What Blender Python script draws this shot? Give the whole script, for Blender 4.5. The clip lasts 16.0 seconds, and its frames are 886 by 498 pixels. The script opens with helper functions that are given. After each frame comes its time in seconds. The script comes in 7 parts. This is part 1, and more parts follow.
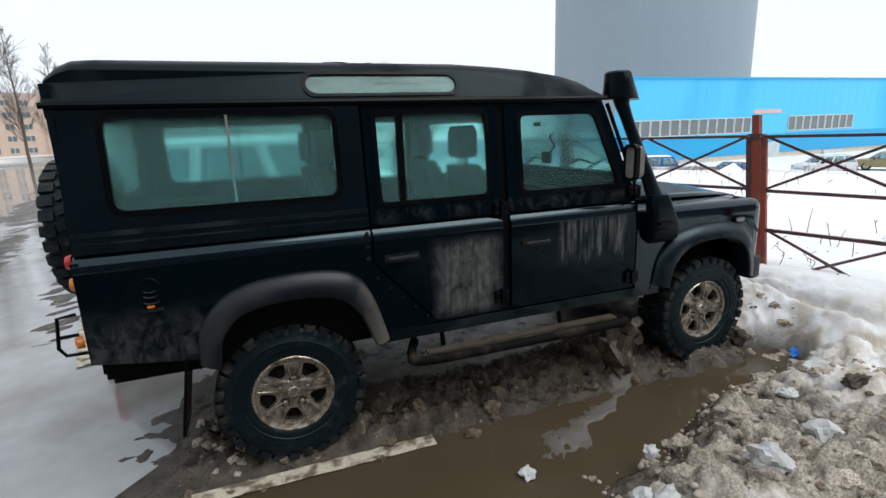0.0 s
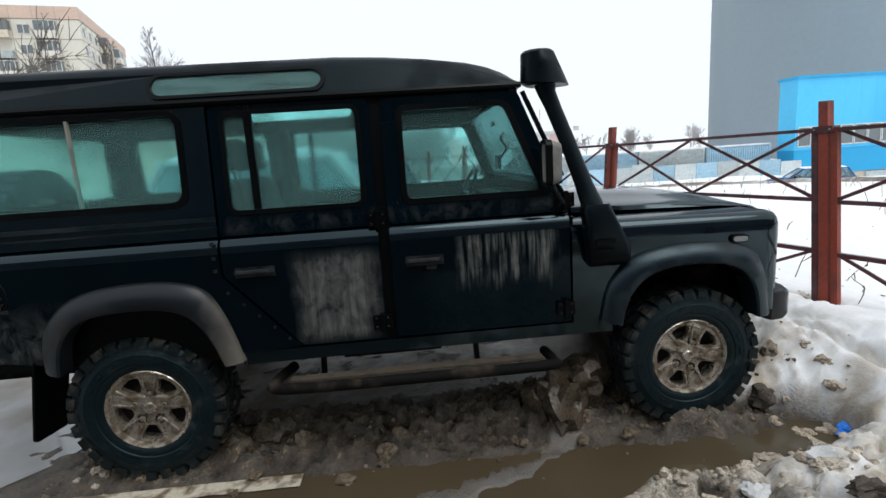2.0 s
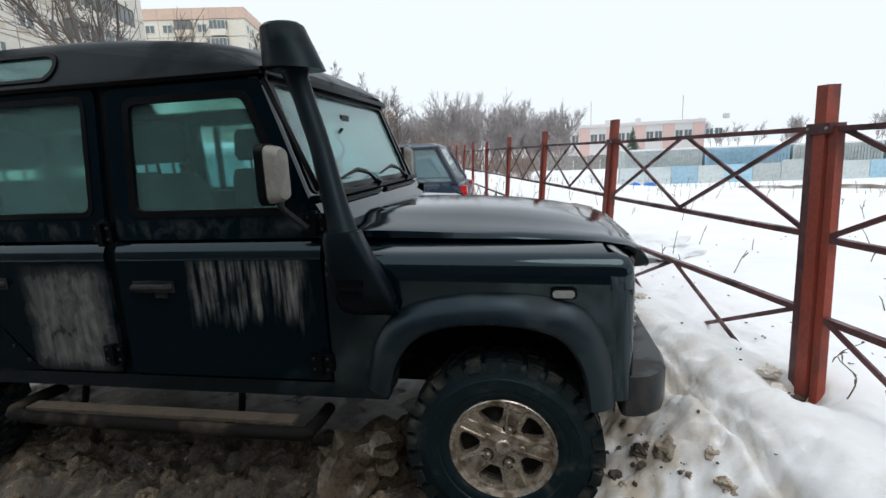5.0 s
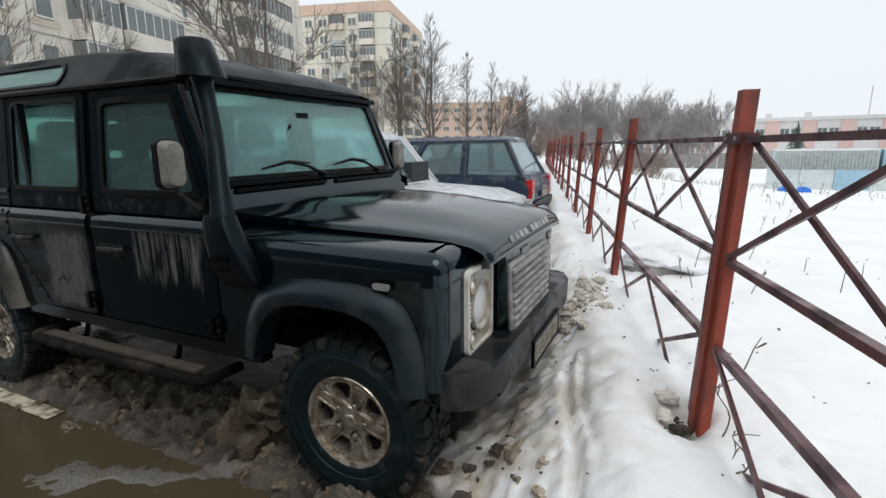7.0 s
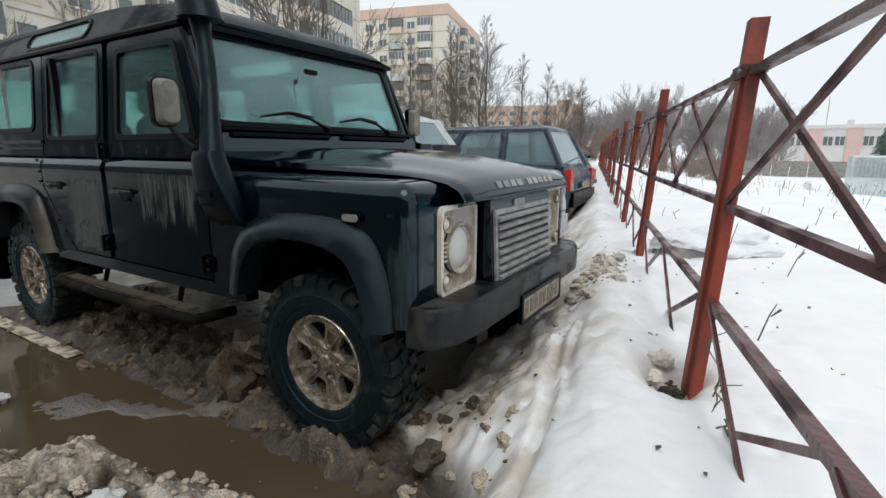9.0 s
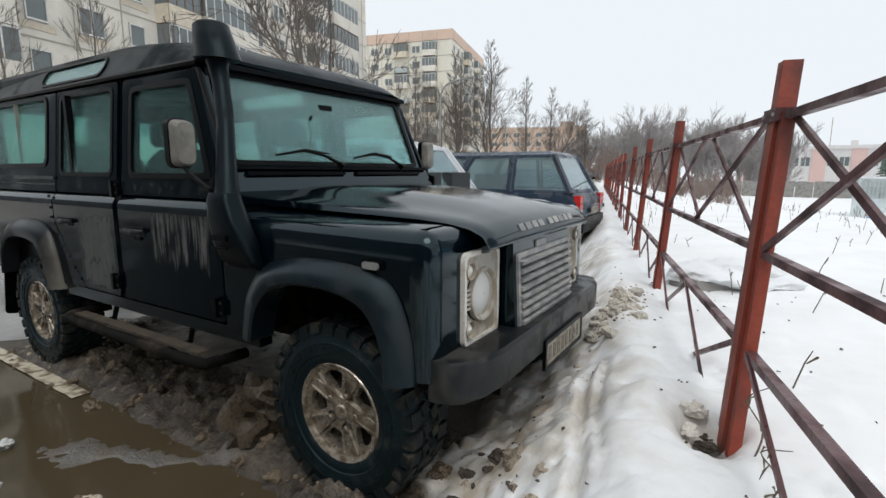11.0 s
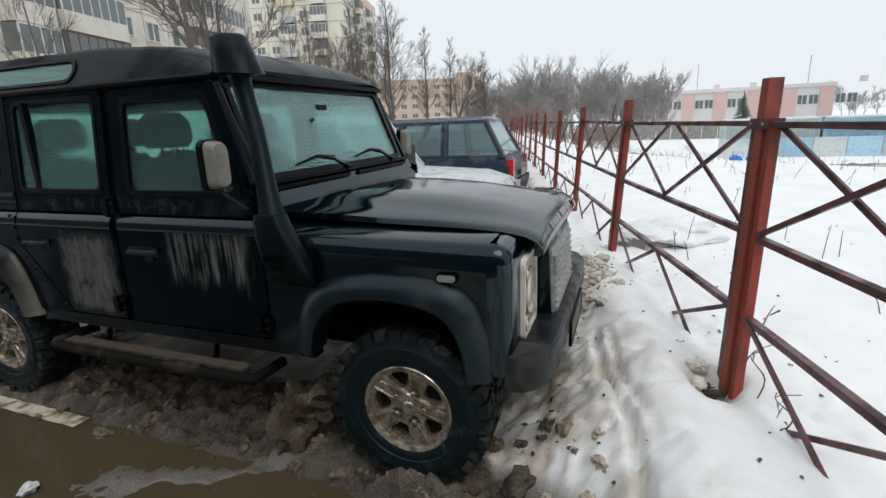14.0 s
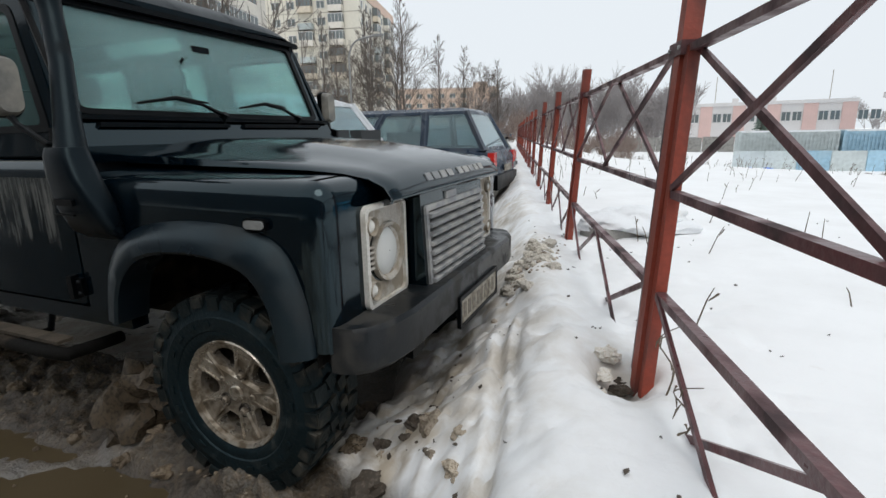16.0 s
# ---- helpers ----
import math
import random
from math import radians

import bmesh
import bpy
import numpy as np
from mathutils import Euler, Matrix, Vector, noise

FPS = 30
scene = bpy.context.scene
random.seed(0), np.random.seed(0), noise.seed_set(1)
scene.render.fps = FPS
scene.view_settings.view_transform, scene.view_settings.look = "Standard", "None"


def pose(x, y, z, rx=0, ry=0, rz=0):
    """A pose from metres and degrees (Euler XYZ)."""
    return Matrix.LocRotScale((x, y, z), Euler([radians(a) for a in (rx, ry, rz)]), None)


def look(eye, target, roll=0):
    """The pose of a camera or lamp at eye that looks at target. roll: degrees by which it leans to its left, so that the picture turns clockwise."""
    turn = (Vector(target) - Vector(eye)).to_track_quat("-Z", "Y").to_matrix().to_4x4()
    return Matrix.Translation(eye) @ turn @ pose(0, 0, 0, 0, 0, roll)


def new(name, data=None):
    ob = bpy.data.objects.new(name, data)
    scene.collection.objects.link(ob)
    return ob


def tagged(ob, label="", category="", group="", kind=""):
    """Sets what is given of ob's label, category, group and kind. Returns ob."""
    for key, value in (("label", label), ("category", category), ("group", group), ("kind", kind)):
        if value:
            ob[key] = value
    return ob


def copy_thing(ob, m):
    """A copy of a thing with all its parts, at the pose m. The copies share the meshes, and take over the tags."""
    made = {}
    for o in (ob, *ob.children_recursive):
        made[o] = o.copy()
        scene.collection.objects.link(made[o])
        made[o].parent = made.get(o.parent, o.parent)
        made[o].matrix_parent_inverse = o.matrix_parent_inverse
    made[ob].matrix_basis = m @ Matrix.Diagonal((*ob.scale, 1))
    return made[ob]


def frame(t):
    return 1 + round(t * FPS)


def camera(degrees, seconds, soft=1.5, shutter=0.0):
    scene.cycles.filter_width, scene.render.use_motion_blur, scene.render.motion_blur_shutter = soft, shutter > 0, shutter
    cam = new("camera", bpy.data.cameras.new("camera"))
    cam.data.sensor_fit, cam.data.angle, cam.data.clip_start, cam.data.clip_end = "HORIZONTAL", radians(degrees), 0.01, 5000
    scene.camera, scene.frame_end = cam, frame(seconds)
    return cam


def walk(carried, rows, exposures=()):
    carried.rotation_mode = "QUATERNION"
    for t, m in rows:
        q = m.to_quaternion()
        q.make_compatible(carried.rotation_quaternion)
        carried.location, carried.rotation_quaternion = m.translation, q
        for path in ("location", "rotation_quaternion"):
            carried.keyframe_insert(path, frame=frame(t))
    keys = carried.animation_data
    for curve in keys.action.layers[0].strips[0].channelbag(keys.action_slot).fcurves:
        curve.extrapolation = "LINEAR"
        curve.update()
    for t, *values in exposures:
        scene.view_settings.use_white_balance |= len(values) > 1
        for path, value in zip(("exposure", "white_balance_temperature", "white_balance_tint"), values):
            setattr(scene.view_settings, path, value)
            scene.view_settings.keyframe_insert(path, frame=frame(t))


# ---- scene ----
cam = camera(84.0, 16.0)
PATH = [
    (0, (-0.050, -3.289, 1.675), (0.622, -1.461, 1.220), -2.23),
    (0.5, (0.323, -3.215, 1.627), (0.858, -1.335, 1.199), -2.44),
    (1, (0.663, -3.189, 1.623), (1.044, -1.267, 1.223), -3.13),
    (1.5, (1.027, -3.280, 1.619), (1.266, -1.333, 1.228), -3.35),
    (2, (1.344, -3.207, 1.520), (1.483, -1.245, 1.161), -3.80),
    (2.5, (1.678, -3.045, 1.540), (1.751, -1.078, 1.186), -4.18),
    (3, (2.009, -3.020, 1.520), (1.999, -1.052, 1.166), -4.33),
    (3.5, (2.231, -3.018, 1.503), (2.164, -1.053, 1.135), -3.74),
    (4, (2.478, -2.815, 1.503), (2.332, -0.855, 1.134), -3.25),
    (6.5, (3.653, -2.427, 1.538), (2.929, -0.608, 1.130), -1.49),
    (7, (3.969, -2.362, 1.529), (3.134, -0.591, 1.123), -0.71),
    (7.5, (4.154, -2.334, 1.483), (3.225, -0.608, 1.083), 0.03),
    (8, (4.182, -2.334, 1.460), (3.219, -0.629, 1.056), 0.11),
    (8.5, (4.216, -2.309, 1.411), (3.224, -0.620, 1.008), 0.41),
    (9, (4.223, -2.216, 1.266), (3.204, -0.540, 0.875), 0.22),
    (9.5, (4.178, -2.174, 1.234), (3.141, -0.502, 0.877), 0.33),
    (10, (4.141, -2.174, 1.300), (3.088, -0.500, 1.000), 0.48),
    (12.5, (4.093, -2.291, 1.404), (3.078, -0.612, 1.015), -0.96),
    (13, (4.038, -2.377, 1.486), (3.044, -0.698, 1.045), -0.63),
    (13.5, (3.871, -2.456, 1.567), (3.037, -0.702, 1.088), -1.64),
    (14, (3.650, -2.557, 1.601), (2.959, -0.747, 1.108), -2.31),
    (14.5, (3.655, -2.564, 1.586), (2.994, -0.738, 1.108), -0.72),
    (15, (3.847, -2.365, 1.501), (3.151, -0.548, 1.037), -0.50),
    (15.5, (4.011, -2.127, 1.383), (3.277, -0.321, 0.931), -0.52),
    (16, (4.095, -2.008, 1.283), (3.351, -0.208, 0.827), -1.09),
]
walk(cam, [(t, look(eye, target, roll)) for t, eye, target, roll in PATH],
     exposures=((0, 0.17, 6300, 10), (4.0, 0.13, 6300, 10), (7.0, 0.0, 6480, 10), (10.0, -0.02, 6500, 10), (13.0, -0.04, 6500, 10), (16.0, -0.10, 6450, 10)))
# ---------- world and light ----------
world = bpy.data.worlds.new("overcast_sky")
scene.world = world
world.use_nodes = True
_n, _l = world.node_tree.nodes, world.node_tree.links
_sky = _n.new("ShaderNodeTexSky")
_sky.sky_type, _sky.sun_disc = "NISHITA", False
_sky.sun_elevation, _sky.sun_rotation = radians(24), radians(150)
_sky.air_density, _sky.dust_density = 1.0, 4.0
_cloud = _n.new("ShaderNodeMix")
_cloud.data_type = "RGBA"
_cloud.inputs[0].default_value = 0.97
_cloud.inputs[7].default_value = (8.9, 9.45, 9.9, 1)
_l.new(_sky.outputs[0], _cloud.inputs[6])
_l.new(_cloud.outputs[2], _n["Background"].inputs[0])
_n["Background"].inputs[1].default_value = 0.1

_sd = bpy.data.lights.new("sun", "SUN")
_sd.energy, _sd.angle, _sd.color = 1.35, radians(40), (1.0, 0.97, 0.93)
sun = new("sun", _sd)
sun.matrix_world = look((0, 0, 0), (-0.45, 0.5, -1.1))


# ---------- materials ----------
def material(name, color, rough=0.6, metal=0.0, dirt=None, dirt_amount=0.5, scale=3.0, grain=60.0, bump=0.15, vary=0.25,
             streak=(1, 1, 1), dirt_rough=0.8, random_tint=0.0, gloss=0.5, coat=None):
    """Base colour with large and fine variation, an optional second (dirt) colour in patches, and fine relief."""
    m = bpy.data.materials.new(name)
    m.use_nodes = True
    nt = m.node_tree
    n, l = nt.nodes, nt.links
    b = n["Principled BSDF"]
    b.inputs["Metallic"].default_value = metal
    b.inputs["Specular IOR Level"].default_value = gloss
    if coat:
        b.inputs["Specular Tint"].default_value = (*coat, 1)
    co = n.new("ShaderNodeTexCoord")
    mp = n.new("ShaderNodeMapping")
    mp.inputs["Scale"].default_value = streak
    l.new(co.outputs["Object"], mp.inputs[0])
    big = n.new("ShaderNodeTexNoise")
    big.inputs["Scale"].default_value, big.inputs["Detail"].default_value = scale, 6
    fine = n.new("ShaderNodeTexNoise")
    fine.inputs["Scale"].default_value, fine.inputs["Detail"].default_value = grain, 4
    l.new(mp.outputs[0], big.inputs[0])
    l.new(co.outputs["Object"], fine.inputs[0])
    # brightness variation
    add = n.new("ShaderNodeMath")
    add.operation = "ADD"
    l.new(big.outputs[0], add.inputs[0])
    l.new(fine.outputs[0], add.inputs[1])
    rng = n.new("ShaderNodeMapRange")
    rng.inputs[1].default_value, rng.inputs[2].default_value = 0.6, 1.4
    rng.inputs[3].default_value, rng.inputs[4].default_value = 1 - vary, 1 + vary
    l.new(add.outputs[0], rng.inputs[0])
    hsv = n.new("ShaderNodeHueSaturation")
    hsv.inputs["Color"].default_value = (*color, 1)
    last = rng.outputs[0]
    if random_tint:
        oi = n.new("ShaderNodeObjectInfo")
        r2 = n.new("ShaderNodeMapRange")
        r2.inputs[3].default_value, r2.inputs[4].default_value = 1 - random_tint, 1 + random_tint
        l.new(oi.outputs["Random"], r2.inputs[0])
        mu = n.new("ShaderNodeMath")
        mu.operation = "MULTIPLY"
        l.new(last, mu.inputs[0])
        l.new(r2.outputs[0], mu.inputs[1])
        last = mu.outputs[0]
    l.new(last, hsv.inputs["Value"])
    colour, roughness = hsv.outputs[0], None
    rr = n.new("ShaderNodeMapRange")
    rr.inputs[1].default_value, rr.inputs[2].default_value = 0.3, 0.7
    rr.inputs[3].default_value, rr.inputs[4].default_value = max(0.02, rough - 0.08), min(1, rough + 0.08)
    l.new(big.outputs[0], rr.inputs[0])
    roughness = rr.outputs[0]
    if dirt:
        ramp = n.new("ShaderNodeValToRGB")
        ramp.color_ramp.elements[0].position = 0.62 - 0.3 * dirt_amount
        ramp.color_ramp.elements[1].position = 0.80 - 0.3 * dirt_amount
        l.new(big.outputs[0], ramp.inputs[0])
        mix = n.new("ShaderNodeMix")
        mix.data_type = "RGBA"
        mix.inputs[7].default_value = (*dirt, 1)
        l.new(ramp.outputs[0], mix.inputs[0])
        l.new(colour, mix.inputs[6])
        colour = mix.outputs[2]
        mr = n.new("ShaderNodeMix")
        mr.inputs[3].default_value = dirt_rough
        l.new(ramp.outputs[0], mr.inputs[0])
        l.new(roughness, mr.inputs[2])
        roughness = mr.outputs[0]
    l.new(colour, b.inputs["Base Color"])
    l.new(roughness, b.inputs["Roughness"])
    if bump:
        bp = n.new("ShaderNodeBump")
        bp.inputs["Strength"].default_value, bp.inputs["Distance"].default_value = bump, 0.01
        l.new(fine.outputs[0], bp.inputs["Height"])
        l.new(bp.outputs[0], b.inputs["Normal"])
    return m


def glass_material(name, tint, rough, mist=0.0):
    m = bpy.data.materials.new(name)
    m.use_nodes = True
    n, l = m.node_tree.nodes, m.node_tree.links
    b = n["Principled BSDF"]
    b.inputs["Base Color"].default_value = (*tint, 1)
    b.inputs["IOR"].default_value = 1.3
    b.inputs["Transmission Weight"].default_value = 1 - mist
    tx = n.new("ShaderNodeTexNoise")
    co = n.new("ShaderNodeTexCoord")
    l.new(co.outputs["Object"], tx.inputs[0])
    tx.inputs["Scale"].default_value = 2.2
    mr = n.new("ShaderNodeMapRange")
    mr.inputs[1].default_value, mr.inputs[2].default_value = 0.3, 0.7
    mr.inputs[3].default_value, mr.inputs[4].default_value = max(0, rough * 0.5), rough * 1.5
    l.new(tx.outputs[0], mr.inputs[0])
    l.new(mr.outputs[0], b.inputs["Roughness"])
    return m


BLUED = (0.68, 0.92, 1.0)


def streak_paint(name):
    """Black satin paint with dried pale mud runs in two patches of the doors."""
    m = material(name, (0.0005, 0.0036, 0.0062), 0.06, dirt=(0.0016, 0.0046, 0.0064), dirt_amount=0.25, scale=4, grain=90, bump=0.010, streak=(1, 1, 0.6), dirt_rough=0.22, gloss=0.16, coat=BLUED)
    nt = m.node_tree
    n, l = nt.nodes, nt.links
    b = n["Principled BSDF"]
    old = b.inputs["Base Color"].links[0].from_socket
    oldr = b.inputs["Roughness"].links[0].from_socket
    co = n.new("ShaderNodeTexCoord")
    sep = n.new("ShaderNodeSeparateXYZ")
    l.new(co.outputs["Object"], sep.inputs[0])
    def noise_of(scale, detail=5, rough=0.6, twist=0.0):
        mp2 = n.new("ShaderNodeMapping")
        mp2.inputs["Scale"].default_value = scale
        l.new(co.outputs["Object"], mp2.inputs[0])
        tx = n.new("ShaderNodeTexNoise")
        tx.inputs["Scale"].default_value, tx.inputs["Detail"].default_value = 1.0, detail
        tx.inputs["Roughness"].default_value, tx.inputs["Distortion"].default_value = rough, twist
        l.new(mp2.outputs[0], tx.inputs[0])
        return tx.outputs[0]

    def calc(op, a, b2, c=None):
        k = n.new("ShaderNodeMath")
        k.operation = op
        for i, v in enumerate((a, b2, c)):
            if v is None:
                continue
            if isinstance(v, (int, float)):
                k.inputs[i].default_value = v
            else:
                l.new(v, k.inputs[i])
        return k.outputs[0]

    def between(src, lo, hi, a=0.0, b2=1.0):
        r = n.new("ShaderNodeMapRange")
        r.interpolation_type = "SMOOTHSTEP"
        r.inputs[1].default_value, r.inputs[2].default_value, r.inputs[3].default_value, r.inputs[4].default_value = lo, hi, a, b2
        l.new(src, r.inputs[0])
        return r.outputs[0]

    px = calc("MULTIPLY_ADD", noise_of((9, 2, 7)), 0.10, calc("SUBTRACT", sep.outputs[0], 0.05))
    drip = calc("MULTIPLY_ADD", noise_of((26, 2, 1.0), 3), 0.34, calc("SUBTRACT", sep.outputs[2], 0.17))

    def window(xs, x0, x1, zs, z0, z1, soft):
        out = calc("MULTIPLY", between(xs, x0 - soft, x0 + soft), between(xs, x1 + soft, x1 - soft))
        return calc("MULTIPLY", out, calc("MULTIPLY", between(zs, z0 - soft, z0 + soft), between(sep.outputs[2], z1 + soft, z1 - soft)))

    cloud = noise_of((13, 3, 9), 6, 0.65, 0.6)
    stain = noise_of((34, 3, 2.2), 5, 0.62)
    w1 = calc("MULTIPLY", window(px, 0.80, 1.17, sep.outputs[2], 0.70, 1.10, 0.05), calc("MULTIPLY", between(cloud, 0.30, 0.70, 0.25, 0.95), between(stain, 0.30, 0.62, 0.45, 1.0)))
    w2 = calc("MULTIPLY", window(px, 1.60, 2.05, drip, 0.93, 1.15, 0.045), calc("MULTIPLY", between(stain, 0.40, 0.66), between(cloud, 0.32, 0.62, 0.35, 1.1)))
    w3 = calc("MULTIPLY", window(px, 0.5, 2.1, sep.outputs[2], 1.24, 1.30, 0.03), between(cloud, 0.42, 0.75, 0.0, 0.22))
    w4 = calc("MULTIPLY", window(px, -1.0, -0.20, sep.outputs[2], 0.66, 0.92, 0.10), between(cloud, 0.35, 0.70, 0.0, 0.30))
    fac = n.new("ShaderNodeMath")
    fac.operation = "ADD"
    l.new(calc("ADD", w1, w2), fac.inputs[0])
    l.new(calc("ADD", w3, w4), fac.inputs[1])
    fac.use_clamp = True
    mix = n.new("ShaderNodeMix")
    mix.data_type = "RGBA"
    mix.inputs[7].default_value = (0.150, 0.150, 0.140, 1)
    l.new(fac.outputs[0], mix.inputs[0])
    l.new(old, mix.inputs[6])
    l.new(mix.outputs[2], b.inputs["Base Color"])
    mr = n.new("ShaderNodeMix")
    mr.inputs[3].default_value = 0.85
    l.new(fac.outputs[0], mr.inputs[0])
    l.new(oldr, mr.inputs[2])
    l.new(mr.outputs[0], b.inputs["Roughness"])
    return m


def muddy_edge(m, x0, x1, colour):
    """Adds a coat of dried mud that thickens from x0 to x1."""
    n, l = m.node_tree.nodes, m.node_tree.links
    b = n["Principled BSDF"]
    old = b.inputs["Base Color"].links[0].from_socket
    co, sep, tx, r, add, mx = (n.new(k) for k in ("ShaderNodeTexCoord", "ShaderNodeSeparateXYZ", "ShaderNodeTexNoise", "ShaderNodeMapRange", "ShaderNodeMath", "ShaderNodeMix"))
    l.new(co.outputs["Object"], sep.inputs[0])
    l.new(co.outputs["Object"], tx.inputs[0])
    tx.inputs["Scale"].default_value, tx.inputs["Detail"].default_value = 7, 6
    add.operation = "MULTIPLY_ADD"
    add.inputs[1].default_value = 0.22
    l.new(tx.outputs[0], add.inputs[0])
    l.new(sep.outputs[0], add.inputs[2])
    r.inputs[1].default_value, r.inputs[2].default_value, r.inputs[4].default_value = x0 + 0.11, x1 + 0.11, 0.85
    l.new(add.outputs[0], r.inputs[0])
    mx.data_type = "RGBA"
    mx.inputs[7].default_value = (*colour, 1)
    l.new(r.outputs[0], mx.inputs[0])
    l.new(old, mx.inputs[6])
    l.new(mx.outputs[2], b.inputs["Base Color"])
    return m


PAINT = streak_paint("black_satin_paint")
PAINT_PLAIN = material("black_paint", (0.0005, 0.0026, 0.0050), 0.09, dirt=(0.0018, 0.0034, 0.0046), dirt_amount=0.25, scale=5, grain=120, bump=0.012, dirt_rough=0.20, gloss=0.56, coat=BLUED)
FLARE = material("black_plastic_flare", (0.0040, 0.0074, 0.0110), 0.32, dirt=(0.020, 0.021, 0.022), dirt_amount=0.36, scale=4, grain=160, bump=0.06, gloss=0.40, coat=BLUED)
FLARE_REAR = muddy_edge(material("muddy_plastic_flare", (0.0062, 0.0092, 0.0122), 0.38, dirt=(0.020, 0.021, 0.022), dirt_amount=0.36, scale=4, grain=160, bump=0.06, gloss=0.32), 0.37, 0.50, (0.135, 0.122, 0.100))
ROOF = material("satin_black_roof", (0.0014, 0.0034, 0.0055), 0.38, dirt=(0.006, 0.007, 0.008), dirt_amount=0.3, scale=4, grain=120, bump=0.04, gloss=0.16, coat=BLUED)
SNORKEL = material("black_snorkel_plastic", (0.0026, 0.0045, 0.0068), 0.34, dirt=(0.009, 0.009, 0.009), dirt_amount=0.3, scale=6, grain=160, bump=0.06, gloss=0.17, coat=BLUED)
TRIM = material("black_trim", (0.0010, 0.0016, 0.0022), 0.36, grain=120, bump=0.04, gloss=0.12)
CAKED = material("caked_brown_mud", (0.062, 0.048, 0.033), 0.7, dirt=(0.028, 0.022, 0.016), dirt_amount=0.45, scale=9, bump=0.5)
UNDER = material("muddy_chassis", (0.004, 0.0036, 0.003), 0.85, dirt=(0.05, 0.038, 0.027), dirt_amount=0.35, scale=6, bump=0.4, gloss=0.15)
RUBBER = material("tyre_rubber", (0.0042, 0.0095, 0.0122), 0.44, dirt=(0.050, 0.052, 0.047), dirt_amount=0.16, scale=10, grain=70, bump=0.35, gloss=0.28, coat=BLUED)
TREAD = material("muddy_tread", (0.0075, 0.0100, 0.0105), 0.55, dirt=(0.062, 0.054, 0.042), dirt_amount=0.34, scale=12, grain=60, bump=0.35, gloss=0.28, coat=BLUED)
ALLOY = material("dirty_alloy", (0.52, 0.47, 0.40), 0.27, 0.8, dirt=(0.17, 0.135, 0.095), dirt_amount=0.66, scale=15, grain=120, bump=0.15)
ALLOY_DARK = material("muddy_barrel_nut_shade", (0.02, 0.017, 0.014), 0.8, dirt=(0.05, 0.04, 0.03), dirt_amount=0.4, scale=14, bump=0.3, gloss=0.2)
NUT = material("dirty_wheel_nut", (0.22, 0.185, 0.145), 0.35, 0.6, dirt=(0.25, 0.21, 0.16), dirt_amount=0.5, scale=60, grain=120)
STEEL = material("dull_steel", (0.35, 0.35, 0.35), 0.4, 0.8, grain=100)
SURROUND = material("dirty_silver_plastic", (0.46, 0.43, 0.38), 0.5, 0.0, dirt=(0.27, 0.23, 0.175), dirt_amount=0.78, scale=13, grain=150, bump=0.06)
LIP = material("pale_silver_lip", (0.66, 0.64, 0.59), 0.42, dirt=(0.46, 0.42, 0.35), dirt_amount=0.5, scale=14, grain=150, bump=0.06)
HANDLE = material("worn_black_casting", (0.012, 0.014, 0.016), 0.32, dirt=(0.020, 0.021, 0.021), dirt_amount=0.5, scale=20, grain=150, bump=0.05, gloss=0.2)
GRILLE = material("salt_grey_plastic", (0.21, 0.215, 0.22), 0.5, dirt=(0.36, 0.355, 0.34), dirt_amount=0.7, scale=12, grain=160, bump=0.1)
BUMPER = material("grey_black_bumper", (0.008, 0.010, 0.012), 0.34, dirt=(0.038, 0.036, 0.032), dirt_amount=0.45, scale=9, grain=140, bump=0.08, gloss=0.35)
GLASS = glass_material("misted_teal_glass", (0.55, 0.94, 0.91), 0.12, 0.050)
GLASS_CLEAR = glass_material("clear_teal_glass", (0.54, 0.88, 0.86), 0.05, 0.030)
SCREEN = glass_material("teal_windscreen", (0.40, 0.62, 0.62), 0.08, 0.20)
LENS = glass_material("lamp_glass", (0.97, 0.97, 0.93), 0.10, 0.62)
LAMP_BOWL = material("lamp_reflector", (0.90, 0.90, 0.88), 0.30, 0.4, grain=200, bump=0)
ORANGE = material("amber_plastic", (0.75, 0.22, 0.03), 0.3, bump=0)
RED = material("red_lamp_plastic", (0.55, 0.02, 0.015), 0.25, bump=0)
WHITE_LAMP = material("clear_lamp_plastic", (0.20, 0.205, 0.20), 0.25, bump=0)
SEAT = material("grey_seat_cloth", (0.035, 0.038, 0.04), 0.9, grain=200, bump=0.2)
PLATE = material("dirty_number_plate", (0.36, 0.33, 0.27), 0.6, dirt=(0.18, 0.155, 0.12), dirt_amount=0.6, scale=14)
PLATE_MARK = material("plate_marks", (0.15, 0.13, 0.105), 0.7, dirt=(0.26, 0.23, 0.18), dirt_amount=0.6, scale=40)
MIRROR_GREY = material("dirty_mirror_shell", (0.16, 0.155, 0.14), 0.65, dirt=(0.26, 0.245, 0.21), dirt_amount=0.7, scale=8)
FENCE = material("red_oxide_paint", (0.26, 0.045, 0.024), 0.55, dirt=(0.10, 0.035, 0.028), dirt_amount=0.5, scale=5, grain=50, bump=0.2, streak=(1, 1, 0.5), random_tint=0.12)
FENCE_DARK = material("dull_maroon_paint", (0.115, 0.042, 0.044), 0.34, dirt=(0.05, 0.028, 0.030), dirt_amount=0.55, scale=6, grain=50, bump=0.2, random_tint=0.15)
BARK = material("grey_brown_bark", (0.15, 0.128, 0.112), 0.95, scale=5, grain=30, bump=0.4)
# far bark lightened: the mist in between is put into its base colour
BARK_FAR = material("haze_paled_bark", (0.36, 0.335, 0.33), 0.95, scale=2, grain=10, bump=0)
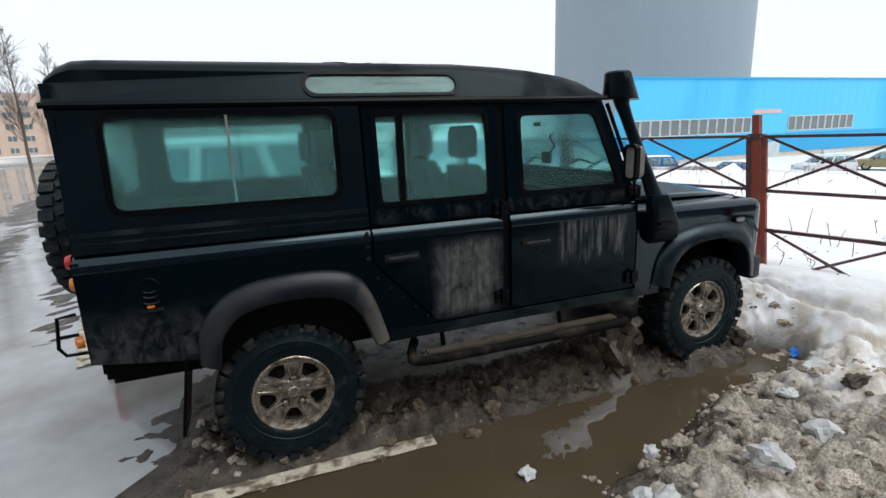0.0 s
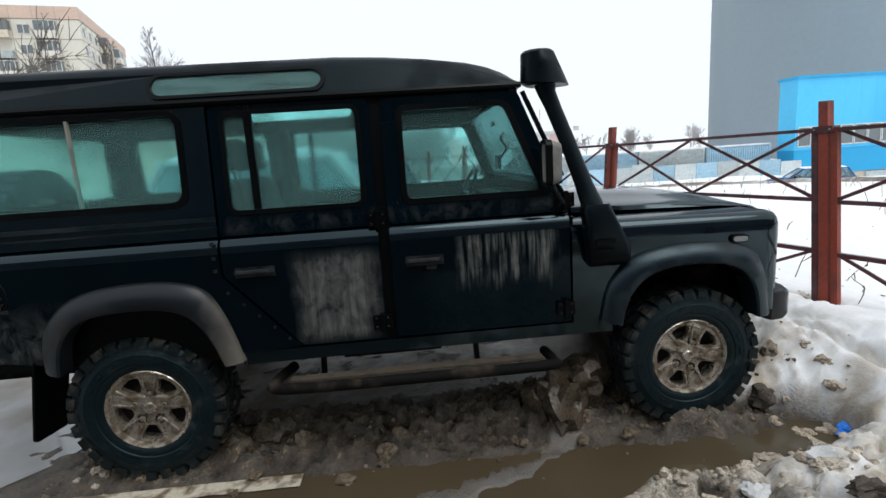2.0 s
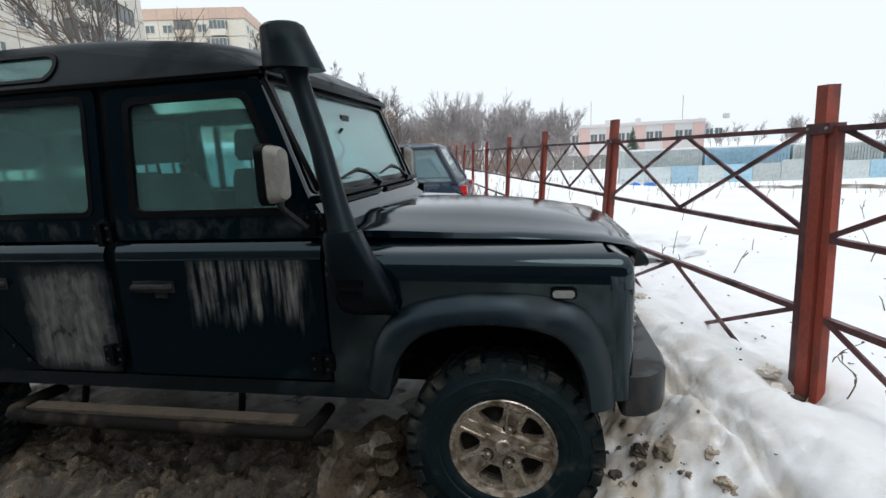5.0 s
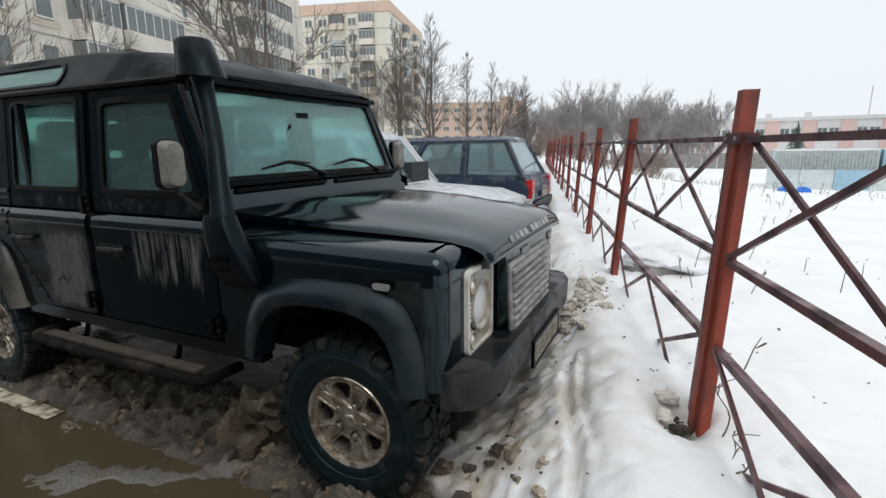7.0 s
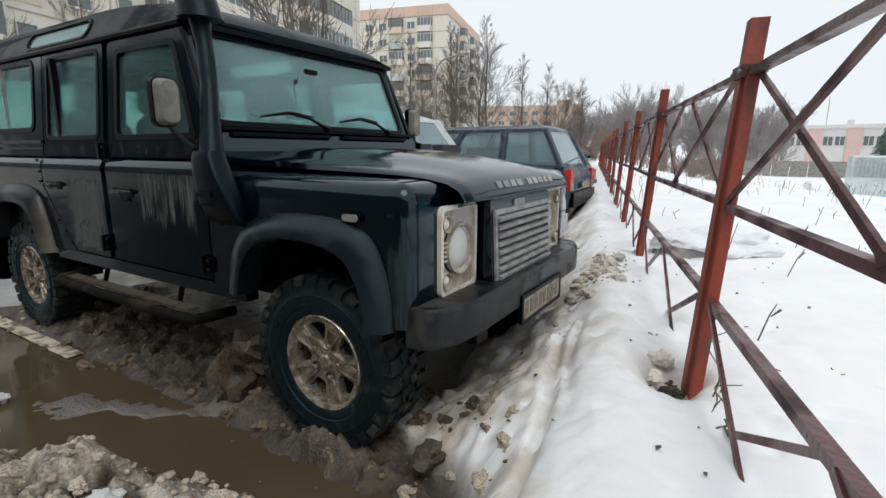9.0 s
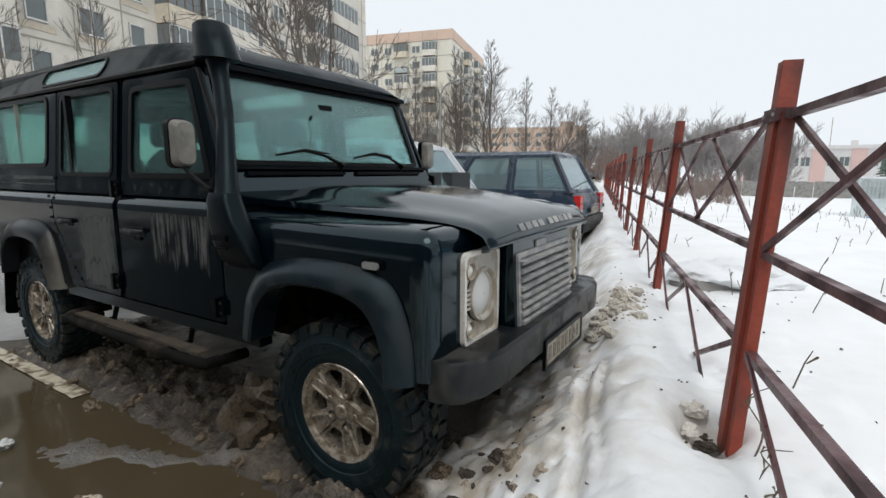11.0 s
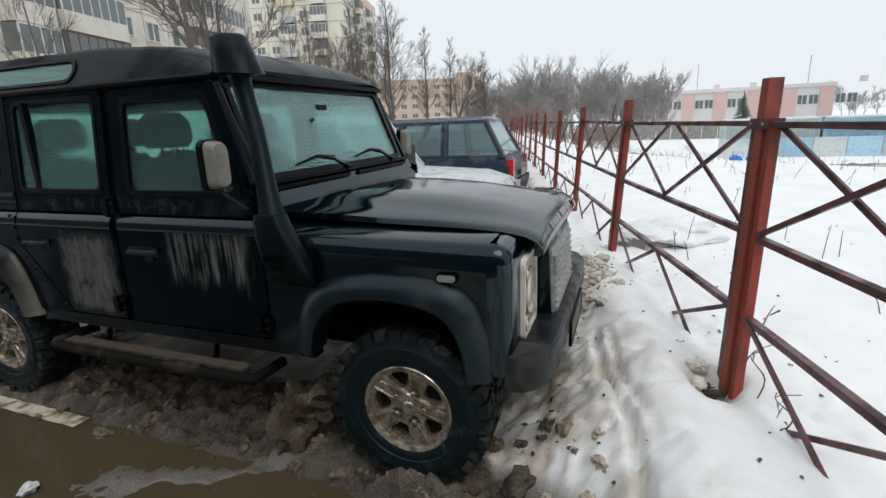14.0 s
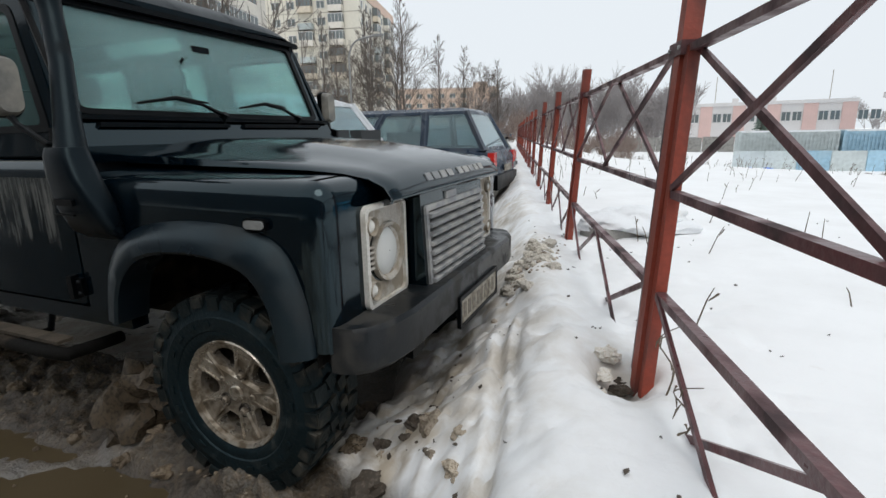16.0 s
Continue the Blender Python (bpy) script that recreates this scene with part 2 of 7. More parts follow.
WEED = material("dry_weed", (0.15, 0.12, 0.085), 0.95, scale=4)
EARTH = material("wet_earth", (0.05, 0.038, 0.027), 0.7, dirt=(0.11, 0.09, 0.07), dirt_amount=0.4, scale=6, bump=0.2)
SNOW_CHUNK = material("dirty_snow_lump", (0.50, 0.44, 0.36), 0.6, dirt=(0.15, 0.11, 0.072), dirt_amount=0.55, scale=7, grain=45, bump=0.2, random_tint=0.35)
SNOW = material("clean_snow", (0.80, 0.82, 0.84), 0.7, dirt=(0.66, 0.66, 0.65), dirt_amount=0.35, scale=3, grain=60, bump=0.35, vary=0.05)
ICE = material("wet_ice_lump", (0.56, 0.565, 0.56), 0.3, dirt=(0.45, 0.44, 0.42), dirt_amount=0.4, scale=10, bump=0.3)
LINE = material("worn_road_paint", (0.55, 0.50, 0.39), 0.55, dirt=(0.13, 0.095, 0.06), dirt_amount=0.62, scale=14, grain=80, bump=0.3)
WET_BOARD = material("weathered_board", (0.17, 0.135, 0.105), 0.75, dirt=(0.07, 0.055, 0.045), dirt_amount=0.5, scale=6, grain=60, bump=0.3, streak=(0.3, 3, 3))
CONCRETE = material("grey_concrete", (0.3, 0.29, 0.27), 0.9, dirt=(0.17, 0.165, 0.155), dirt_amount=0.5, scale=3, bump=0.4)
BLUE_BAG = material("blue_plastic_bag", (0.02, 0.2, 0.75), 0.4, bump=0.05)
# ---------- mesh helpers ----------
def part(name, bm, mat, parent=None, label="", smooth=None, bevel=0.0):
    """Links a bmesh as one mesh object under a thing or a part."""
    me = bpy.data.meshes.new(name)
    if bevel:
        bmesh.ops.bevel(bm, geom=[e for e in bm.edges if len(e.link_faces) == 2 and e.calc_face_angle(0) > 0.6], offset=bevel, segments=2, affect="EDGES", profile=0.6)
    bmesh.ops.recalc_face_normals(bm, faces=bm.faces)
    bm.to_mesh(me)
    bm.free()
    mats = mat if isinstance(mat, (list, tuple)) else [mat]
    for x in mats:
        me.materials.append(x)
    if smooth is not None:
        me.polygons.foreach_set("use_smooth", [True] * len(me.polygons))
        me.set_sharp_from_angle(angle=radians(smooth))
    ob = new(name, me)
    if parent:
        ob.parent = parent
    if label:
        ob["label"] = label
    return ob


def empty(name, m=None, **tags):
    ob = new(name)
    ob.empty_display_size = 0.1
    if m is not None:
        ob.matrix_basis = m
    return tagged(ob, **tags)


def box(bm, x0, x1, y0, y1, z0, z1, m=None, mi=0):
    vs = [bm.verts.new((x, y, z)) for x in (x0, x1) for y in (y0, y1) for z in (z0, z1)]
    if m is not None:
        for v in vs:
            v.co = m @ v.co
    for f in ((0, 1, 3, 2), (4, 6, 7, 5), (0, 4, 5, 1), (2, 3, 7, 6), (0, 2, 6, 4), (1, 5, 7, 3)):
        bm.faces.new([vs[i] for i in f]).material_index = mi
    return vs


def boxes(*dims, m=None):
    bm = bmesh.new()
    for d in dims:
        box(bm, *d, m=m)
    return bm


def tube(bm, pts, radii, seg=8, cap=True, flat=1.0):
    """A round bar through the points; radii one number or one for each point."""
    pts = [Vector(p) for p in pts]
    if not isinstance(radii, (list, tuple)):
        radii = [radii] * len(pts)
    rings, side = [], None
    for i, p in enumerate(pts):
        d = (pts[min(i + 1, len(pts) - 1)] - pts[max(i - 1, 0)]).normalized()
        if side is None:
            side = d.orthogonal().normalized()
        side = (side - d * side.dot(d)).normalized()
        up = d.cross(side)
        rings.append([bm.verts.new(p + (side * math.cos(a) + up * math.sin(a) * flat) * radii[i])
                      for a in (2 * math.pi * k / seg for k in range(seg))])
    for a, b in zip(rings, rings[1:]):
        for k in range(seg):
            bm.faces.new((a[k], a[(k + 1) % seg], b[(k + 1) % seg], b[k]))
    if cap:
        bm.faces.new(rings[0][::-1])
        bm.faces.new(rings[-1])
    return bm


def loft(bm, sections, closed=True, cap=True):
    rings = [[bm.verts.new(p) for p in s] for s in sections]
    n = len(rings[0])
    for a, b in zip(rings, rings[1:]):
        for k in range(n if closed else n - 1):
            bm.faces.new((a[k], a[(k + 1) % n], b[(k + 1) % n], b[k]))
    if cap and closed:
        bm.faces.new(rings[0][::-1])
        bm.faces.new(rings[-1])
    return bm


def revolve(bm, profile, seg=40, cap=False):
    """Turns (radius, y) pairs round the y axis."""
    rings = []
    for k in range(seg):
        a = 2 * math.pi * k / seg
        rings.append([bm.verts.new((r * math.cos(a), y, r * math.sin(a))) for r, y in profile])
    for k in range(seg):
        a, b = rings[k], rings[(k + 1) % seg]
        for i in range(len(profile) - 1):
            bm.faces.new((a[i], a[i + 1], b[i + 1], b[i]))
    return bm


def plate(loops, to3d, inward, bm=None):
    """A sheet with holes: loops of (u, v), the first the outline; inward: its thickness as a vector."""
    from mathutils.geometry import tessellate_polygon
    bm = bm or bmesh.new()
    flat = [p for lp in loops for p in lp]
    tris = tessellate_polygon([[Vector((u, v, 0)) for u, v in lp] for lp in loops])
    off = Vector(inward)
    front = [bm.verts.new(to3d(u, v)) for u, v in flat]
    back = [bm.verts.new(Vector(to3d(u, v)) + off) for u, v in flat]
    for t in tris:
        try:
            bm.faces.new([front[i] for i in t])
            bm.faces.new([back[i] for i in reversed(t)])
        except ValueError:
            pass
    k = 0
    for lp in loops:
        n = len(lp)
        for i in range(n):
            a, b = k + i, k + (i + 1) % n
            bm.faces.new((front[a], front[b], back[b], back[a]))
        k += n
    return bm


def rounded(x0, x1, z0, z1, r, n=5):
    pts = []
    for cx, cz, a0 in ((x1 - r, z1 - r, 0), (x0 + r, z1 - r, 90), (x0 + r, z0 + r, 180), (x1 - r, z0 + r, 270)):
        for i in range(n + 1):
            a = radians(a0 + 90 * i / n)
            pts.append((cx + r * math.cos(a), cz + r * math.sin(a)))
    return pts


def round_poly(pts, r, n=4):
    """The polygon with its corners rounded by about r."""
    out = []
    for i, p in enumerate(pts):
        p, a, b = Vector(p), Vector(pts[i - 1]), Vector(pts[(i + 1) % len(pts)])
        da, db = (a - p), (b - p)
        ra = min(r, da.length * 0.45)
        rb = min(r, db.length * 0.45)
        s, e = p + da.normalized() * ra, p + db.normalized() * rb
        for k in range(n + 1):
            t = k / n
            out.append(tuple((1 - t) ** 2 * s + 2 * t * (1 - t) * p + t * t * e))
    return out


def frame_ring(outer, inner, to3d, inward, bm=None):
    return plate([outer, inner], to3d, inward, bm)
# ---------- the off-road estate car ----------
def smooth_path(pts, n=6):
    """Catmull-Rom samples through 2D or 3D points."""
    pts = [Vector(p) for p in pts]
    out = []
    for i in range(len(pts) - 1):
        p0, p1, p2, p3 = pts[max(i - 1, 0)], pts[i], pts[i + 1], pts[min(i + 2, len(pts) - 1)]
        for k in range(n):
            t = k / n
            out.append(0.5 * ((2 * p1) + (p2 - p0) * t + (2 * p0 - 5 * p1 + 4 * p2 - p3) * t * t + (3 * p1 - p0 - 3 * p2 + p3) * t ** 3))
    out.append(pts[-1])
    return out


def build_wheel(parent, m, rim_face=True):
    """A wheel with its outer face towards local -y."""
    bm = bmesh.new()
    revolve(bm, [(0.232, -0.112), (0.236, -0.118), (0.230, -0.124), (0.216, -0.116), (0.208, -0.085), (0.196, 0.02), (0.20, 0.10), (0.232, 0.112)], 48)
    wheel = part("wheel", bm, ALLOY, parent, "five-spoke alloy wheel caked with dried mud", 40)
    wheel.matrix_basis = m @ Matrix.Scale(0.885, 4)
    bm = bmesh.new()
    prof = [(0.222, -0.108), (0.238, -0.122), (0.264, -0.132), (0.276, -0.1305), (0.281, -0.136), (0.334, -0.141), (0.341, -0.136), (0.376, -0.134),
            (0.400, -0.120), (0.410, -0.098), (0.414, 0), (0.410, 0.098), (0.400, 0.120), (0.36, 0.138), (0.28, 0.132), (0.222, 0.108)]
    revolve(bm, prof, 64)
    tyre = part("tyre", bm, RUBBER, wheel, "worn black mud-terrain tyre", 40)
    bm = bmesh.new()
    n = 30
    for k in range(n):
        a = 2 * math.pi * k / n
        half = math.pi / n
        for sy in (-1, 1):
            r2 = Matrix.Rotation(a + (half if sy > 0 else 0), 4, "Y")
            long = 0.004 if k % 2 else 0.0
            box(bm, -0.032, 0.032, min(sy * 0.062, sy * 0.131), max(sy * 0.062, sy * 0.131), 0.402, 0.425, r2)
            box(bm, -0.028, 0.028, min(sy * 0.112, sy * (0.138 + long)), max(sy * 0.112, sy * (0.138 + long)), 0.364 + 0.014 * (k % 2), 0.416, r2)
            box(bm, -0.030, 0.018, min(sy * 0.008, sy * 0.055), max(sy * 0.008, sy * 0.055), 0.406, 0.428, Matrix.Rotation(a + half * 0.6 * sy, 4, "Y") @ Matrix.Rotation(0.3, 4, "Z"))
    part("tread", bm, TREAD, wheel, "chunky tread blocks with dried mud")["kind"] = "stuff"
    # raised band with block marks on the sidewall
    bm = bmesh.new()
    for k in range(22):
        if k % 11 in (0, 5, 10):
            continue
        box(bm, -0.018, 0.018, -0.1435, -0.135, 0.302, 0.320, Matrix.Rotation(2 * math.pi * k / 22, 4, "Y"))
    part("sidewall_mark", bm, RUBBER, wheel)["kind"] = "stuff"
    bm = bmesh.new()
    revolve(bm, [(0.002, -0.02), (0.20, -0.015), (0.20, 0.0), (0.002, 0.0)], 24)
    revolve(bm, [(0.002, -0.035), (0.12, -0.035), (0.14, -0.02)], 24)
    part("brake_disc", bm, ALLOY_DARK, wheel)
    if not rim_face:
        return wheel
    outer = [(0.213 * math.cos(a), 0.213 * math.sin(a)) for a in (2 * math.pi * k / 60 for k in range(60))]
    holes = []
    for k in range(5):
        a0 = math.pi / 2 + math.pi / 5 + 2 * math.pi * k / 5
        h = [(0.104, -0.18), (0.148, -0.30), (0.186, -0.33), (0.194, -0.17), (0.196, 0), (0.194, 0.17), (0.186, 0.33), (0.148, 0.30), (0.104, 0.18)]
        holes.append(round_poly([(r * math.cos(a0 + d), r * math.sin(a0 + d)) for r, d in h], 0.014, 3))
    dish = lambda u, v: (u, -0.082 - 0.018 * ((u * u + v * v) / 0.0454), v)
    part("spokes", plate([outer] + holes, dish, (0, 0.035, 0)), ALLOY, wheel, "dirty cast alloy spokes", bevel=0.004)
    bm = bmesh.new()
    for k in range(5):
        a = math.pi / 2 + 2 * math.pi * k / 5
        rot = Matrix.Rotation(-a + math.pi / 2, 4, "Y")
        for sx in (-1, 1):
            loft(bm, [[rot @ Vector((sx * x + d, y, z)) for d, y in ((-0.006, -0.088 - 0.05 * z), (0.006, -0.088 - 0.05 * z), (0.003, -0.098 - 0.05 * z), (-0.003, -0.098 - 0.05 * z))]
                      for x, z in ((0.016, 0.085), (0.030, 0.14), (0.044, 0.198))])
    part("spoke_ribs", bm, ALLOY, wheel)["kind"] = "stuff"
    bm = bmesh.new()
    revolve(bm, [(0.002, -0.108), (0.030, -0.108), (0.037, -0.102), (0.040, -0.085)], 24)
    part("centre_cap", bm, ALLOY, wheel, "round dirty wheel centre cap", 40)
    for k in range(5):
        a = math.pi / 2 + 2 * math.pi * k / 5
        bm = bmesh.new()
        revolve(bm, [(0.002, -0.106), (0.010, -0.106), (0.015, -0.100), (0.017, -0.088), (0.022, -0.086), (0.022, -0.07)], 6)
        # dark ring round the nut paints the shade of its pocket
        for r, y in ((0.027, -0.094), (0.030, -0.088)):
            revolve(bm, [(0.018, y + 0.006), (r, y)], 16)
        for f in bm.faces:
            f.material_index = 1 if len(bm.faces) and f.calc_center_median().y > -0.0965 and f.calc_center_median().xz.length > 0.0195 else 0
        nut = part("wheel_nut", bm, [NUT, ALLOY_DARK], wheel)
        nut.matrix_basis = Matrix.Translation((0.083 * math.cos(a), 0, 0.083 * math.sin(a)))
    return wheel


def flare(inner, outer, s):
    """A wheel-arch flare between two paths in the side plane."""
    bm = bmesh.new()
    a, b = smooth_path(inner, 5), smooth_path(outer, 5)
    secs = []
    for p, q in zip(a, b):
        d = q - p
        secs.append([(p.x, s * 0.80, p.y), (p.x, s * 0.922, p.y), (p.x + 0.10 * d.x, s * 0.930, p.y + 0.10 * d.y), (p.x + 0.5 * d.x, s * 0.922, p.y + 0.5 * d.y),
                     (p.x + 0.9 * d.x, s * 0.892, p.y + 0.9 * d.y), (q.x, s * 0.872, q.y), (q.x, s * 0.855, q.y), (p.x + 0.2 * d.x, s * 0.86, p.y + 0.2 * d.y)])
    return loft(bm, secs)


REAR_IN = [(-0.31, 0.64), (-0.28, 0.79), (-0.17, 0.895), (0.06, 0.925), (0.26, 0.895), (0.365, 0.79), (0.43, 0.62)]
REAR_OUT = [(-0.405, 0.66), (-0.375, 0.85), (-0.23, 0.995), (0.06, 1.045), (0.33, 1.01), (0.44, 0.87), (0.515, 0.62)]
FRONT_IN = [(2.385, 0.64), (2.43, 0.79), (2.55, 0.895), (2.77, 0.925), (2.98, 0.89), (3.07, 0.78), (3.10, 0.62)]
FRONT_OUT = [(2.285, 0.66), (2.335, 0.85), (2.47, 0.98), (2.76, 1.025), (3.06, 0.985), (3.165, 0.83), (3.195, 0.62)]


def mid_path(a, b, f):
    return [tuple(p.lerp(q, f)) for p, q in zip(smooth_path(a, 4), smooth_path(b, 4))]


def upper_y(z):
    return 0.838 - 0.062 * (z - 1.235) / 0.6


def build_offroader():
    car = empty("offroad_car", label="black boxy off-road estate car, muddy, parked in slush before a fence", category="car")
    for s in (-1, 1):
        low = lambda x, z: (x, s * 0.865, z)
        upp = lambda x, z: (x, s * upper_y(z), z)
        inw = (0, -s * 0.025, 0)
        # lower panels
        arch = mid_path(REAR_IN, REAR_OUT, 0.45)
        quarter = [(-0.825, 0.74), (-0.825, 1.165), (0.455, 1.165), (0.455, 1.04), (0.79, 0.665), (0.50, 0.655)] + arch[::-1][1:] + [(-0.36, 0.675)]
        q = part("rear_quarter", plate([quarter], low, inw), PAINT, car, bevel=0.004)
        door = [(0.467, 1.165), (1.205, 1.165), (1.205, 0.668), (0.80, 0.668), (0.467, 1.045)]
        d1 = part("rear_door", plate([round_poly(door, 0.02, 2)], low, inw), PAINT, car, "black rear door with dried mud runs", bevel=0.005)
        door = [(1.258, 1.165), (2.140, 1.165), (2.140, 0.668), (1.258, 0.668)]
        d2 = part("front_door", plate([round_poly(door, 0.02, 2)], low, inw), PAINT, car, "black front door with pale dried mud runs", bevel=0.005)
        arch = mid_path(FRONT_IN, FRONT_OUT, 0.45)
        wing = [(2.152, 0.655), (2.152, 1.075), (3.172, 1.055), (3.172, 0.655), (3.16, 0.63)] + arch[::-1][1:] + [(2.33, 0.655)]
        part("front_wing", plate([wing], low, inw), PAINT_PLAIN, car, bevel=0.004)
        # rounded shoulder over each lower panel
        for x0, x1, owner in ((-0.825, 0.455, q), (0.467, 1.205, d1), (1.258, 2.140, d2)):
            sec = [(0.867, 1.150), (0.866, 1.166), (0.862, 1.182), (0.855, 1.197), (0.846, 1.209), (0.835, 1.218), (0.822, 1.223), (0.80, 1.223), (0.80, 1.150)]
            bm = bmesh.new()
            loft(bm, [[(x, s * y, z) for y, z in sec] for x in (x0, x1)])
            part("shoulder", bm, PAINT_PLAIN, owner, smooth=50)
        # upper panels with window openings
        w0 = rounded(-0.645, 0.325, 1.395, 1.802, 0.05)
        qp = [(-0.82, 1.228), (0.455, 1.228), (0.455, 1.828), (-0.82, 1.828)]
        up = part("upper_quarter", plate([qp, w0], upp, inw), PAINT_PLAIN, car, bevel=0.003)
        part("window_seal", frame_ring(rounded(-0.665, 0.345, 1.375, 1.820, 0.065), rounded(-0.638, 0.318, 1.402, 1.795, 0.045), lambda x, z: (x, s * (upper_y(z) + 0.006), z), (0, -s * 0.03, 0)), TRIM, up)
        pane = part("window_pane", plate([rounded(-0.64, 0.32, 1.40, 1.797, 0.05)], lambda x, z: (x, s * (upper_y(z) - 0.012), z), (0, -s * 0.005, 0)), GLASS, up, "misted green-tinted glass")
        pane.visible_shadow = False
        part("window_bar", boxes((-0.158, -0.148, *sorted((s * 0.775, s * 0.794)), 1.40, 1.797)), MIRROR_GREY, up)
        part("trim_strip", boxes((-0.82, 0.455, min(s * 0.82, s * 0.842), max(s * 0.82, s * 0.842), 1.302, 1.322), (-0.82, 0.455, min(s * 0.82, s * 0.838), max(s * 0.82, s * 0.838), 1.268, 1.276)), FLARE, up, bevel=0.004)
        w1 = rounded(0.525, 1.148, 1.335, 1.793, 0.035)
        dp = [(0.467, 1.228), (1.205, 1.228), (1.205, 1.826), (0.467, 1.826)]
        up = part("rear_door_top", plate([round_poly(dp, 0.03, 3), w1], upp, inw), PAINT, car, bevel=0.004)
        part("window_seal", frame_ring(rounded(0.513, 1.160, 1.323, 1.806, 0.045), rounded(0.535, 1.138, 1.345, 1.783, 0.03), lambda x, z: (x, s * (upper_y(z) + 0.004), z), (0, -s * 0.02, 0)), TRIM, up)
        pane = part("window_pane", plate([rounded(0.53, 1.143, 1.34, 1.788, 0.03)], lambda x, z: (x, s * (upper_y(z) - 0.012), z), (0, -s * 0.005, 0)), GLASS, up, "misted green-tinted glass")
        pane.visible_shadow = False
        part("window_bar", boxes((0.635, 0.668, min(s * 0.785, s * 0.818), max(s * 0.785, s * 0.818), 1.34, 1.79)), TRIM, up)
        fw = [(1.345, 1.330), (2.035, 1.330), (2.03, 1.345), (1.861, 1.770), (1.345, 1.770)]
        fwo = [(1.330, 1.316), (2.055, 1.316), (2.048, 1.345), (1.872, 1.785), (1.330, 1.785)]
        fp = [(1.258, 1.228), (2.135, 1.228), (2.135, 1.275), (1.921, 1.822), (1.258, 1.822)]
        up = part("front_door_top", plate([round_poly(fp, 0.03, 3), round_poly(fw, 0.04, 4)], upp, inw), PAINT, car, bevel=0.004)
        part("window_seal", frame_ring(round_poly(fwo, 0.05, 4), round_poly([(1.358, 1.343), (2.012, 1.343), (1.849, 1.757), (1.358, 1.757)], 0.035, 4), lambda x, z: (x, s * (upper_y(z) + 0.004), z), (0, -s * 0.02, 0)), TRIM, up)
        pane = part("window_pane", plate([round_poly([(1.35, 1.335), (2.025, 1.335), (1.856, 1.764), (1.35, 1.764)], 0.035, 4)], lambda x, z: (x, s * (upper_y(z) - 0.012), z), (0, -s * 0.005, 0)), GLASS_CLEAR, up, "clear green-tinted glass")
        pane.visible_shadow = False
        # pillars behind the gaps and sill below
        bm = boxes((1.195, 1.268, min(s * 0.70, s * 0.845), max(s * 0.70, s * 0.845), 0.60, 1.225), (0.44, 0.48, min(s * 0.74, s * 0.842), max(s * 0.74, s * 0.842), 0.70, 1.20), (2.12, 2.165, min(s * 0.74, s * 0.842), max(s * 0.74, s * 0.842), 0.62, 1.2))
        loft(bm, [[(x, s * (upper_y(z) - d), z) for x, d in ((1.195, 0.015), (1.268, 0.015), (1.268, 0.09), (1.195, 0.09))] for z in (1.225, 1.83)])
        loft(bm, [[(x, s * (upper_y(z) - d), z) for x, d in ((0.42, 0.026), (0.50, 0.026), (0.50, 0.09), (0.42, 0.09))] for z in (1.225, 1.83)])
        part("pillar", bm, TRIM, car)["kind"] = "stuff"
        part("sill", boxes((0.50, 2.36, min(s * 0.79, s * 0.856), max(s * 0.79, s * 0.856), 0.592, 0.655)), PAINT_PLAIN, car, "muddy black sill", bevel=0.008)
        part("inner_panel", boxes((-0.81, 2.13, *sorted((s * 0.782, s * 0.796)), 0.66, 1.30)), TRIM, car)
        part("roof_rail", boxes((-0.81, 1.93, *sorted((s * 0.725, s * 0.745)), 1.788, 1.872)), TRIM, car)
        # flares
        part("wheel_arch_flare", flare(REAR_IN, REAR_OUT, s), FLARE_REAR, car, "black plastic wheel-arch flare", 45)
        part("wheel_arch_flare", flare(FRONT_IN, FRONT_OUT, s), FLARE, car, "black plastic wheel-arch flare", 45)
        # wheel housings
        bm = boxes((-0.47, 0.52, min(s * 0.50, s * 0.54), max(s * 0.50, s * 0.54), 0.55, 1.1), (2.28, 3.2, min(s * 0.50, s * 0.54), max(s * 0.50, s * 0.54), 0.55, 1.1))
        for inner in (REAR_OUT, FRONT_OUT):
            loft(bm, [[(p.x, s * 0.52, p.y - 0.04), (p.x, s * 0.86, p.y - 0.04), (p.x, s * 0.86, p.y - 0.02), (p.x, s * 0.52, p.y - 0.02)] for p in smooth_path(inner, 3)])
        part("wheel_housing", bm, UNDER, car)["kind"] = "stuff"
        # nose: rounded wing edge and lamp panel
        path = [(2.152, 0.865), (2.7, 0.865), (3.17, 0.865), (3.215, 0.861), (3.243, 0.847), (3.258, 0.822), (3.262, 0.79), (3.262, 0.60), (3.262, 0.36)]
        prof = [(0.03, 1.03), (0, 1.03), (0.001, 1.10), (0.008, 1.135), (0.026, 1.16), (0.06, 1.172), (0.26, 1.176), (0.26, 1.15)]
        secs = []
        for i, (x, y) in enumerate(path):
            inn = Vector((-0.0, -1.0)) if i < 3 else (Vector((-1.0, 0)) if i > 5 else Vector((-(i - 2) / 4, -(6 - i) / 4)).normalized())
            dz = -0.018 * max(0, (x - 2.15) / 1.1)
            secs.append([(x + inn.x * d, s * (y + inn.y * d), z + dz) for d, z in prof])
        bm = bmesh.new()
        loft(bm, secs)
        part("wing_top", bm, PAINT_PLAIN, car, smooth=40)
        bm = bmesh.new()
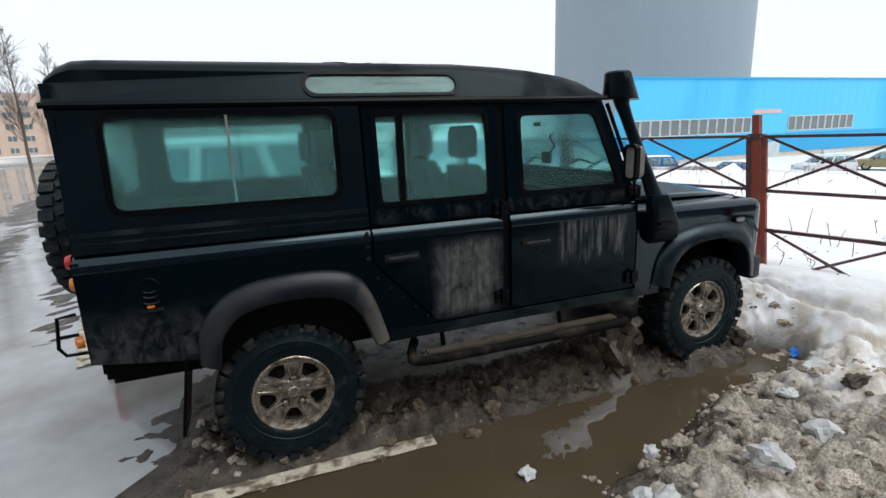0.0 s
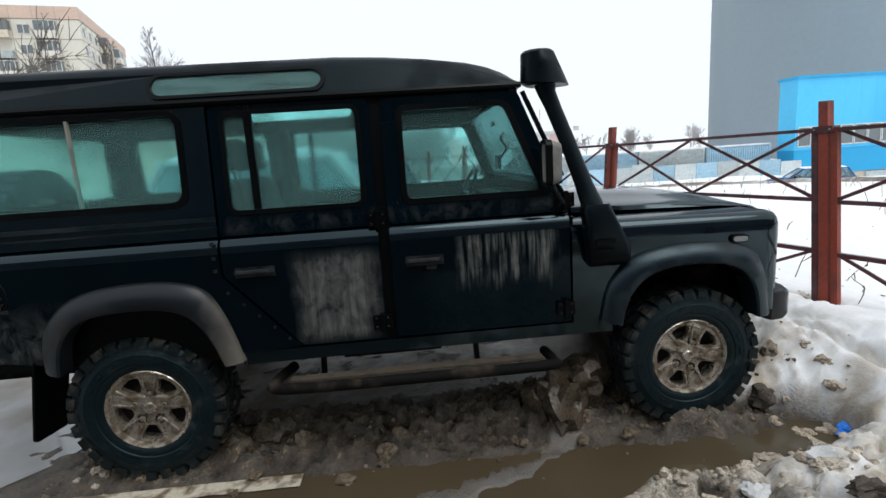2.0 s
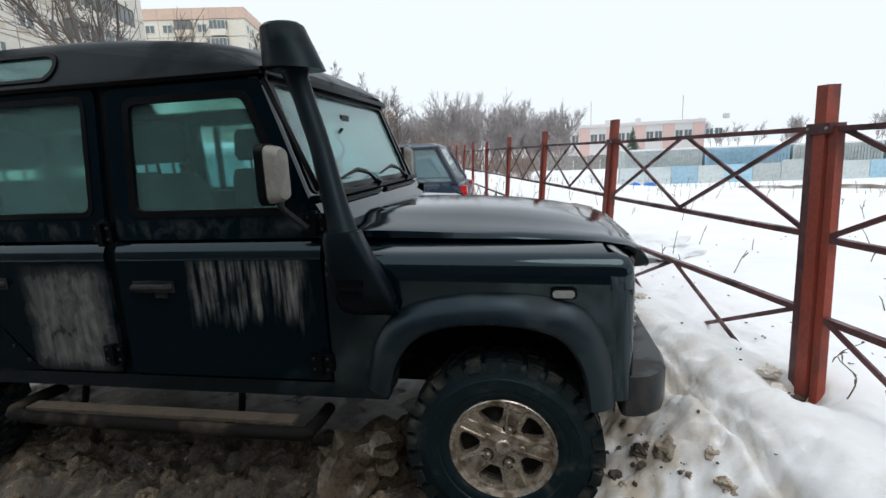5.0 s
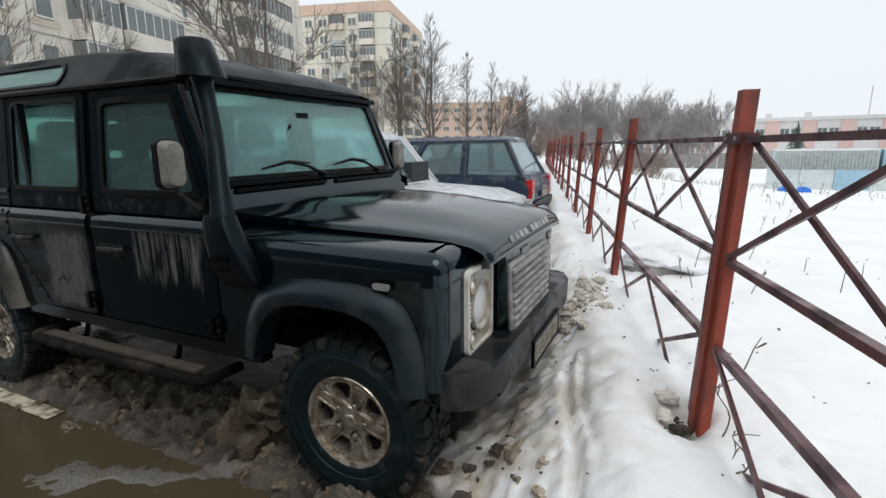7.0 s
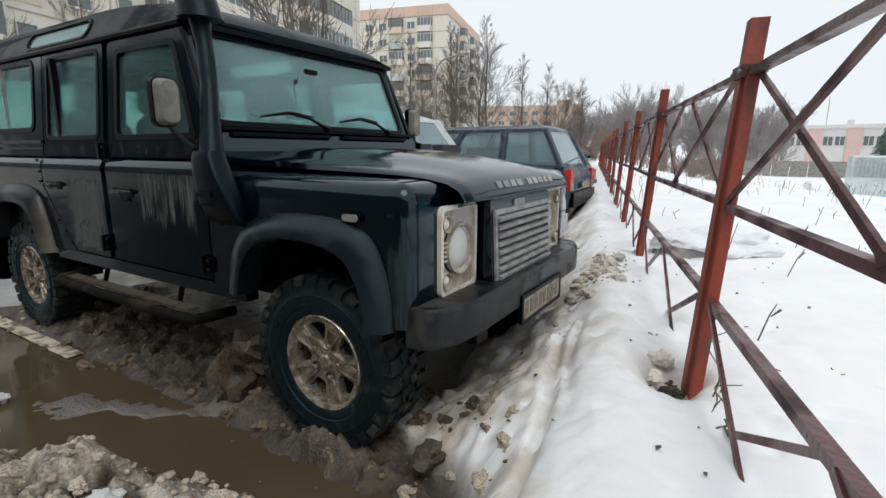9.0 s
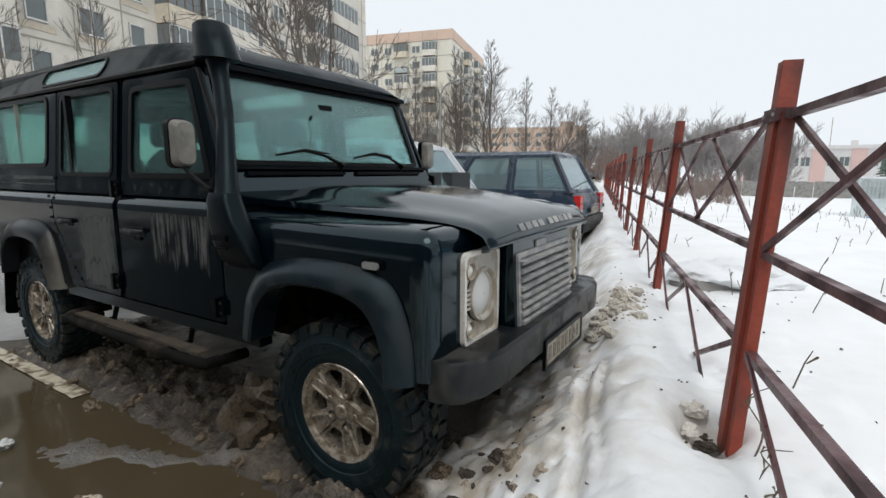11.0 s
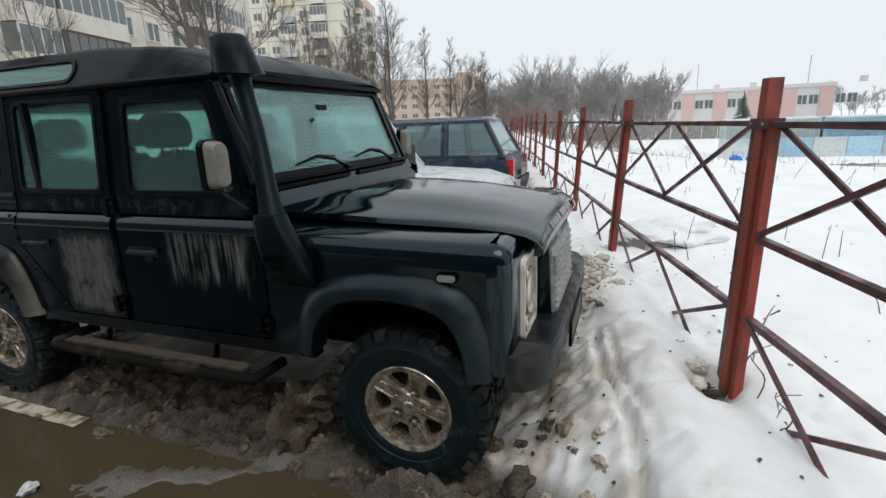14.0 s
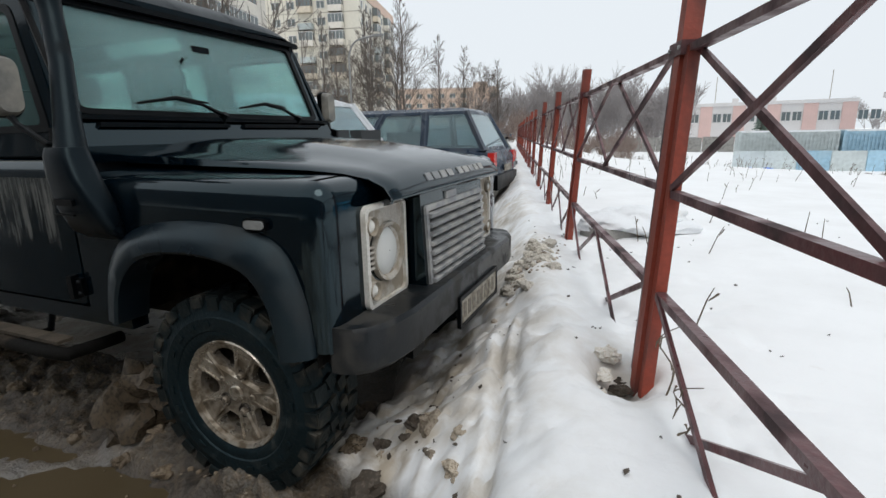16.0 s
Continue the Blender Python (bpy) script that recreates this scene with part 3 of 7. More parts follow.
        loft(bm, [[(3.17, s * 0.865, z), (3.215, s * 0.861, z), (3.243, s * 0.847, z), (3.258, s * 0.822, z), (3.262, s * 0.79, z), (3.262, s * 0.36, z), (3.2, s * 0.36, z), (3.17, s * 0.6, z)] for z in (0.63, 1.035)])
        part("nose_panel", bm, PAINT_PLAIN, car, smooth=40)
        # headlamp cluster
        yc = s * 0.535
        sur = part("lamp_surround", plate([rounded(-0.137, 0.137, 0.715, 1.055, 0.028), [(0.098 * math.cos(a) - 0.018, 0.885 + 0.098 * math.sin(a)) for a in (2 * math.pi * k / 28 for k in range(28))]],
                                          lambda u, v: (3.268, yc - s * u, v), (-0.03, 0, 0)), SURROUND, car, "salt-stained silver lamp surround", bevel=0.004)
        part("surround_lip", frame_ring(rounded(-0.143, 0.143, 0.708, 1.062, 0.032), rounded(-0.126, 0.126, 0.725, 1.045, 0.022), lambda u, v: (3.281, yc - s * u, v), (-0.03, 0, 0)), LIP, sur, bevel=0.004)
        turn = Matrix.Rotation(radians(90), 4, "Z")
        for dy, dz, r, nm in ((0.018, 0.0, 0.098, "headlamp"), (-0.102, 0.108, 0.030, "indicator_lamp"), (-0.102, -0.112, 0.030, "side_lamp")):
            bm = bmesh.new()
            revolve(bm, [(0.002, 0.05), (r * 0.6, 0.04), (r * 0.98, 0.005)], 28)
            bowl = part(nm, bm, LAMP_BOWL, car, smooth=60)
            bowl.matrix_basis = Matrix.Translation((3.256 if r > 0.05 else 3.263, yc - s * dy, 0.885 + dz)) @ turn
            bm = bmesh.new()
            revolve(bm, [(0.002, -0.026 if r < 0.05 else -0.02), (r * 0.5, -0.02 if r < 0.05 else -0.017), (r * 0.85, -0.008), (r, 0.006)], 28)
            ln = part("lens", bm, LENS, bowl, smooth=60)
            ln.visible_shadow = False
            bm = bmesh.new()
            revolve(bm, [(r * 0.84, 0.012), (r * 0.87, -0.006), (r * 0.93, -0.020), (r * 1.06, -0.024), (r * 1.10, 0.002)], 28)
            part("bezel", bm, SURROUND, bowl, smooth=60)
        bm = bmesh.new()
        for k in range(5):
            box(bm, 3.266, 3.274, *sorted((yc + s * 0.085, yc + s * 0.118)), 0.845 + 0.018 * k, 0.853 + 0.018 * k)
        part("vent_ribs", bm, SURROUND, sur)["kind"] = "stuff"
        # hinges, handle, side lamp, rivets
        for x, z, y in ((1.205, 1.258, 0.836), (1.19, 0.755, 0.866), (2.125, 1.285, 0.836), (2.11, 0.742, 0.866)):
            h = part("door_hinge", boxes((x - 0.045, x - 0.008, *sorted((s * y, s * (y + 0.018))), z - 0.035, z + 0.035), (x + 0.008, x + 0.045, *sorted((s * y, s * (y + 0.018))), z - 0.035, z + 0.035),
                                         (x - 0.011, x + 0.011, *sorted((s * (y + 0.004), s * (y + 0.032))), z - 0.045, z + 0.045)), TRIM, car, bevel=0.004)
            for dx in (-0.027, 0.027):
                for dz in (-0.022, 0.022):
                    bm = bmesh.new()
                    revolve(bm, [(0.001, -0.006), (0.005, -0.005), (0.007, 0)], 8)
                    b = part("bolt", bm, HANDLE, h)
                    b.matrix_basis = Matrix.Translation((x + dx, s * (y + 0.018), z + dz)) @ Matrix.Rotation(0 if s < 0 else math.pi, 4, "Z")
        for x, z in ((0.62, 1.055), (1.425, 1.045)):
            bm = bmesh.new()
            tube(bm, [(x - 0.095, s * 0.872, z), (x - 0.085, s * 0.892, z + 0.002), (x + 0.06, s * 0.898, z + 0.004), (x + 0.075, s * 0.872, z)], [0.012, 0.013, 0.013, 0.012], 8, flat=0.8)
            box(bm, x - 0.10, x + 0.085, *sorted((s * 0.864, s * 0.871)), z - 0.026, z + 0.022)
            if x > 1:
                box(bm, x + 0.0, x + 0.05, *sorted((s * 0.864, s * 0.876)), z - 0.046, z - 0.028)
            part("door_handle", bm, HANDLE, car, "worn grey-black door handle", bevel=0.003)
        bm = bmesh.new()
        for z in (1.20, 1.13, 1.07):
            box(bm, 0.425, 0.442, *sorted((s * 0.864, s * 0.874)), z - 0.008, z + 0.008)
        for k in range(5):
            f = k / 4
            box(bm, 0.475 + 0.26 * f - 0.006, 0.475 + 0.26 * f + 0.006, *sorted((s * 0.864, s * 0.871)), 0.96 - 0.25 * f - 0.006, 0.96 - 0.25 * f + 0.006)
        part("rivets", bm, HANDLE, car, bevel=0.002)["kind"] = "stuff"
        lamp = part("side_indicator", plate([rounded(2.972, 3.062, 1.008, 1.046, 0.016)], lambda x, z: (x, s * 0.866, z), (0, s * 0.014, 0)), TRIM, car, bevel=0.003)
        part("lens", plate([rounded(2.980, 3.054, 1.014, 1.040, 0.012)], lambda x, z: (x, s * 0.878, z), (0, s * 0.008, 0)), WHITE_LAMP, lamp, bevel=0.003)
        # tail lamps and rear corner
        for z, mt in ((1.19, RED), (1.09, ORANGE)):
            bm = bmesh.new()
            revolve(bm, [(0.002, -0.03), (0.028, -0.026), (0.036, 0.0)], 20)
            t = part("tail_lamp", bm, mt, car, smooth=60)
            t.matrix_basis = Matrix.Translation((-0.845, s * 0.76, z)) @ Matrix.Rotation(radians(-90), 4, "Z")
        bm = bmesh.new()
        tube(bm, [(-0.86, s * 0.82, 0.97), (-0.93, s * 0.82, 0.96), (-0.95, s * 0.81, 0.82), (-0.93, s * 0.80, 0.78), (-0.85, s * 0.80, 0.78)], 0.008)
        tube(bm, [(-0.87, s * 0.80, 0.87), (-0.94, s * 0.81, 0.87)], 0.008)
        g = part("lamp_guard", bm, TRIM, car, "thin black tube guard at the rear corner")
        bm = bmesh.new()
        revolve(bm, [(0.002, -0.03), (0.025, -0.025), (0.03, 0)], 16)
        o = part("reflector", bm, ORANGE, g, "amber round reflector")
        o.matrix_basis = Matrix.Translation((-0.86, s * 0.80, 0.835)) @ Matrix.Rotation(radians(-60), 4, "Z")
        # mud flaps, side step
        part("mud_flap", plate([round_poly([(s * 0.62, 0.72), (s * 0.87, 0.72), (s * 0.885, 0.30), (s * 0.64, 0.27)], 0.03)], lambda y, z: (-0.46 - 0.16 * (0.72 - z), y, z), (0.012, 0, 0)), TRIM, car, "black rubber mud flap")
        bm = bmesh.new()
        tube(bm, smooth_path([(0.70, s * 0.70, 0.50), (0.64, s * 0.85, 0.485), (0.70, s * 0.925, 0.475), (1.3, s * 0.93, 0.47), (1.97, s * 0.93, 0.47), (2.04, s * 0.88, 0.465), (2.04, s * 0.70, 0.455)], 4), 0.027, 10)
        step = part("side_step", bm, UNDER, car, "black tubular side step, muddy", 50)
        part("tread_plate", boxes((0.72, 1.98, *sorted((s * 0.85, s * 0.912)), 0.493, 0.507)), CAKED, step, "tread plate caked with brown mud", bevel=0.004)
        for x in (0.86, 1.66):
            bm = bmesh.new()
            tube(bm, [(x, s * 0.90, 0.45), (x, s * 0.76, 0.46), (x, s * 0.72, 0.60)], 0.016)
            part("bracket", bm, TRIM, step)
    # roof shell
    top = [(0.700, 1.998), (0.684, 2.022), (0.645, 2.042), (0.52, 2.062), (0.25, 2.076)]

    def roof_z(x, z):
        k = max(0.0, (x - 1.05) / 0.88)
        drop = (z - 1.86) * (0.46 * k ** 1.5 + 0.40 * k ** 9) if z > 1.86 else 0
        r = max(0.0, (-0.70 - x) / 0.14)
        return z - drop - (z - 1.86 if z > 1.86 else 0) * 0.40 * r ** 2.4

    bm = bmesh.new()
    secs = []
    for x in [-0.84, -0.825, -0.79, -0.74, -0.68, -0.62, 0.0, 0.5, 1.05, 1.3, 1.5, 1.7, 1.80, 1.86, 1.90, 1.93]:
        line = [(s * y, roof_z(x, z)) for s, seq in ((-1, top), (1, top[::-1])) for y, z in seq]
        ring = [(x, y, z) for y, z in line]
        ring = ring + [(x, y, roof_z(x, z) - 0.02) for y, z in ((0.25, 2.054), (0.69, 1.994), (-0.69, 1.994), (-0.25, 2.054))]
        secs.append(ring)
    loft(bm, secs)
    roof = part("roof", bm, ROOF, car, "black roof with a little wet snow", 35)
    for s in (-1, 1):
        # sloping roof side with the long skylight
        def side(x, v, out=0.0):
            z = 1.862 + 0.136 * v
            return (x, s * (0.772 - 0.072 * v + out), roof_z(x, z))

        outline = [(x, 0) for x in (-0.84, -0.62, 0.0, 1.05, 1.3, 1.5, 1.7, 1.93)] + [(x, 1) for x in (1.93, 1.90, 1.86, 1.80, 1.7, 1.5, 1.3, 1.05, 0.0, -0.62, -0.68, -0.74, -0.79, -0.825, -0.84)]
        ov = []
        for k in range(24):
            a = 2 * math.pi * k / 24
            cx = 0.265 if math.cos(a) < 0 else 0.945
            ov.append((cx + 0.056 * math.cos(a), 0.54 + 0.39 * math.sin(a)))
        part("roof_side", plate([outline, ov], side, (0, -s * 0.02, 0)), ROOF, roof)
        ov2 = [(u + 0.012 * (1 if u > 0.6 else -1), 0.54 + (v - 0.54) * 1.17) for u, v in ov]
        part("skylight_seal", frame_ring(ov2, [(0.6 + (u - 0.6) * 0.985, 0.54 + (v - 0.54) * 0.90) for u, v in ov], lambda x, v: side(x, v, 0.008), (0, -s * 0.025, 0)), TRIM, roof)
        p = part("skylight", plate([ov], lambda x, v: side(x, v, -0.004), (0, -s * 0.004, 0)), GLASS, roof, "long misted roof-side window")
        p.visible_shadow = False
        bm = bmesh.new()
        loft(bm, [[(x, s * 0.768, 1.838), (x, s * 0.794, 1.834), (x, s * 0.799, 1.848), (x, s * 0.793, 1.859), (x, s * 0.768, 1.864)] for x in (-0.845, 1.94)])
        part("gutter", bm, TRIM, roof)
    part("roof_rear", boxes((-0.838, -0.80, -0.76, 0.76, 1.80, 1.935)), PAINT_PLAIN, car, bevel=0.02)
    part("gutter", boxes((1.898, 1.945, -0.765, 0.765, 1.838, 1.862)), TRIM, roof, bevel=0.01)
    # windscreen frame, glass and scuttle
    ws = lambda y, v: (2.090 - 0.180 * v, y, 1.356 + 0.490 * v)
    outer = [(-0.812, 0), (0.812, 0), (0.775, 1), (-0.775, 1)]
    hole = [(-0.735, 0.075), (0.735, 0.075), (0.705, 0.945), (-0.705, 0.945)]
    wf = part("windscreen_frame", plate([outer, round_poly(hole, 0.05)], ws, (-0.03, 0, -0.012)), PAINT_PLAIN, car, bevel=0.004)
    part("windscreen_seal", frame_ring(round_poly([(-0.75, 0.05), (0.75, 0.05), (0.72, 0.965), (-0.72, 0.965)], 0.06), round_poly([(-0.72, 0.095), (0.72, 0.095), (0.69, 0.925), (-0.69, 0.925)], 0.045), lambda y, v: (ws(y, v)[0] + 0.006, y, ws(y, v)[2] + 0.003), (-0.02, 0, -0.008)), TRIM, wf)
    p = part("windscreen", plate([round_poly([(-0.73, 0.08), (0.73, 0.08), (0.70, 0.94), (-0.70, 0.94)], 0.05)], lambda y, v: (ws(y, v)[0] - 0.01, y, ws(y, v)[2]), (-0.006, 0, 0)), SCREEN, car, "flat green-tinted windscreen, misted inside")
    p.visible_shadow = False
    bm = bmesh.new()
    loft(bm, [[(x, y, z) for x, z in ((2.05, 1.20), (2.165, 1.20), (2.168, 1.262), (2.118, 1.352), (2.104, 1.362), (2.05, 1.362))] for y in (-0.815, 0.815)])
    part("scuttle", bm, PAINT_PLAIN, car, bevel=0.008)
    part("scuttle_rail", boxes((2.094, 2.130, -0.80, 0.80, 1.363, 1.380), (2.112, 2.142, -0.70, -0.05, 1.334, 1.352), (2.112, 2.142, 0.05, 0.70, 1.334, 1.352)), TRIM, car, bevel=0.003)
    # wipers
    for y0 in (-0.07, 0.50):
        bm = bmesh.new()
        a, b = Vector((2.125, y0, 1.392)), Vector((2.088, y0 - 0.24, 1.458))
        tube(bm, [a, a.lerp(b, 0.5) + Vector((0.02, 0, 0.012)), b + Vector((0.012, 0, 0))], [0.012, 0.008, 0.006], 6)
        c = Vector((2.108, y0 - 0.44, 1.432))
        d = Vector((2.096, y0 - 0.06, 1.450))
        tube(bm, [c, c.lerp(d, 0.5) + Vector((0.012, 0, 0.022)), d], [0.005, 0.010, 0.005], 6)
        tube(bm, [(2.11, y0, 1.366), (2.142, y0, 1.400)], [0.022, 0.016], 8)
        part("wiper", bm, TRIM, car, "black windscreen wiper")
    # bonnet
    bm = bmesh.new()
    rows = [(2.165, 1.278, 1.262, 1.232, 1.195), (2.35, 1.283, 1.262, 1.228, 1.190), (2.60, 1.275, 1.250, 1.216, 1.184), (2.85, 1.256, 1.230, 1.202, 1.178), (3.05, 1.226, 1.206, 1.188, 1.172),
            (3.18, 1.196, 1.184, 1.174, 1.162), (3.27, 1.168, 1.162, 1.154, 1.145), (3.32, 1.138, 1.134, 1.128, 1.120), (3.345, 1.100, 1.097, 1.092, 1.086), (3.345, 1.074, 1.074, 1.074, 1.074)]
    secs = []
    for x, zc, zb, ze, zl in rows:
        hw = 0.64 if x < 3.1 else 0.64 - 0.02 * (x - 3.1) / 0.25
        half = [(0.0, zc), (0.20, zc), (0.33, zc - 0.2 * (zc - zb)), (0.42, zb), (0.52, ze + 0.25 * (zb - ze)), (0.60, ze), (hw - 0.008, ze - 0.010), (hw, zl)]
        ring = [(x, -y, z) for y, z in half[::-1]] + [(x, y, z) for y, z in half[1:]] + [(min(x, 3.30), hw - 0.03, zl - 0.02), (min(x, 3.30), -hw + 0.03, zl - 0.02)]
        secs.append(ring)
    loft(bm, secs)
    bonnet = part("bonnet", bm, PAINT_PLAIN, car, "black bonnet with a raised middle", 40)
    widths = (0.050, 0.058, 0.055, 0.055, 0, 0.055, 0.058, 0.055, 0.045, 0.055)
    y = -0.31
    for w in widths:
        if w:
            part("badge_bar", boxes((-0.006, 0.006, y, y + w, -0.016, 0.016), m=Matrix.Translation((3.327, 0, 1.124)) @ Matrix.Rotation(radians(-33), 4, "Y")), GRILLE, bonnet, bevel=0.003)
        y += (w or 0.03) + 0.018
    # grille
    gp = part("grille_panel", plate([[(-0.36, 0.655), (0.36, 0.655), (0.36, 1.068), (0.33, 1.075), (-0.33, 1.075), (-0.36, 1.068)], rounded(-0.318, 0.318, 0.705, 1.005, 0.01)], lambda y, z: (3.345 - 0.05 * (z - 0.66), y, z), (-0.09, 0, 0)), PAINT_PLAIN, car, bevel=0.008)
    part("badge", boxes((3.325, 3.334, -0.12, 0.0, 1.022, 1.052)), GRILLE, gp, "small grey badge plate", bevel=0.003)
    part("grille_frame", frame_ring(rounded(-0.335, 0.335, 0.690, 1.020, 0.012), rounded(-0.312, 0.312, 0.712, 0.998, 0.008), lambda y, z: (3.356 - 0.05 * (z - 0.66), y, z), (-0.03, 0, 0)), GRILLE, gp, bevel=0.003)
    for k in range(8):
        z = 0.730 + 0.0362 * k
        part("grille_slat", boxes((-0.020, 0.026, -0.318, 0.318, -0.0075, 0.0075), m=Matrix.Translation((3.345 - 0.05 * (z - 0.66), 0, z)) @ Matrix.Rotation(radians(14), 4, "Y")), GRILLE, gp, bevel=0.003)
    for k in range(1, 10):
        y = -0.315 + 0.063 * k
        part("grille_bar", boxes((3.296, 3.322, y - 0.004, y + 0.004, 0.70, 1.01)), TRIM, gp)
    part("radiator", boxes((3.22, 3.24, -0.34, 0.34, 0.65, 1.05)), TRIM, car)
    part("nose_valance", boxes((3.20, 3.262, -0.80, 0.80, 0.60, 0.66)), TRIM, car, bevel=0.01)
    # bumper and number plate
    bm = bmesh.new()
    secs = []
    for y, x0, x1 in ((-0.845, 3.235, 3.275), (-0.835, 3.225, 3.320), (-0.80, 3.22, 3.362), (-0.72, 3.22, 3.395), (-0.60, 3.25, 3.412), (0.60, 3.25, 3.412), (0.72, 3.22, 3.395), (0.80, 3.22, 3.362), (0.835, 3.225, 3.320), (0.845, 3.235, 3.275)):
        secs.append([(x0, y, 0.565), (x1 - 0.012, y, 0.565), (x1, y, 0.578), (x1, y, 0.70), (x1 - 0.012, y, 0.715), (x0, y, 0.715)])
    loft(bm, secs)
    part("front_bumper", bm, BUMPER, car, "scuffed dark grey steel bumper, salt-stained", 30)
    for y0 in (-0.42, 0.34):
        part("bumper_bracket", boxes((3.05, 3.30, y0, y0 + 0.08, 0.52, 0.60)), TRIM, car)
    part("towing_eye", boxes((3.31, 3.37, -0.55, -0.45, 0.50, 0.566)), TRIM, car)
    npl = part("number_plate", boxes((3.414, 3.422, -0.20, 0.32, 0.495, 0.615)), PLATE, car, "dirty number plate with dark marks", bevel=0.003)
    part("plate_frame", frame_ring(rounded(-0.21, 0.33, 0.485, 0.625, 0.01), rounded(-0.192, 0.312, 0.503, 0.607, 0.006), lambda y, z: (3.426, y, z), (-0.016, 0, 0)), TRIM, npl)
    for k, w in enumerate((0.035, 0.035, 0.035, 0.035, 0.035, 0.035, 0.028, 0.028)):
        y = -0.165 + 0.058 * k
        part("plate_mark", boxes((3.422, 3.4245, y, y + w, 0.522, 0.588)), PLATE_MARK, npl)
    # snorkel on the right-hand side
    bm = bmesh.new()
    loft(bm, [[(x, y, z) for x, y in round_poly([(x0, -0.862), (x1, -0.862), (x1, -yo), (x0, -yo)], 0.03, 3)] for z, x0, x1, yo in
              ((0.945, 2.235, 2.425, 0.885), (0.975, 2.215, 2.435, 0.925), (1.06, 2.205, 2.415, 0.955), (1.16, 2.195, 2.36, 0.965), (1.235, 2.185, 2.325, 0.958), (1.262, 2.19, 2.315, 0.950))])
    sn = part("snorkel_base", bm, SNORKEL, car, "black plastic snorkel", 40)
    part("snorkel_label", boxes((2.235, 2.33, -0.968, -0.958, 1.070, 1.092), (2.23, 2.325, -0.966, -0.956, 1.035, 1.041)), TRIM, sn)
    bm = bmesh.new()
    secs = []
    for x, y, z, rx, ry in ((2.255, -0.895, 1.23, 0.058, 0.050), (2.215, -0.862, 1.36, 0.046, 0.040), (2.160, -0.815, 1.55, 0.041, 0.035), (2.098, -0.780, 1.73, 0.041, 0.035), (2.068, -0.768, 1.81, 0.046, 0.042), (2.060, -0.765, 1.86, 0.056, 0.054)):
        secs.append([(x + rx * math.cos(a) * (1.0), y + ry * math.sin(a), z) for a in (2 * math.pi * k / 20 for k in range(20))])
    loft(bm, secs)
    part("snorkel_tube", bm, SNORKEL, sn, smooth=50)
    bm = bmesh.new()
    secs = []
    for cx, z0, rx, ry, tilt in ((2.045, 1.838, 0.085, 0.085, 0.0), (2.052, 1.842, 0.115, 0.092, -0.08), (2.045, 1.865, 0.112, 0.088, -0.06), (2.030, 1.935, 0.094, 0.080, -0.03), (2.018, 1.988, 0.080, 0.074, 0.02), (2.016, 1.999, 0.066, 0.062, 0.02)):
        secs.append([(cx + 0.012 + rx * math.cos(a), -0.765 + ry * math.sin(a), z0 + tilt * rx * math.cos(a)) for a in (2 * math.pi * k / 24 for k in range(24))])
    loft(bm, secs)
    part("snorkel_head", bm, SNORKEL, sn, smooth=40)
    bm = bmesh.new()
    tube(bm, [(2.13, -0.80, 1.40), (1.945, -0.785, 1.815)], 0.012, 6)
    part("snorkel_strap", bm, TRIM, sn)
    # door mirrors
    for s in (-1, 1):
        bm = bmesh.new()
        y0, y1 = sorted((s * 0.895, s * 0.990))
        secs = []
        for x, k in ((2.000, 0.88), (2.006, 0.98), (2.03, 1.0), (2.055, 0.95), (2.072, 0.80)):
            cy, cz, hy, hz = (y0 + y1) / 2, 1.470, (y1 - y0) / 2 * k, 0.100 * (0.94 + 0.06 * k) * (k if k > 0.9 else k + 0.08)
            secs.append([(x, cy + u, cz + v) for u, v in rounded(-hy, hy, -hz, hz, 0.03, 4)])
        loft(bm, secs)
        mi = part("door_mirror", bm, MIRROR_GREY, car, "dirty grey door mirror on a bent arm", 40)
        part("mirror_rim", frame_ring(rounded(y0 - 0.006, y1 + 0.006, 1.364, 1.576, 0.035), rounded(y0 + 0.012, y1 - 0.012, 1.382, 1.558, 0.022), lambda y, z: (2.025, y, z), (-0.03, 0, 0)), TRIM, mi)
        bm = bmesh.new()
        tube(bm, [(2.11, s * 0.84, 1.265), (2.105, s * 0.88, 1.275), (2.05, s * 0.93, 1.345), (2.035, s * 0.943, 1.38)], 0.011, 8)
        part("mirror_arm", bm, HANDLE, mi)
    # rear face with the spare wheel
    bm = boxes((-0.83, -0.80, -0.86, 0.86, 0.74, 1.20), (-0.825, -0.80, -0.82, 0.82, 1.20, 1.40), (-0.825, -0.80, -0.79, -0.66, 1.40, 1.80), (-0.825, -0.80, 0.66, 0.79, 1.40, 1.80))
    part("rear_wall", bm, PAINT_PLAIN, car)
    p = part("rear_window", boxes((-0.815, -0.81, -0.66, 0.66, 1.40, 1.80)), GLASS, car, "misted rear window")
    p.visible_shadow = False
    build_wheel(car, Matrix.Translation((-0.965, 0.02, 1.24)) @ Matrix.Rotation(radians(-90), 4, "Z")).name = "spare_wheel"
    # wheels
    for x in (0.0, 2.794):
        for s in (-1, 1):
            m = Matrix.Translation((x, s * 0.730, 0.395)) @ Matrix.Rotation(0 if s < 0 else math.pi, 4, "Z") @ Matrix.Rotation(0.35 if x else 0.1, 4, "Y")
            build_wheel(car, m)
    # fuel filler recess
    bm = bmesh.new()
    revolve(bm, [(0.002, 0.03), (0.05, 0.028), (0.062, 0.0), (0.066, -0.002), (0.068, 0.0)], 24)
    f = part("fuel_filler", bm, TRIM, car, "recessed black fuel filler", 50)
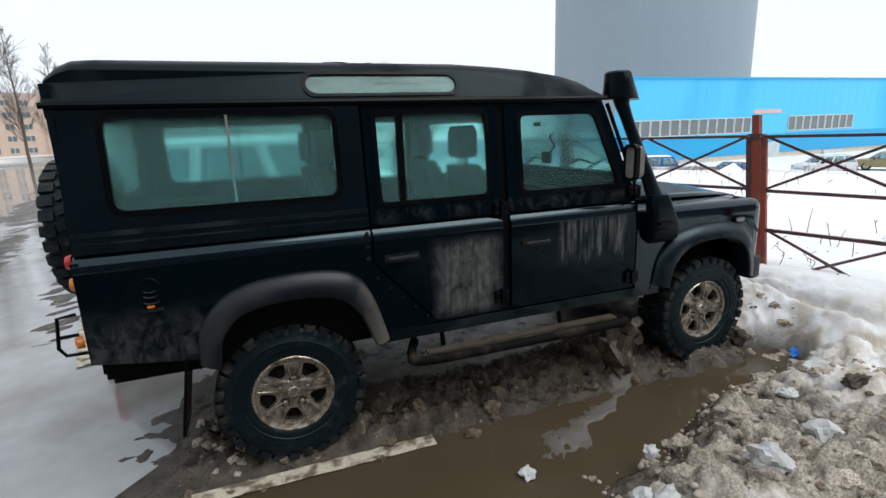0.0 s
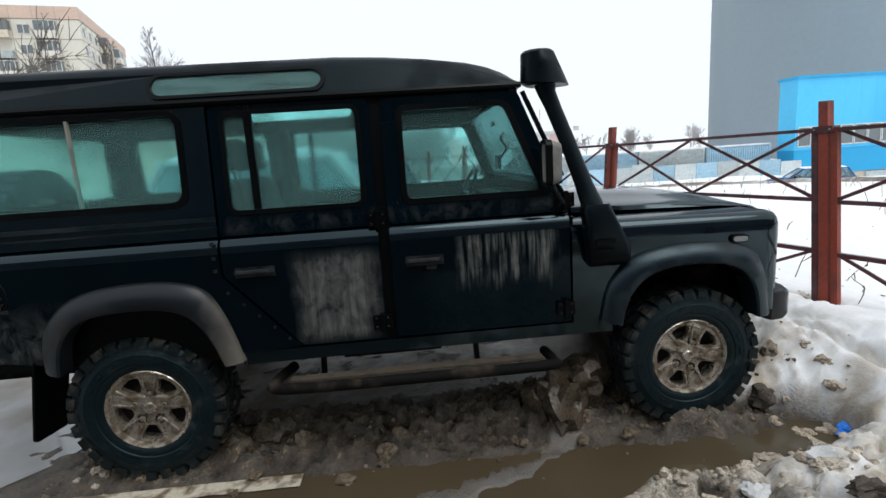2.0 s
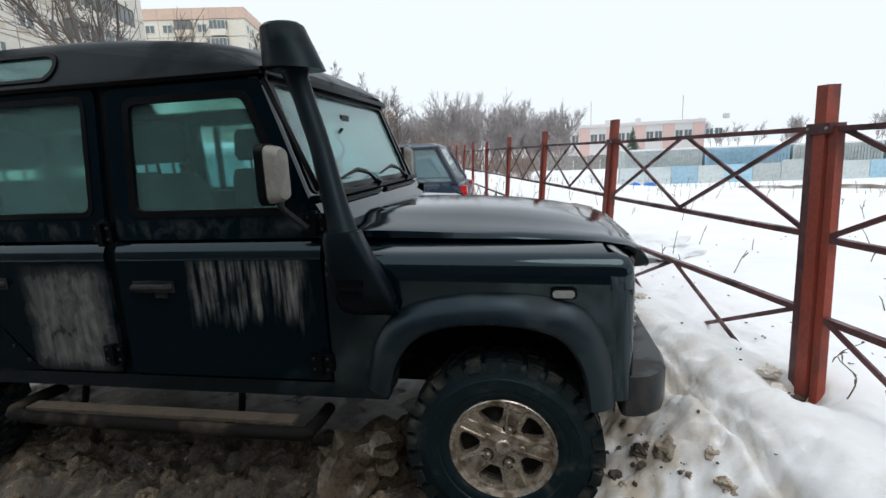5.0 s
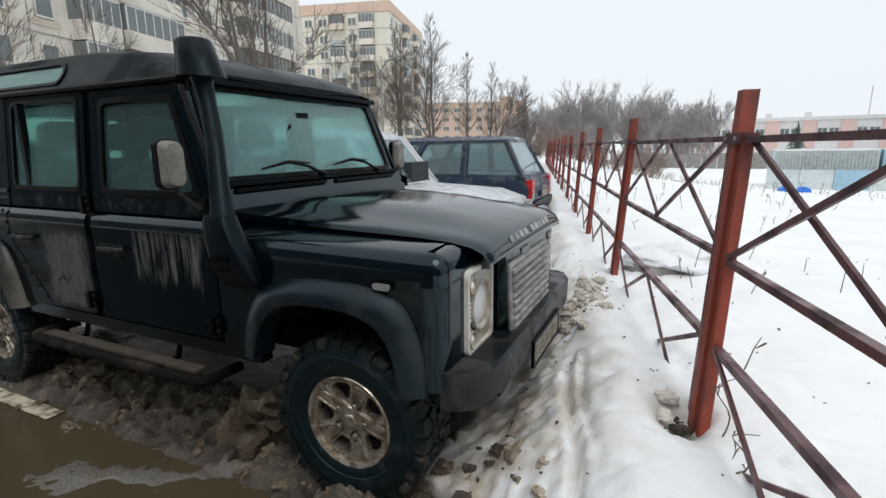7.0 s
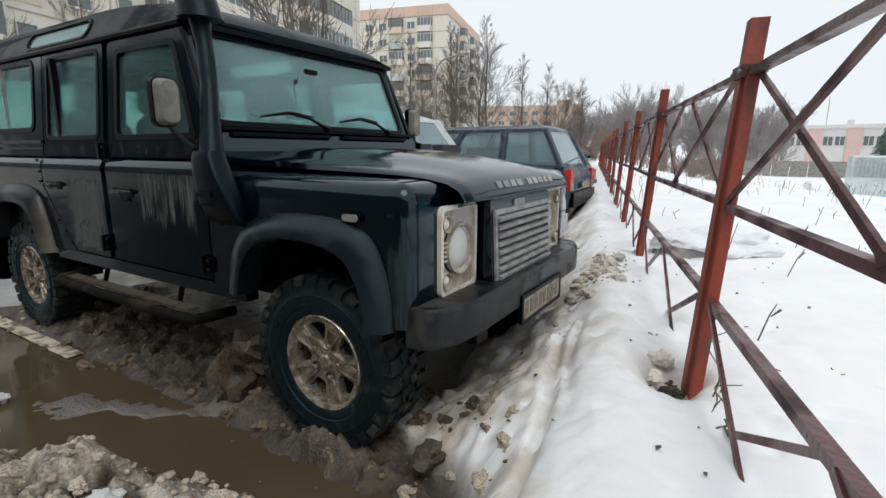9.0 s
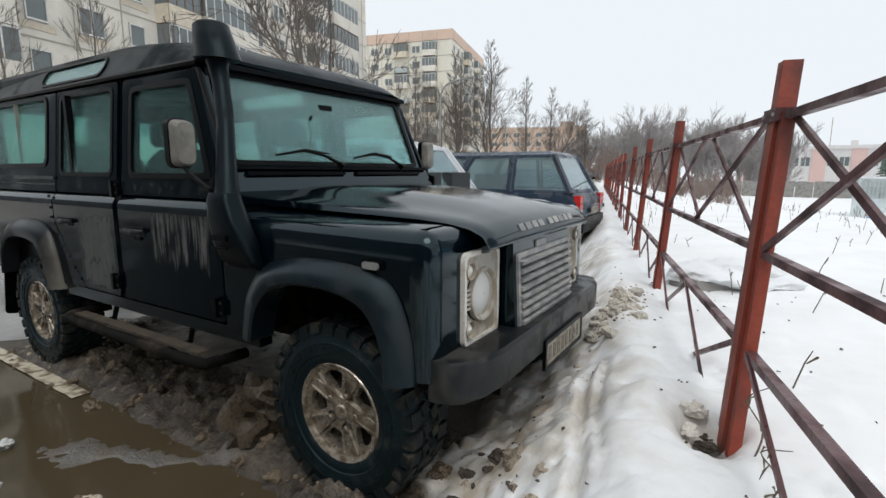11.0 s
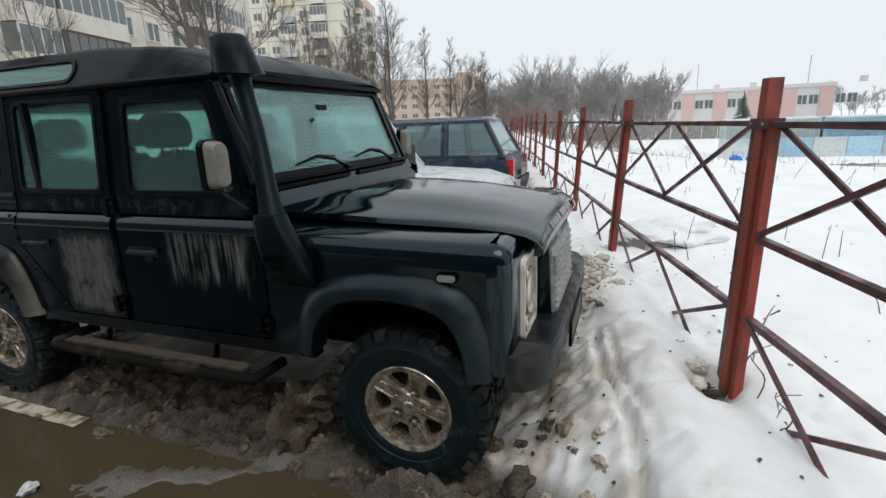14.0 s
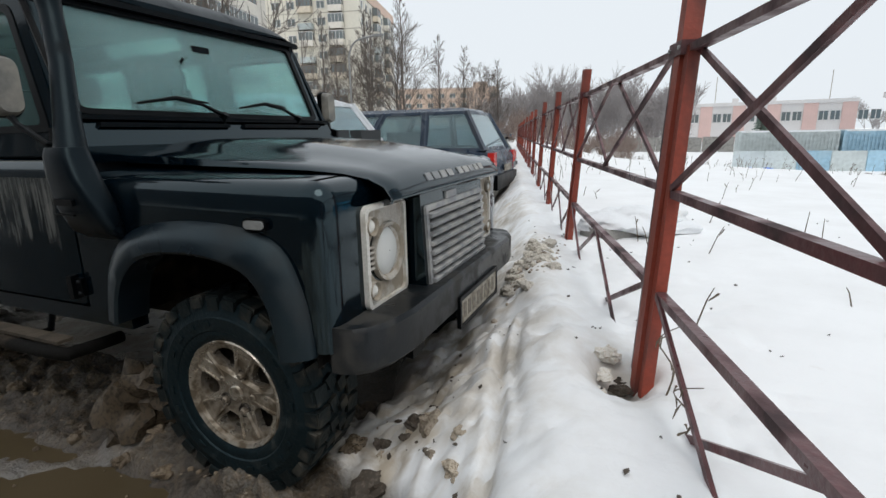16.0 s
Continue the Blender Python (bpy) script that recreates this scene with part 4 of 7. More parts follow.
    f.matrix_basis = Matrix.Translation((-0.555, -0.866, 1.03)) @ Matrix.Diagonal((0.75, 1, 1.1, 1))
    bm = bmesh.new()
    for z, w in ((1.046, 0.022), (1.024, 0.028), (0.996, 0.030)):
        tube(bm, [(-0.555 + w * math.cos(a), -0.874, z + 0.35 * w * math.sin(a)) for a in (math.pi * (1 + k / 6) for k in range(7))], 0.0042, 6)
    part("filler_cap", bm, HANDLE, car, "worn grey ribs of the filler cap")
    part("filler_tag", boxes((-0.574, -0.546, -0.875, -0.866, 0.968, 0.979)), ORANGE, car, "small amber tag")
    part("filler_ledge", boxes((-0.612, -0.512, -0.873, -0.864, 0.948, 0.963)), HANDLE, car, bevel=0.003)
    # chassis, axles and exhaust under the floor
    bm = boxes((-0.8, 3.2, -0.45, -0.35, 0.48, 0.60), (-0.8, 3.2, 0.35, 0.45, 0.48, 0.60), (-0.78, 2.2, -0.78, 0.78, 0.60, 0.64), (2.2, 3.2, -0.55, 0.55, 0.62, 0.66), (0.9, 1.5, -0.3, 0.3, 0.36, 0.60))
    for x in (0.0, 2.794):
        tube(bm, [(x, -0.70, 0.40), (x, 0.70, 0.40)], 0.055, 10)
        tube(bm, [(x, 0.12, 0.40), (x, 0.30, 0.40)], 0.15, 12)
    part("chassis", bm, UNDER, car, "mud-covered chassis and axles", bevel=0.006)
    # cabin
    part("cabin_floor", boxes((-0.79, 2.12, -0.83, 0.83, 0.645, 0.70)), TRIM, car)
    for y0 in (-0.83, 0.50):
        part("wheel_box", boxes((-0.79, 0.52, y0, y0 + 0.33, 0.70, 1.16)), TRIM, car)
    part("dashboard", boxes((1.92, 2.13, -0.80, 0.80, 0.95, 1.26)), TRIM, car, bevel=0.02)
    part("bulkhead", boxes((2.13, 2.15, -0.82, 0.82, 0.64, 1.2)), TRIM, car)
    for x, y in ((1.28, -0.40), (1.28, 0.40), (0.42, -0.42), (0.42, 0.0), (0.42, 0.42)):
        w = 0.24 if x > 1 else 0.20
        bm = boxes((x, x + 0.48, y - w, y + w, 0.88, 1.02))
        bmesh.ops.bevel(bm, geom=list(bm.edges), offset=0.04, segments=3, affect="EDGES")
        loft(bm, [[(x + dx + o, y + u, z) for dx, u in ((-0.07, -k), (0.03, -k), (0.06, -k * 0.7), (0.06, k * 0.7), (0.03, k), (-0.07, k))] for z, k, o in ((0.95, w, 0.02), (1.2, w, -0.03), (1.42, w * 0.85, -0.08), (1.48, w * 0.55, -0.10))])
        st = part("seat", bm, SEAT, car, "dark grey cloth seat", 50)
        bm = bmesh.new()
        loft(bm, [[(x - 0.11 + dx, y + u, z) for dx, u in ((-0.05, -k), (0.04, -k), (0.05, 0), (0.04, k), (-0.05, k))] for z, k in ((1.53, 0.10), (1.56, 0.13), (1.68, 0.125), (1.72, 0.08))])
        tube(bm, [(x - 0.10, y - 0.05, 1.46), (x - 0.11, y - 0.05, 1.56)], 0.008)
        tube(bm, [(x - 0.10, y + 0.05, 1.46), (x - 0.11, y + 0.05, 1.56)], 0.008)
        part("headrest", bm, SEAT, st, smooth=50)
    bm = bmesh.new()
    rim = [Vector((1.80 + 0.075 * math.sin(a) * 1.0, 0.40 + 0.19 * math.cos(a), 1.27 + 0.17 * math.sin(a))) for a in (2 * math.pi * k / 24 for k in range(25))]
    tube(bm, rim, 0.014, 6, cap=False)
    tube(bm, [(1.80, 0.22, 1.27), (1.84, 0.40, 1.25), (1.80, 0.58, 1.27)], 0.013, 6)
    tube(bm, [(1.83, 0.40, 1.26), (2.0, 0.40, 1.14)], 0.025, 8)
    part("steering_wheel", bm, TRIM, car)
    bm = bmesh.new()
    tube(bm, smooth_path([(1.99, -0.15, 1.66), (1.96, -0.15, 1.62), (1.99, -0.16, 1.56), (1.95, -0.14, 1.50)], 4), 0.008, 6)
    box(bm, 1.93, 1.95, -0.19, -0.09, 1.44, 1.52)
    box(bm, 1.94, 1.952, -0.05, 0.05, 1.705, 1.735)
    part("phone_holder", bm, TRIM, car, "phone holder on a bent stalk")
    # wet snow left on the roof
    bm = bmesh.new()
    bmesh.ops.create_icosphere(bm, subdivisions=4, radius=1.0)
    for v in bm.verts:
        k = 1 + 0.35 * noise.noise(v.co * 1.7) + 0.12 * noise.noise(v.co * 6)
        v.co = Vector((0.45 + 0.55 * v.co.x * k, -0.24 + 0.30 * v.co.y * k, 2.046 + 0.040 * v.co.z * (1 + noise.noise(v.co * 5))))
    tagged(part("snow_patch", bm, SNOW, None, smooth=80), "thin patch of wet snow lying on the car roof", "snow")
    return car


build_offroader()
# ---------- ground ----------
NOISE_TABLES = {}


def value_noise(x, y, seed):
    """Smooth 2D noise in 0..1 on arrays."""
    if seed not in NOISE_TABLES:
        NOISE_TABLES[seed] = np.random.RandomState(seed).rand(256, 256)
    tab = NOISE_TABLES[seed]
    xi, yi = np.floor(x).astype(int), np.floor(y).astype(int)
    fx, fy = x - xi, y - yi
    fx, fy = fx * fx * (3 - 2 * fx), fy * fy * (3 - 2 * fy)
    a, b = tab[xi % 256, yi % 256], tab[(xi + 1) % 256, yi % 256]
    c, d = tab[xi % 256, (yi + 1) % 256], tab[(xi + 1) % 256, (yi + 1) % 256]
    return (a * (1 - fx) + b * fx) * (1 - fy) + (c * (1 - fx) + d * fx) * fy


def fractal(x, y, scale, seed, octaves=4, rough=0.5):
    out, amp, tot = 0 * x, 1.0, 0.0
    for k in range(octaves):
        out = out + amp * value_noise(x * scale * 2 ** k + 17.3 * k, y * scale * 2 ** k + 5.1 * k, seed + k)
        tot += amp
        amp *= rough
    return out / tot


def step(t, a, b):
    k = np.clip((t - a) / (b - a), 0, 1)
    return k * k * (3 - 2 * k)


def clumps(x, y, scale, seed):
    """Rounded clumps, one to a cell: their domes (0..1) and a number of each clump's own."""
    if seed not in NOISE_TABLES:
        NOISE_TABLES[seed] = np.random.RandomState(seed).rand(256, 256)
    tab = NOISE_TABLES[seed]
    wob = 0.5 * (fractal(x, y, scale * 1.4, seed + 1, 2) - 0.5)
    px, py = x * scale + wob, y * scale - wob
    xi, yi = np.floor(px).astype(int), np.floor(py).astype(int)
    best, own = np.full(px.shape, 9.0), np.zeros(px.shape)
    for i in (-1, 0, 1):
        for j in (-1, 0, 1):
            cx, cy = xi + i, yi + j
            a, b = tab[cx % 256, cy % 256], tab[(cx + 91) % 256, (cy + 37) % 256]
            c = tab[(cx + 13) % 256, (cy + 171) % 256]
            d = np.hypot(px - cx - a, py - cy - b) / (0.55 + 0.6 * c)
            own = np.where(d < best, c, own)
            best = np.minimum(best, d)
    return np.sqrt(np.clip(1 - best ** 2, 0, 1)), own


FX, FY = 4.13, -0.21          # foot of the post nearest the car
DX, DY = -0.255, 0.967        # the way the fence runs


def terrain(x, y):
    """Height, snow share and slush share of the ground."""
    u = (x - FX) * DY - (y - FY) * DX
    v = (x - FX) * DX + (y - FY) * DY
    n1 = fractal(x, y, 0.8, 3, 4)
    n2 = fractal(x, y, 5.0, 11, 4, 0.6)
    n3 = fractal(x, y, 16.0, 29, 3, 0.6)
    flake = 1 - np.abs(2 * fractal(x, y, 11.0, 83, 3, 0.65) - 1)
    ridge = 1 - np.abs(2 * n2 - 1)
    big_c, big_id = clumps(x, y, 5.5, 211)
    mid_c, mid_id = clumps(x, y, 12.0, 223)
    fine_c, fine_id = clumps(x, y, 24.0, 239)
    # tarmac with shallow hollows
    h = -0.030 + 0.045 * (n1 - 0.5) + 0.006 * (n3 - 0.5)
    # slush thrown up along the car and over the bay
    wide = 0.36 + 0.12 * (n1 - 0.5)
    s = np.exp(-((y + 0.52 + 0.10 * (fractal(x, y, 1.7, 71, 2) - 0.5)) / wide) ** 4) * step(x, -0.75, -0.30) * (1 - step(x, 3.2, 3.5))
    s = np.maximum(s, 0.8 * np.exp(-((x + 0.35) / 0.35) ** 2 - ((y + 0.3) / 0.7) ** 2))
    s = np.maximum(s, np.exp(-((x - 2.85) / 0.5) ** 2 - ((y + 0.84) / 0.13) ** 2))
    under = np.exp(-((y - 0.75) / 0.85) ** 6) * step(x, -0.4, 0.2) * (1 - step(x, 2.4, 2.9))
    h = h - 0.04 * under
    road = np.exp(-(((x + 3.4 + 0.255 * (y - 3)) + 0.8 * (n1 - 0.5)) / 0.30) ** 2) + 0.8 * np.exp(-(((x + 2.3 + 0.255 * (y - 3)) + 0.6 * (n1 - 0.5)) / 0.18) ** 2)
    road = road * step(y, 1.0, 2.5) * step(n2, 0.35, 0.55)
    s = np.maximum(s, 0.6 * road)
    verge = step(-x - 0.255 * (y - 3), 10.5, 11.2)
    slush = np.clip(s, 0, 1) * step(n2 + 0.25 * s, 0.36, 0.56)
    h = h + slush * (0.015 + 0.13 * (ridge - 0.38) * s + 0.05 * (n1 - 0.4) + 0.05 * (n3 - 0.5) + 0.06 * (flake - 0.72) + 0.070 * (mid_c - 0.5) * step(mid_id, 0.3, 0.7) + 0.024 * (fine_c - 0.5))
    for wx in (0.0, 2.794):
        h = np.maximum(h, (0.045 + 0.03 * (n3 - 0.5)) * np.exp(-(((x - wx) / 0.34) ** 4) - ((y + 0.74) / 0.17) ** 4) - 0.02)
    lane = np.exp(-((y + 0.925) / 0.068) ** 6) * (1 - step(x + 0.2 * (n2 - 0.5), 0.55, 0.72))
    h = h * (1 - lane) + np.minimum(h, -0.020) * lane
    # puddle between the slush and the heap
    pool = step(-y + 0.12 * (n1 - 0.5), 0.84, 0.96) * step(x + 0.9 * (n1 - 0.5) + 0.25 * y + 0.4, -0.5, 0.1) * (1 - step(-y + 1.2 * (n1 - 0.5) - 0.25 * x, 1.5, 2.1))
    h = h - 0.035 * pool * (1 - slush)
    # heap of dirty lumps on the near side
    near = -y - 1.47 + 0.33 * step(x, 1.7, 2.6) + 0.06 * step(x, 2.9, 3.6) + 0.22 * (n1 - 0.5) + 0.10 * (n2 - 0.5)
    pile = step(near, 0.0, 0.34) * step(x + 0.3 * (n1 - 0.5), 1.15, 1.7)
    pile = np.maximum(pile, step(x + 0.3 * (n1 - 0.5), 3.62, 3.92) * step(-y, 0.92, 1.15)) * (1 - step(-y, 4.0, 5.0))
    h = h + pile * (0.08 + 0.10 * (ridge - 0.3) + 0.05 * (n3 - 0.5) + 0.12 * step(x, 2.6, 4.0) + 0.11 * big_c * big_id + 0.055 * mid_c * (0.4 + mid_id) + 0.022 * fine_c)
    # snow bank and field
    edge = u + 0.22 * (fractal(x, y, 1.3, 47, 3) - 0.5) + 0.16 * step(-y, 0.15, 0.6) * (1 - step(-y, 1.2, 1.6)) - 0.40 * np.exp(-((x - 3.28) / 0.28) ** 2 - ((y + 0.98) / 0.17) ** 2)
    bank = step(edge, -0.98, -0.22)
    reach = edge + 0.22 * step(y, -0.85, -0.55) * (1 - step(y, 1.2, 1.8))
    soft = step(reach, -0.86, -0.70)
    snow_h = 0.43 * bank + 0.05 * (n1 - 0.5) + (0.050 * (n2 - 0.5) + 0.030 * (ridge - 0.6) + 0.022 * (n3 - 0.5)) * (1 - step(u, -0.05, 1.2)) + 0.05 * np.exp(-((u + 0.28) / 0.16) ** 2)
    crust = (1 - step(edge, -0.55, -0.15)) * step(n1, 0.35, 0.6)
    snow_h = snow_h + crust * (0.045 * mid_c * mid_id + 0.018 * fine_c + 0.04 * big_c * big_id)
    groove = np.exp(-((u + 0.515 - 0.065 * v + 0.018 * np.sin(5.1 * v)) / 0.022) ** 2) * step(v, -1.2, -0.9) * (1 - step(v, 0.5, 0.8))
    groove = groove + 0.7 * np.exp(-((u + 0.445 - 0.05 * v + 0.02 * np.sin(4.3 * v + 1)) / 0.020) ** 2) * step(v, -0.5, -0.1) * (1 - step(v, 0.4, 0.7))
    snow_h = snow_h - 0.065 * groove
    snow_h = snow_h - 0.15 * np.exp(-((u + 0.09) / 0.10) ** 2 - ((v + 0.03) / 0.15) ** 2) * (0.6 + 0.8 * n3)
    snow_h = snow_h - (2.1 + 0.9 * step(x - 0.75 * y, 2.0, 14.0)) * step(u, 1.5, 9.0) * step(np.hypot(x - 4, y + 2), 9.0, 38.0) + 0.10 * (fractal(x, y, 0.22, 53, 3) - 0.5) * step(u, 1, 4)
    h = np.where(soft > 0, h * (1 - soft) + np.where(u > 0, snow_h, np.maximum(snow_h, h * 0.6)) * soft, h)
    snow = np.clip(soft * step(reach + 0.40 * (n2 - 0.5) + 0.10 * (n3 - 0.5), -0.97, -0.72), 0, 1)
    snow = np.maximum(snow, pile * step(x + 0.9 * (n1 - 0.5) + 1.1 * (n2 - 0.5), 2.45, 3.1))
    snow = np.maximum(snow, 0.75 * step(n2 * 0.6 + n1 * 0.4, 0.56, 0.62) * pile)
    # wet ice under the car, paled in colour for the skylight it reflects
    snow = np.maximum(snow, 0.50 * np.exp(-((y - 0.65) / 0.80) ** 4) * step(x, -0.5, 0.1) * (1 - step(x, 2.0, 2.5)) * step(n2, 0.30, 0.50))
    # tongue of pale rotten ice across the puddle
    mid_y = -0.80 - 0.42 * step(2.2 - x, 0.0, 0.75) + 0.05 * np.sin(9 * x)
    tongue = np.exp(-((y - mid_y + 0.16 * (n2 - 0.5)) / (0.085 + 0.07 * step(2.0 - x, 0.0, 0.6))) ** 2) * step(x, 1.05, 1.4) * (1 - step(x, 2.1, 2.3))
    tongue = step(tongue + 1.3 * (n2 - 0.5) + 0.9 * (n3 - 0.5) + 0.5 * (flake - 0.7), 0.50, 0.85)
    h = h + tongue * np.maximum(0, -0.017 - h)
    snow = np.maximum(snow, 0.16 * tongue)
    snow = snow * (1 - 0.30 * step(n2, 0.48, 0.66) * (1 - step(edge, -0.70, -0.30)))
    snow = snow - 0.55 * np.exp(-((u + 0.06) / 0.09) ** 2 - ((v + 0.02) / 0.13) ** 2) * step(n3, 0.35, 0.6)
    snow = np.clip(snow - 0.32 * groove * (0.4 + 0.6 * n2), 0, 1)
    track = np.exp(-((u - 13 - 2 * (n1 - 0.5)) / 0.5) ** 2) + 0.8 * np.exp(-((u - 10.3 - 1.5 * (n1 - 0.5)) / 0.22) ** 2)
    snow = np.clip(snow - 0.8 * track * step(n2, 0.3, 0.6), 0, 1)
    slush = np.maximum(np.maximum(slush, pile), soft * (1 - snow))
    h = h + verge * (0.16 + 0.1 * (n1 - 0.5))
    snow = np.maximum(snow, verge * step(n1, 0.3, 0.5))
    slush = np.maximum(slush, verge)
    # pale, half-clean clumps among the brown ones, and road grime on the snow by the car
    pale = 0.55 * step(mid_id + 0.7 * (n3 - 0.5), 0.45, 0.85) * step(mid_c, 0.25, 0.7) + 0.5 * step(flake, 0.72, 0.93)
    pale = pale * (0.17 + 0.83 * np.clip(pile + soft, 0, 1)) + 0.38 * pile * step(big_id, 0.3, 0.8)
    grime = (1 - step(edge, -0.75, 0.05)) * step(n2 * 0.6 + n1 * 0.4 + 0.5 * (n3 - 0.5), 0.30, 0.54)
    grime = np.maximum(grime, 0.7 * np.exp(-((u + 0.08) / 0.16) ** 2 - (v / 0.25) ** 2))
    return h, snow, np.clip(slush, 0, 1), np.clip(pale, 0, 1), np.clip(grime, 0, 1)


def spread(fine0, fine1, fine, mid0, mid1, mid, far):
    out = list(np.arange(mid0, fine0, mid)) + list(np.arange(fine0, fine1, fine)) + list(np.arange(fine1, mid1, mid))
    d, lo, hi = mid, [], []
    x = mid1
    while x < far:
        hi.append(x)
        d *= 1.16
        x += d
    d, x = mid, mid0 - mid
    while x > -far:
        lo.append(x)
        d *= 1.16
        x -= d
    return np.array(lo[::-1] + out + hi + [far])


def ground_material():
    m = bpy.data.materials.new("ground_snow_slush_tarmac")
    m.use_nodes = True
    n, l = m.node_tree.nodes, m.node_tree.links
    b = n["Principled BSDF"]
    co = n.new("ShaderNodeTexCoord")

    def tex(scale, detail, rough=0.6, twist=0.0):
        t = n.new("ShaderNodeTexNoise")
        t.inputs["Scale"].default_value, t.inputs["Detail"].default_value, t.inputs["Roughness"].default_value = scale, detail, rough
        t.inputs["Distortion"].default_value = twist
        l.new(co.outputs["Object"], t.inputs[0])
        return t.outputs[0]

    def attr(name):
        a = n.new("ShaderNodeAttribute")
        a.attribute_name = name
        return a.outputs["Fac"]

    def ramp(src, lo, hi, a, b2):
        r = n.new("ShaderNodeMapRange")
        r.inputs[1].default_value, r.inputs[2].default_value, r.inputs[3].default_value, r.inputs[4].default_value = lo, hi, a, b2
        l.new(src, r.inputs[0])
        return r.outputs[0]

    def mix(fac, a, b2):
        x = n.new("ShaderNodeMix")
        x.data_type = "RGBA"
        l.new(fac, x.inputs[0])
        for k, c in ((6, a), (7, b2)):
            if isinstance(c, tuple):
                x.inputs[k].default_value = (*c, 1)
            else:
                l.new(c, x.inputs[k])
        return x.outputs[2]

    big, mid, fine = tex(1.6, 5), tex(9, 6), tex(70, 5)
    tar = mix(ramp(mid, 0.35, 0.7, 0, 1), (0.040, 0.033, 0.027), (0.085, 0.070, 0.055))
    torn = tex(8.5, 10, 0.68, 1.6)
    slush = mix(ramp(torn, 0.44, 0.62, 0, 1), (0.008, 0.0056, 0.0032), (0.090, 0.062, 0.035))
    slush = mix(ramp(torn, 0.63, 0.67, 0, 0.85), slush, (0.40, 0.33, 0.245))
    slush = mix(ramp(fine, 0.60, 0.80, 0, 0.12), slush, (0.30, 0.24, 0.17))
    white = mix(ramp(big, 0.4, 0.75, 0, 1), (0.85, 0.86, 0.87), (0.77, 0.775, 0.78))
    white = mix(ramp(mid, 0.64, 0.82, 0, 0.30), white, (0.60, 0.56, 0.50))
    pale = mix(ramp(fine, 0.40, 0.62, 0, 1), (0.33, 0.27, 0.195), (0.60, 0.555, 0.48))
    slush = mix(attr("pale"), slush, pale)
    soil = n.new("ShaderNodeMath")
    soil.operation = "MULTIPLY"
    l.new(attr("grime"), soil.inputs[0])
    l.new(ramp(tex(5, 7, 0.62, 0.8), 0.36, 0.58, 0.12, 0.92), soil.inputs[1])
    white = mix(soil.outputs[0], white, (0.46, 0.39, 0.295))
    c = mix(attr("slush"), tar, slush)
    c = mix(attr("snow"), c, white)
    l.new(c, b.inputs["Base Color"])
    r = n.new("ShaderNodeMix")
    r.inputs[2].default_value, r.inputs[3].default_value = 0.22, 0.24
    l.new(attr("slush"), r.inputs[0])
    r2 = n.new("ShaderNodeMix")
    r2.inputs[3].default_value = 0.75
    l.new(attr("snow"), r2.inputs[0])
    l.new(r.outputs[0], r2.inputs[2])
    l.new(r2.outputs[0], b.inputs["Roughness"])
    bp = n.new("ShaderNodeBump")
    bp.inputs["Distance"].default_value = 0.03
    l.new(ramp(attr("snow"), 0, 1, 1.0, 0.20), bp.inputs["Strength"])
    ad = n.new("ShaderNodeMath")
    ad.operation = "MULTIPLY_ADD"
    ad.inputs[1].default_value = 0.5
    l.new(fine, ad.inputs[0])
    l.new(mid, ad.inputs[2])
    l.new(ad.outputs[0], bp.inputs["Height"])
    l.new(bp.outputs[0], b.inputs["Normal"])
    return m


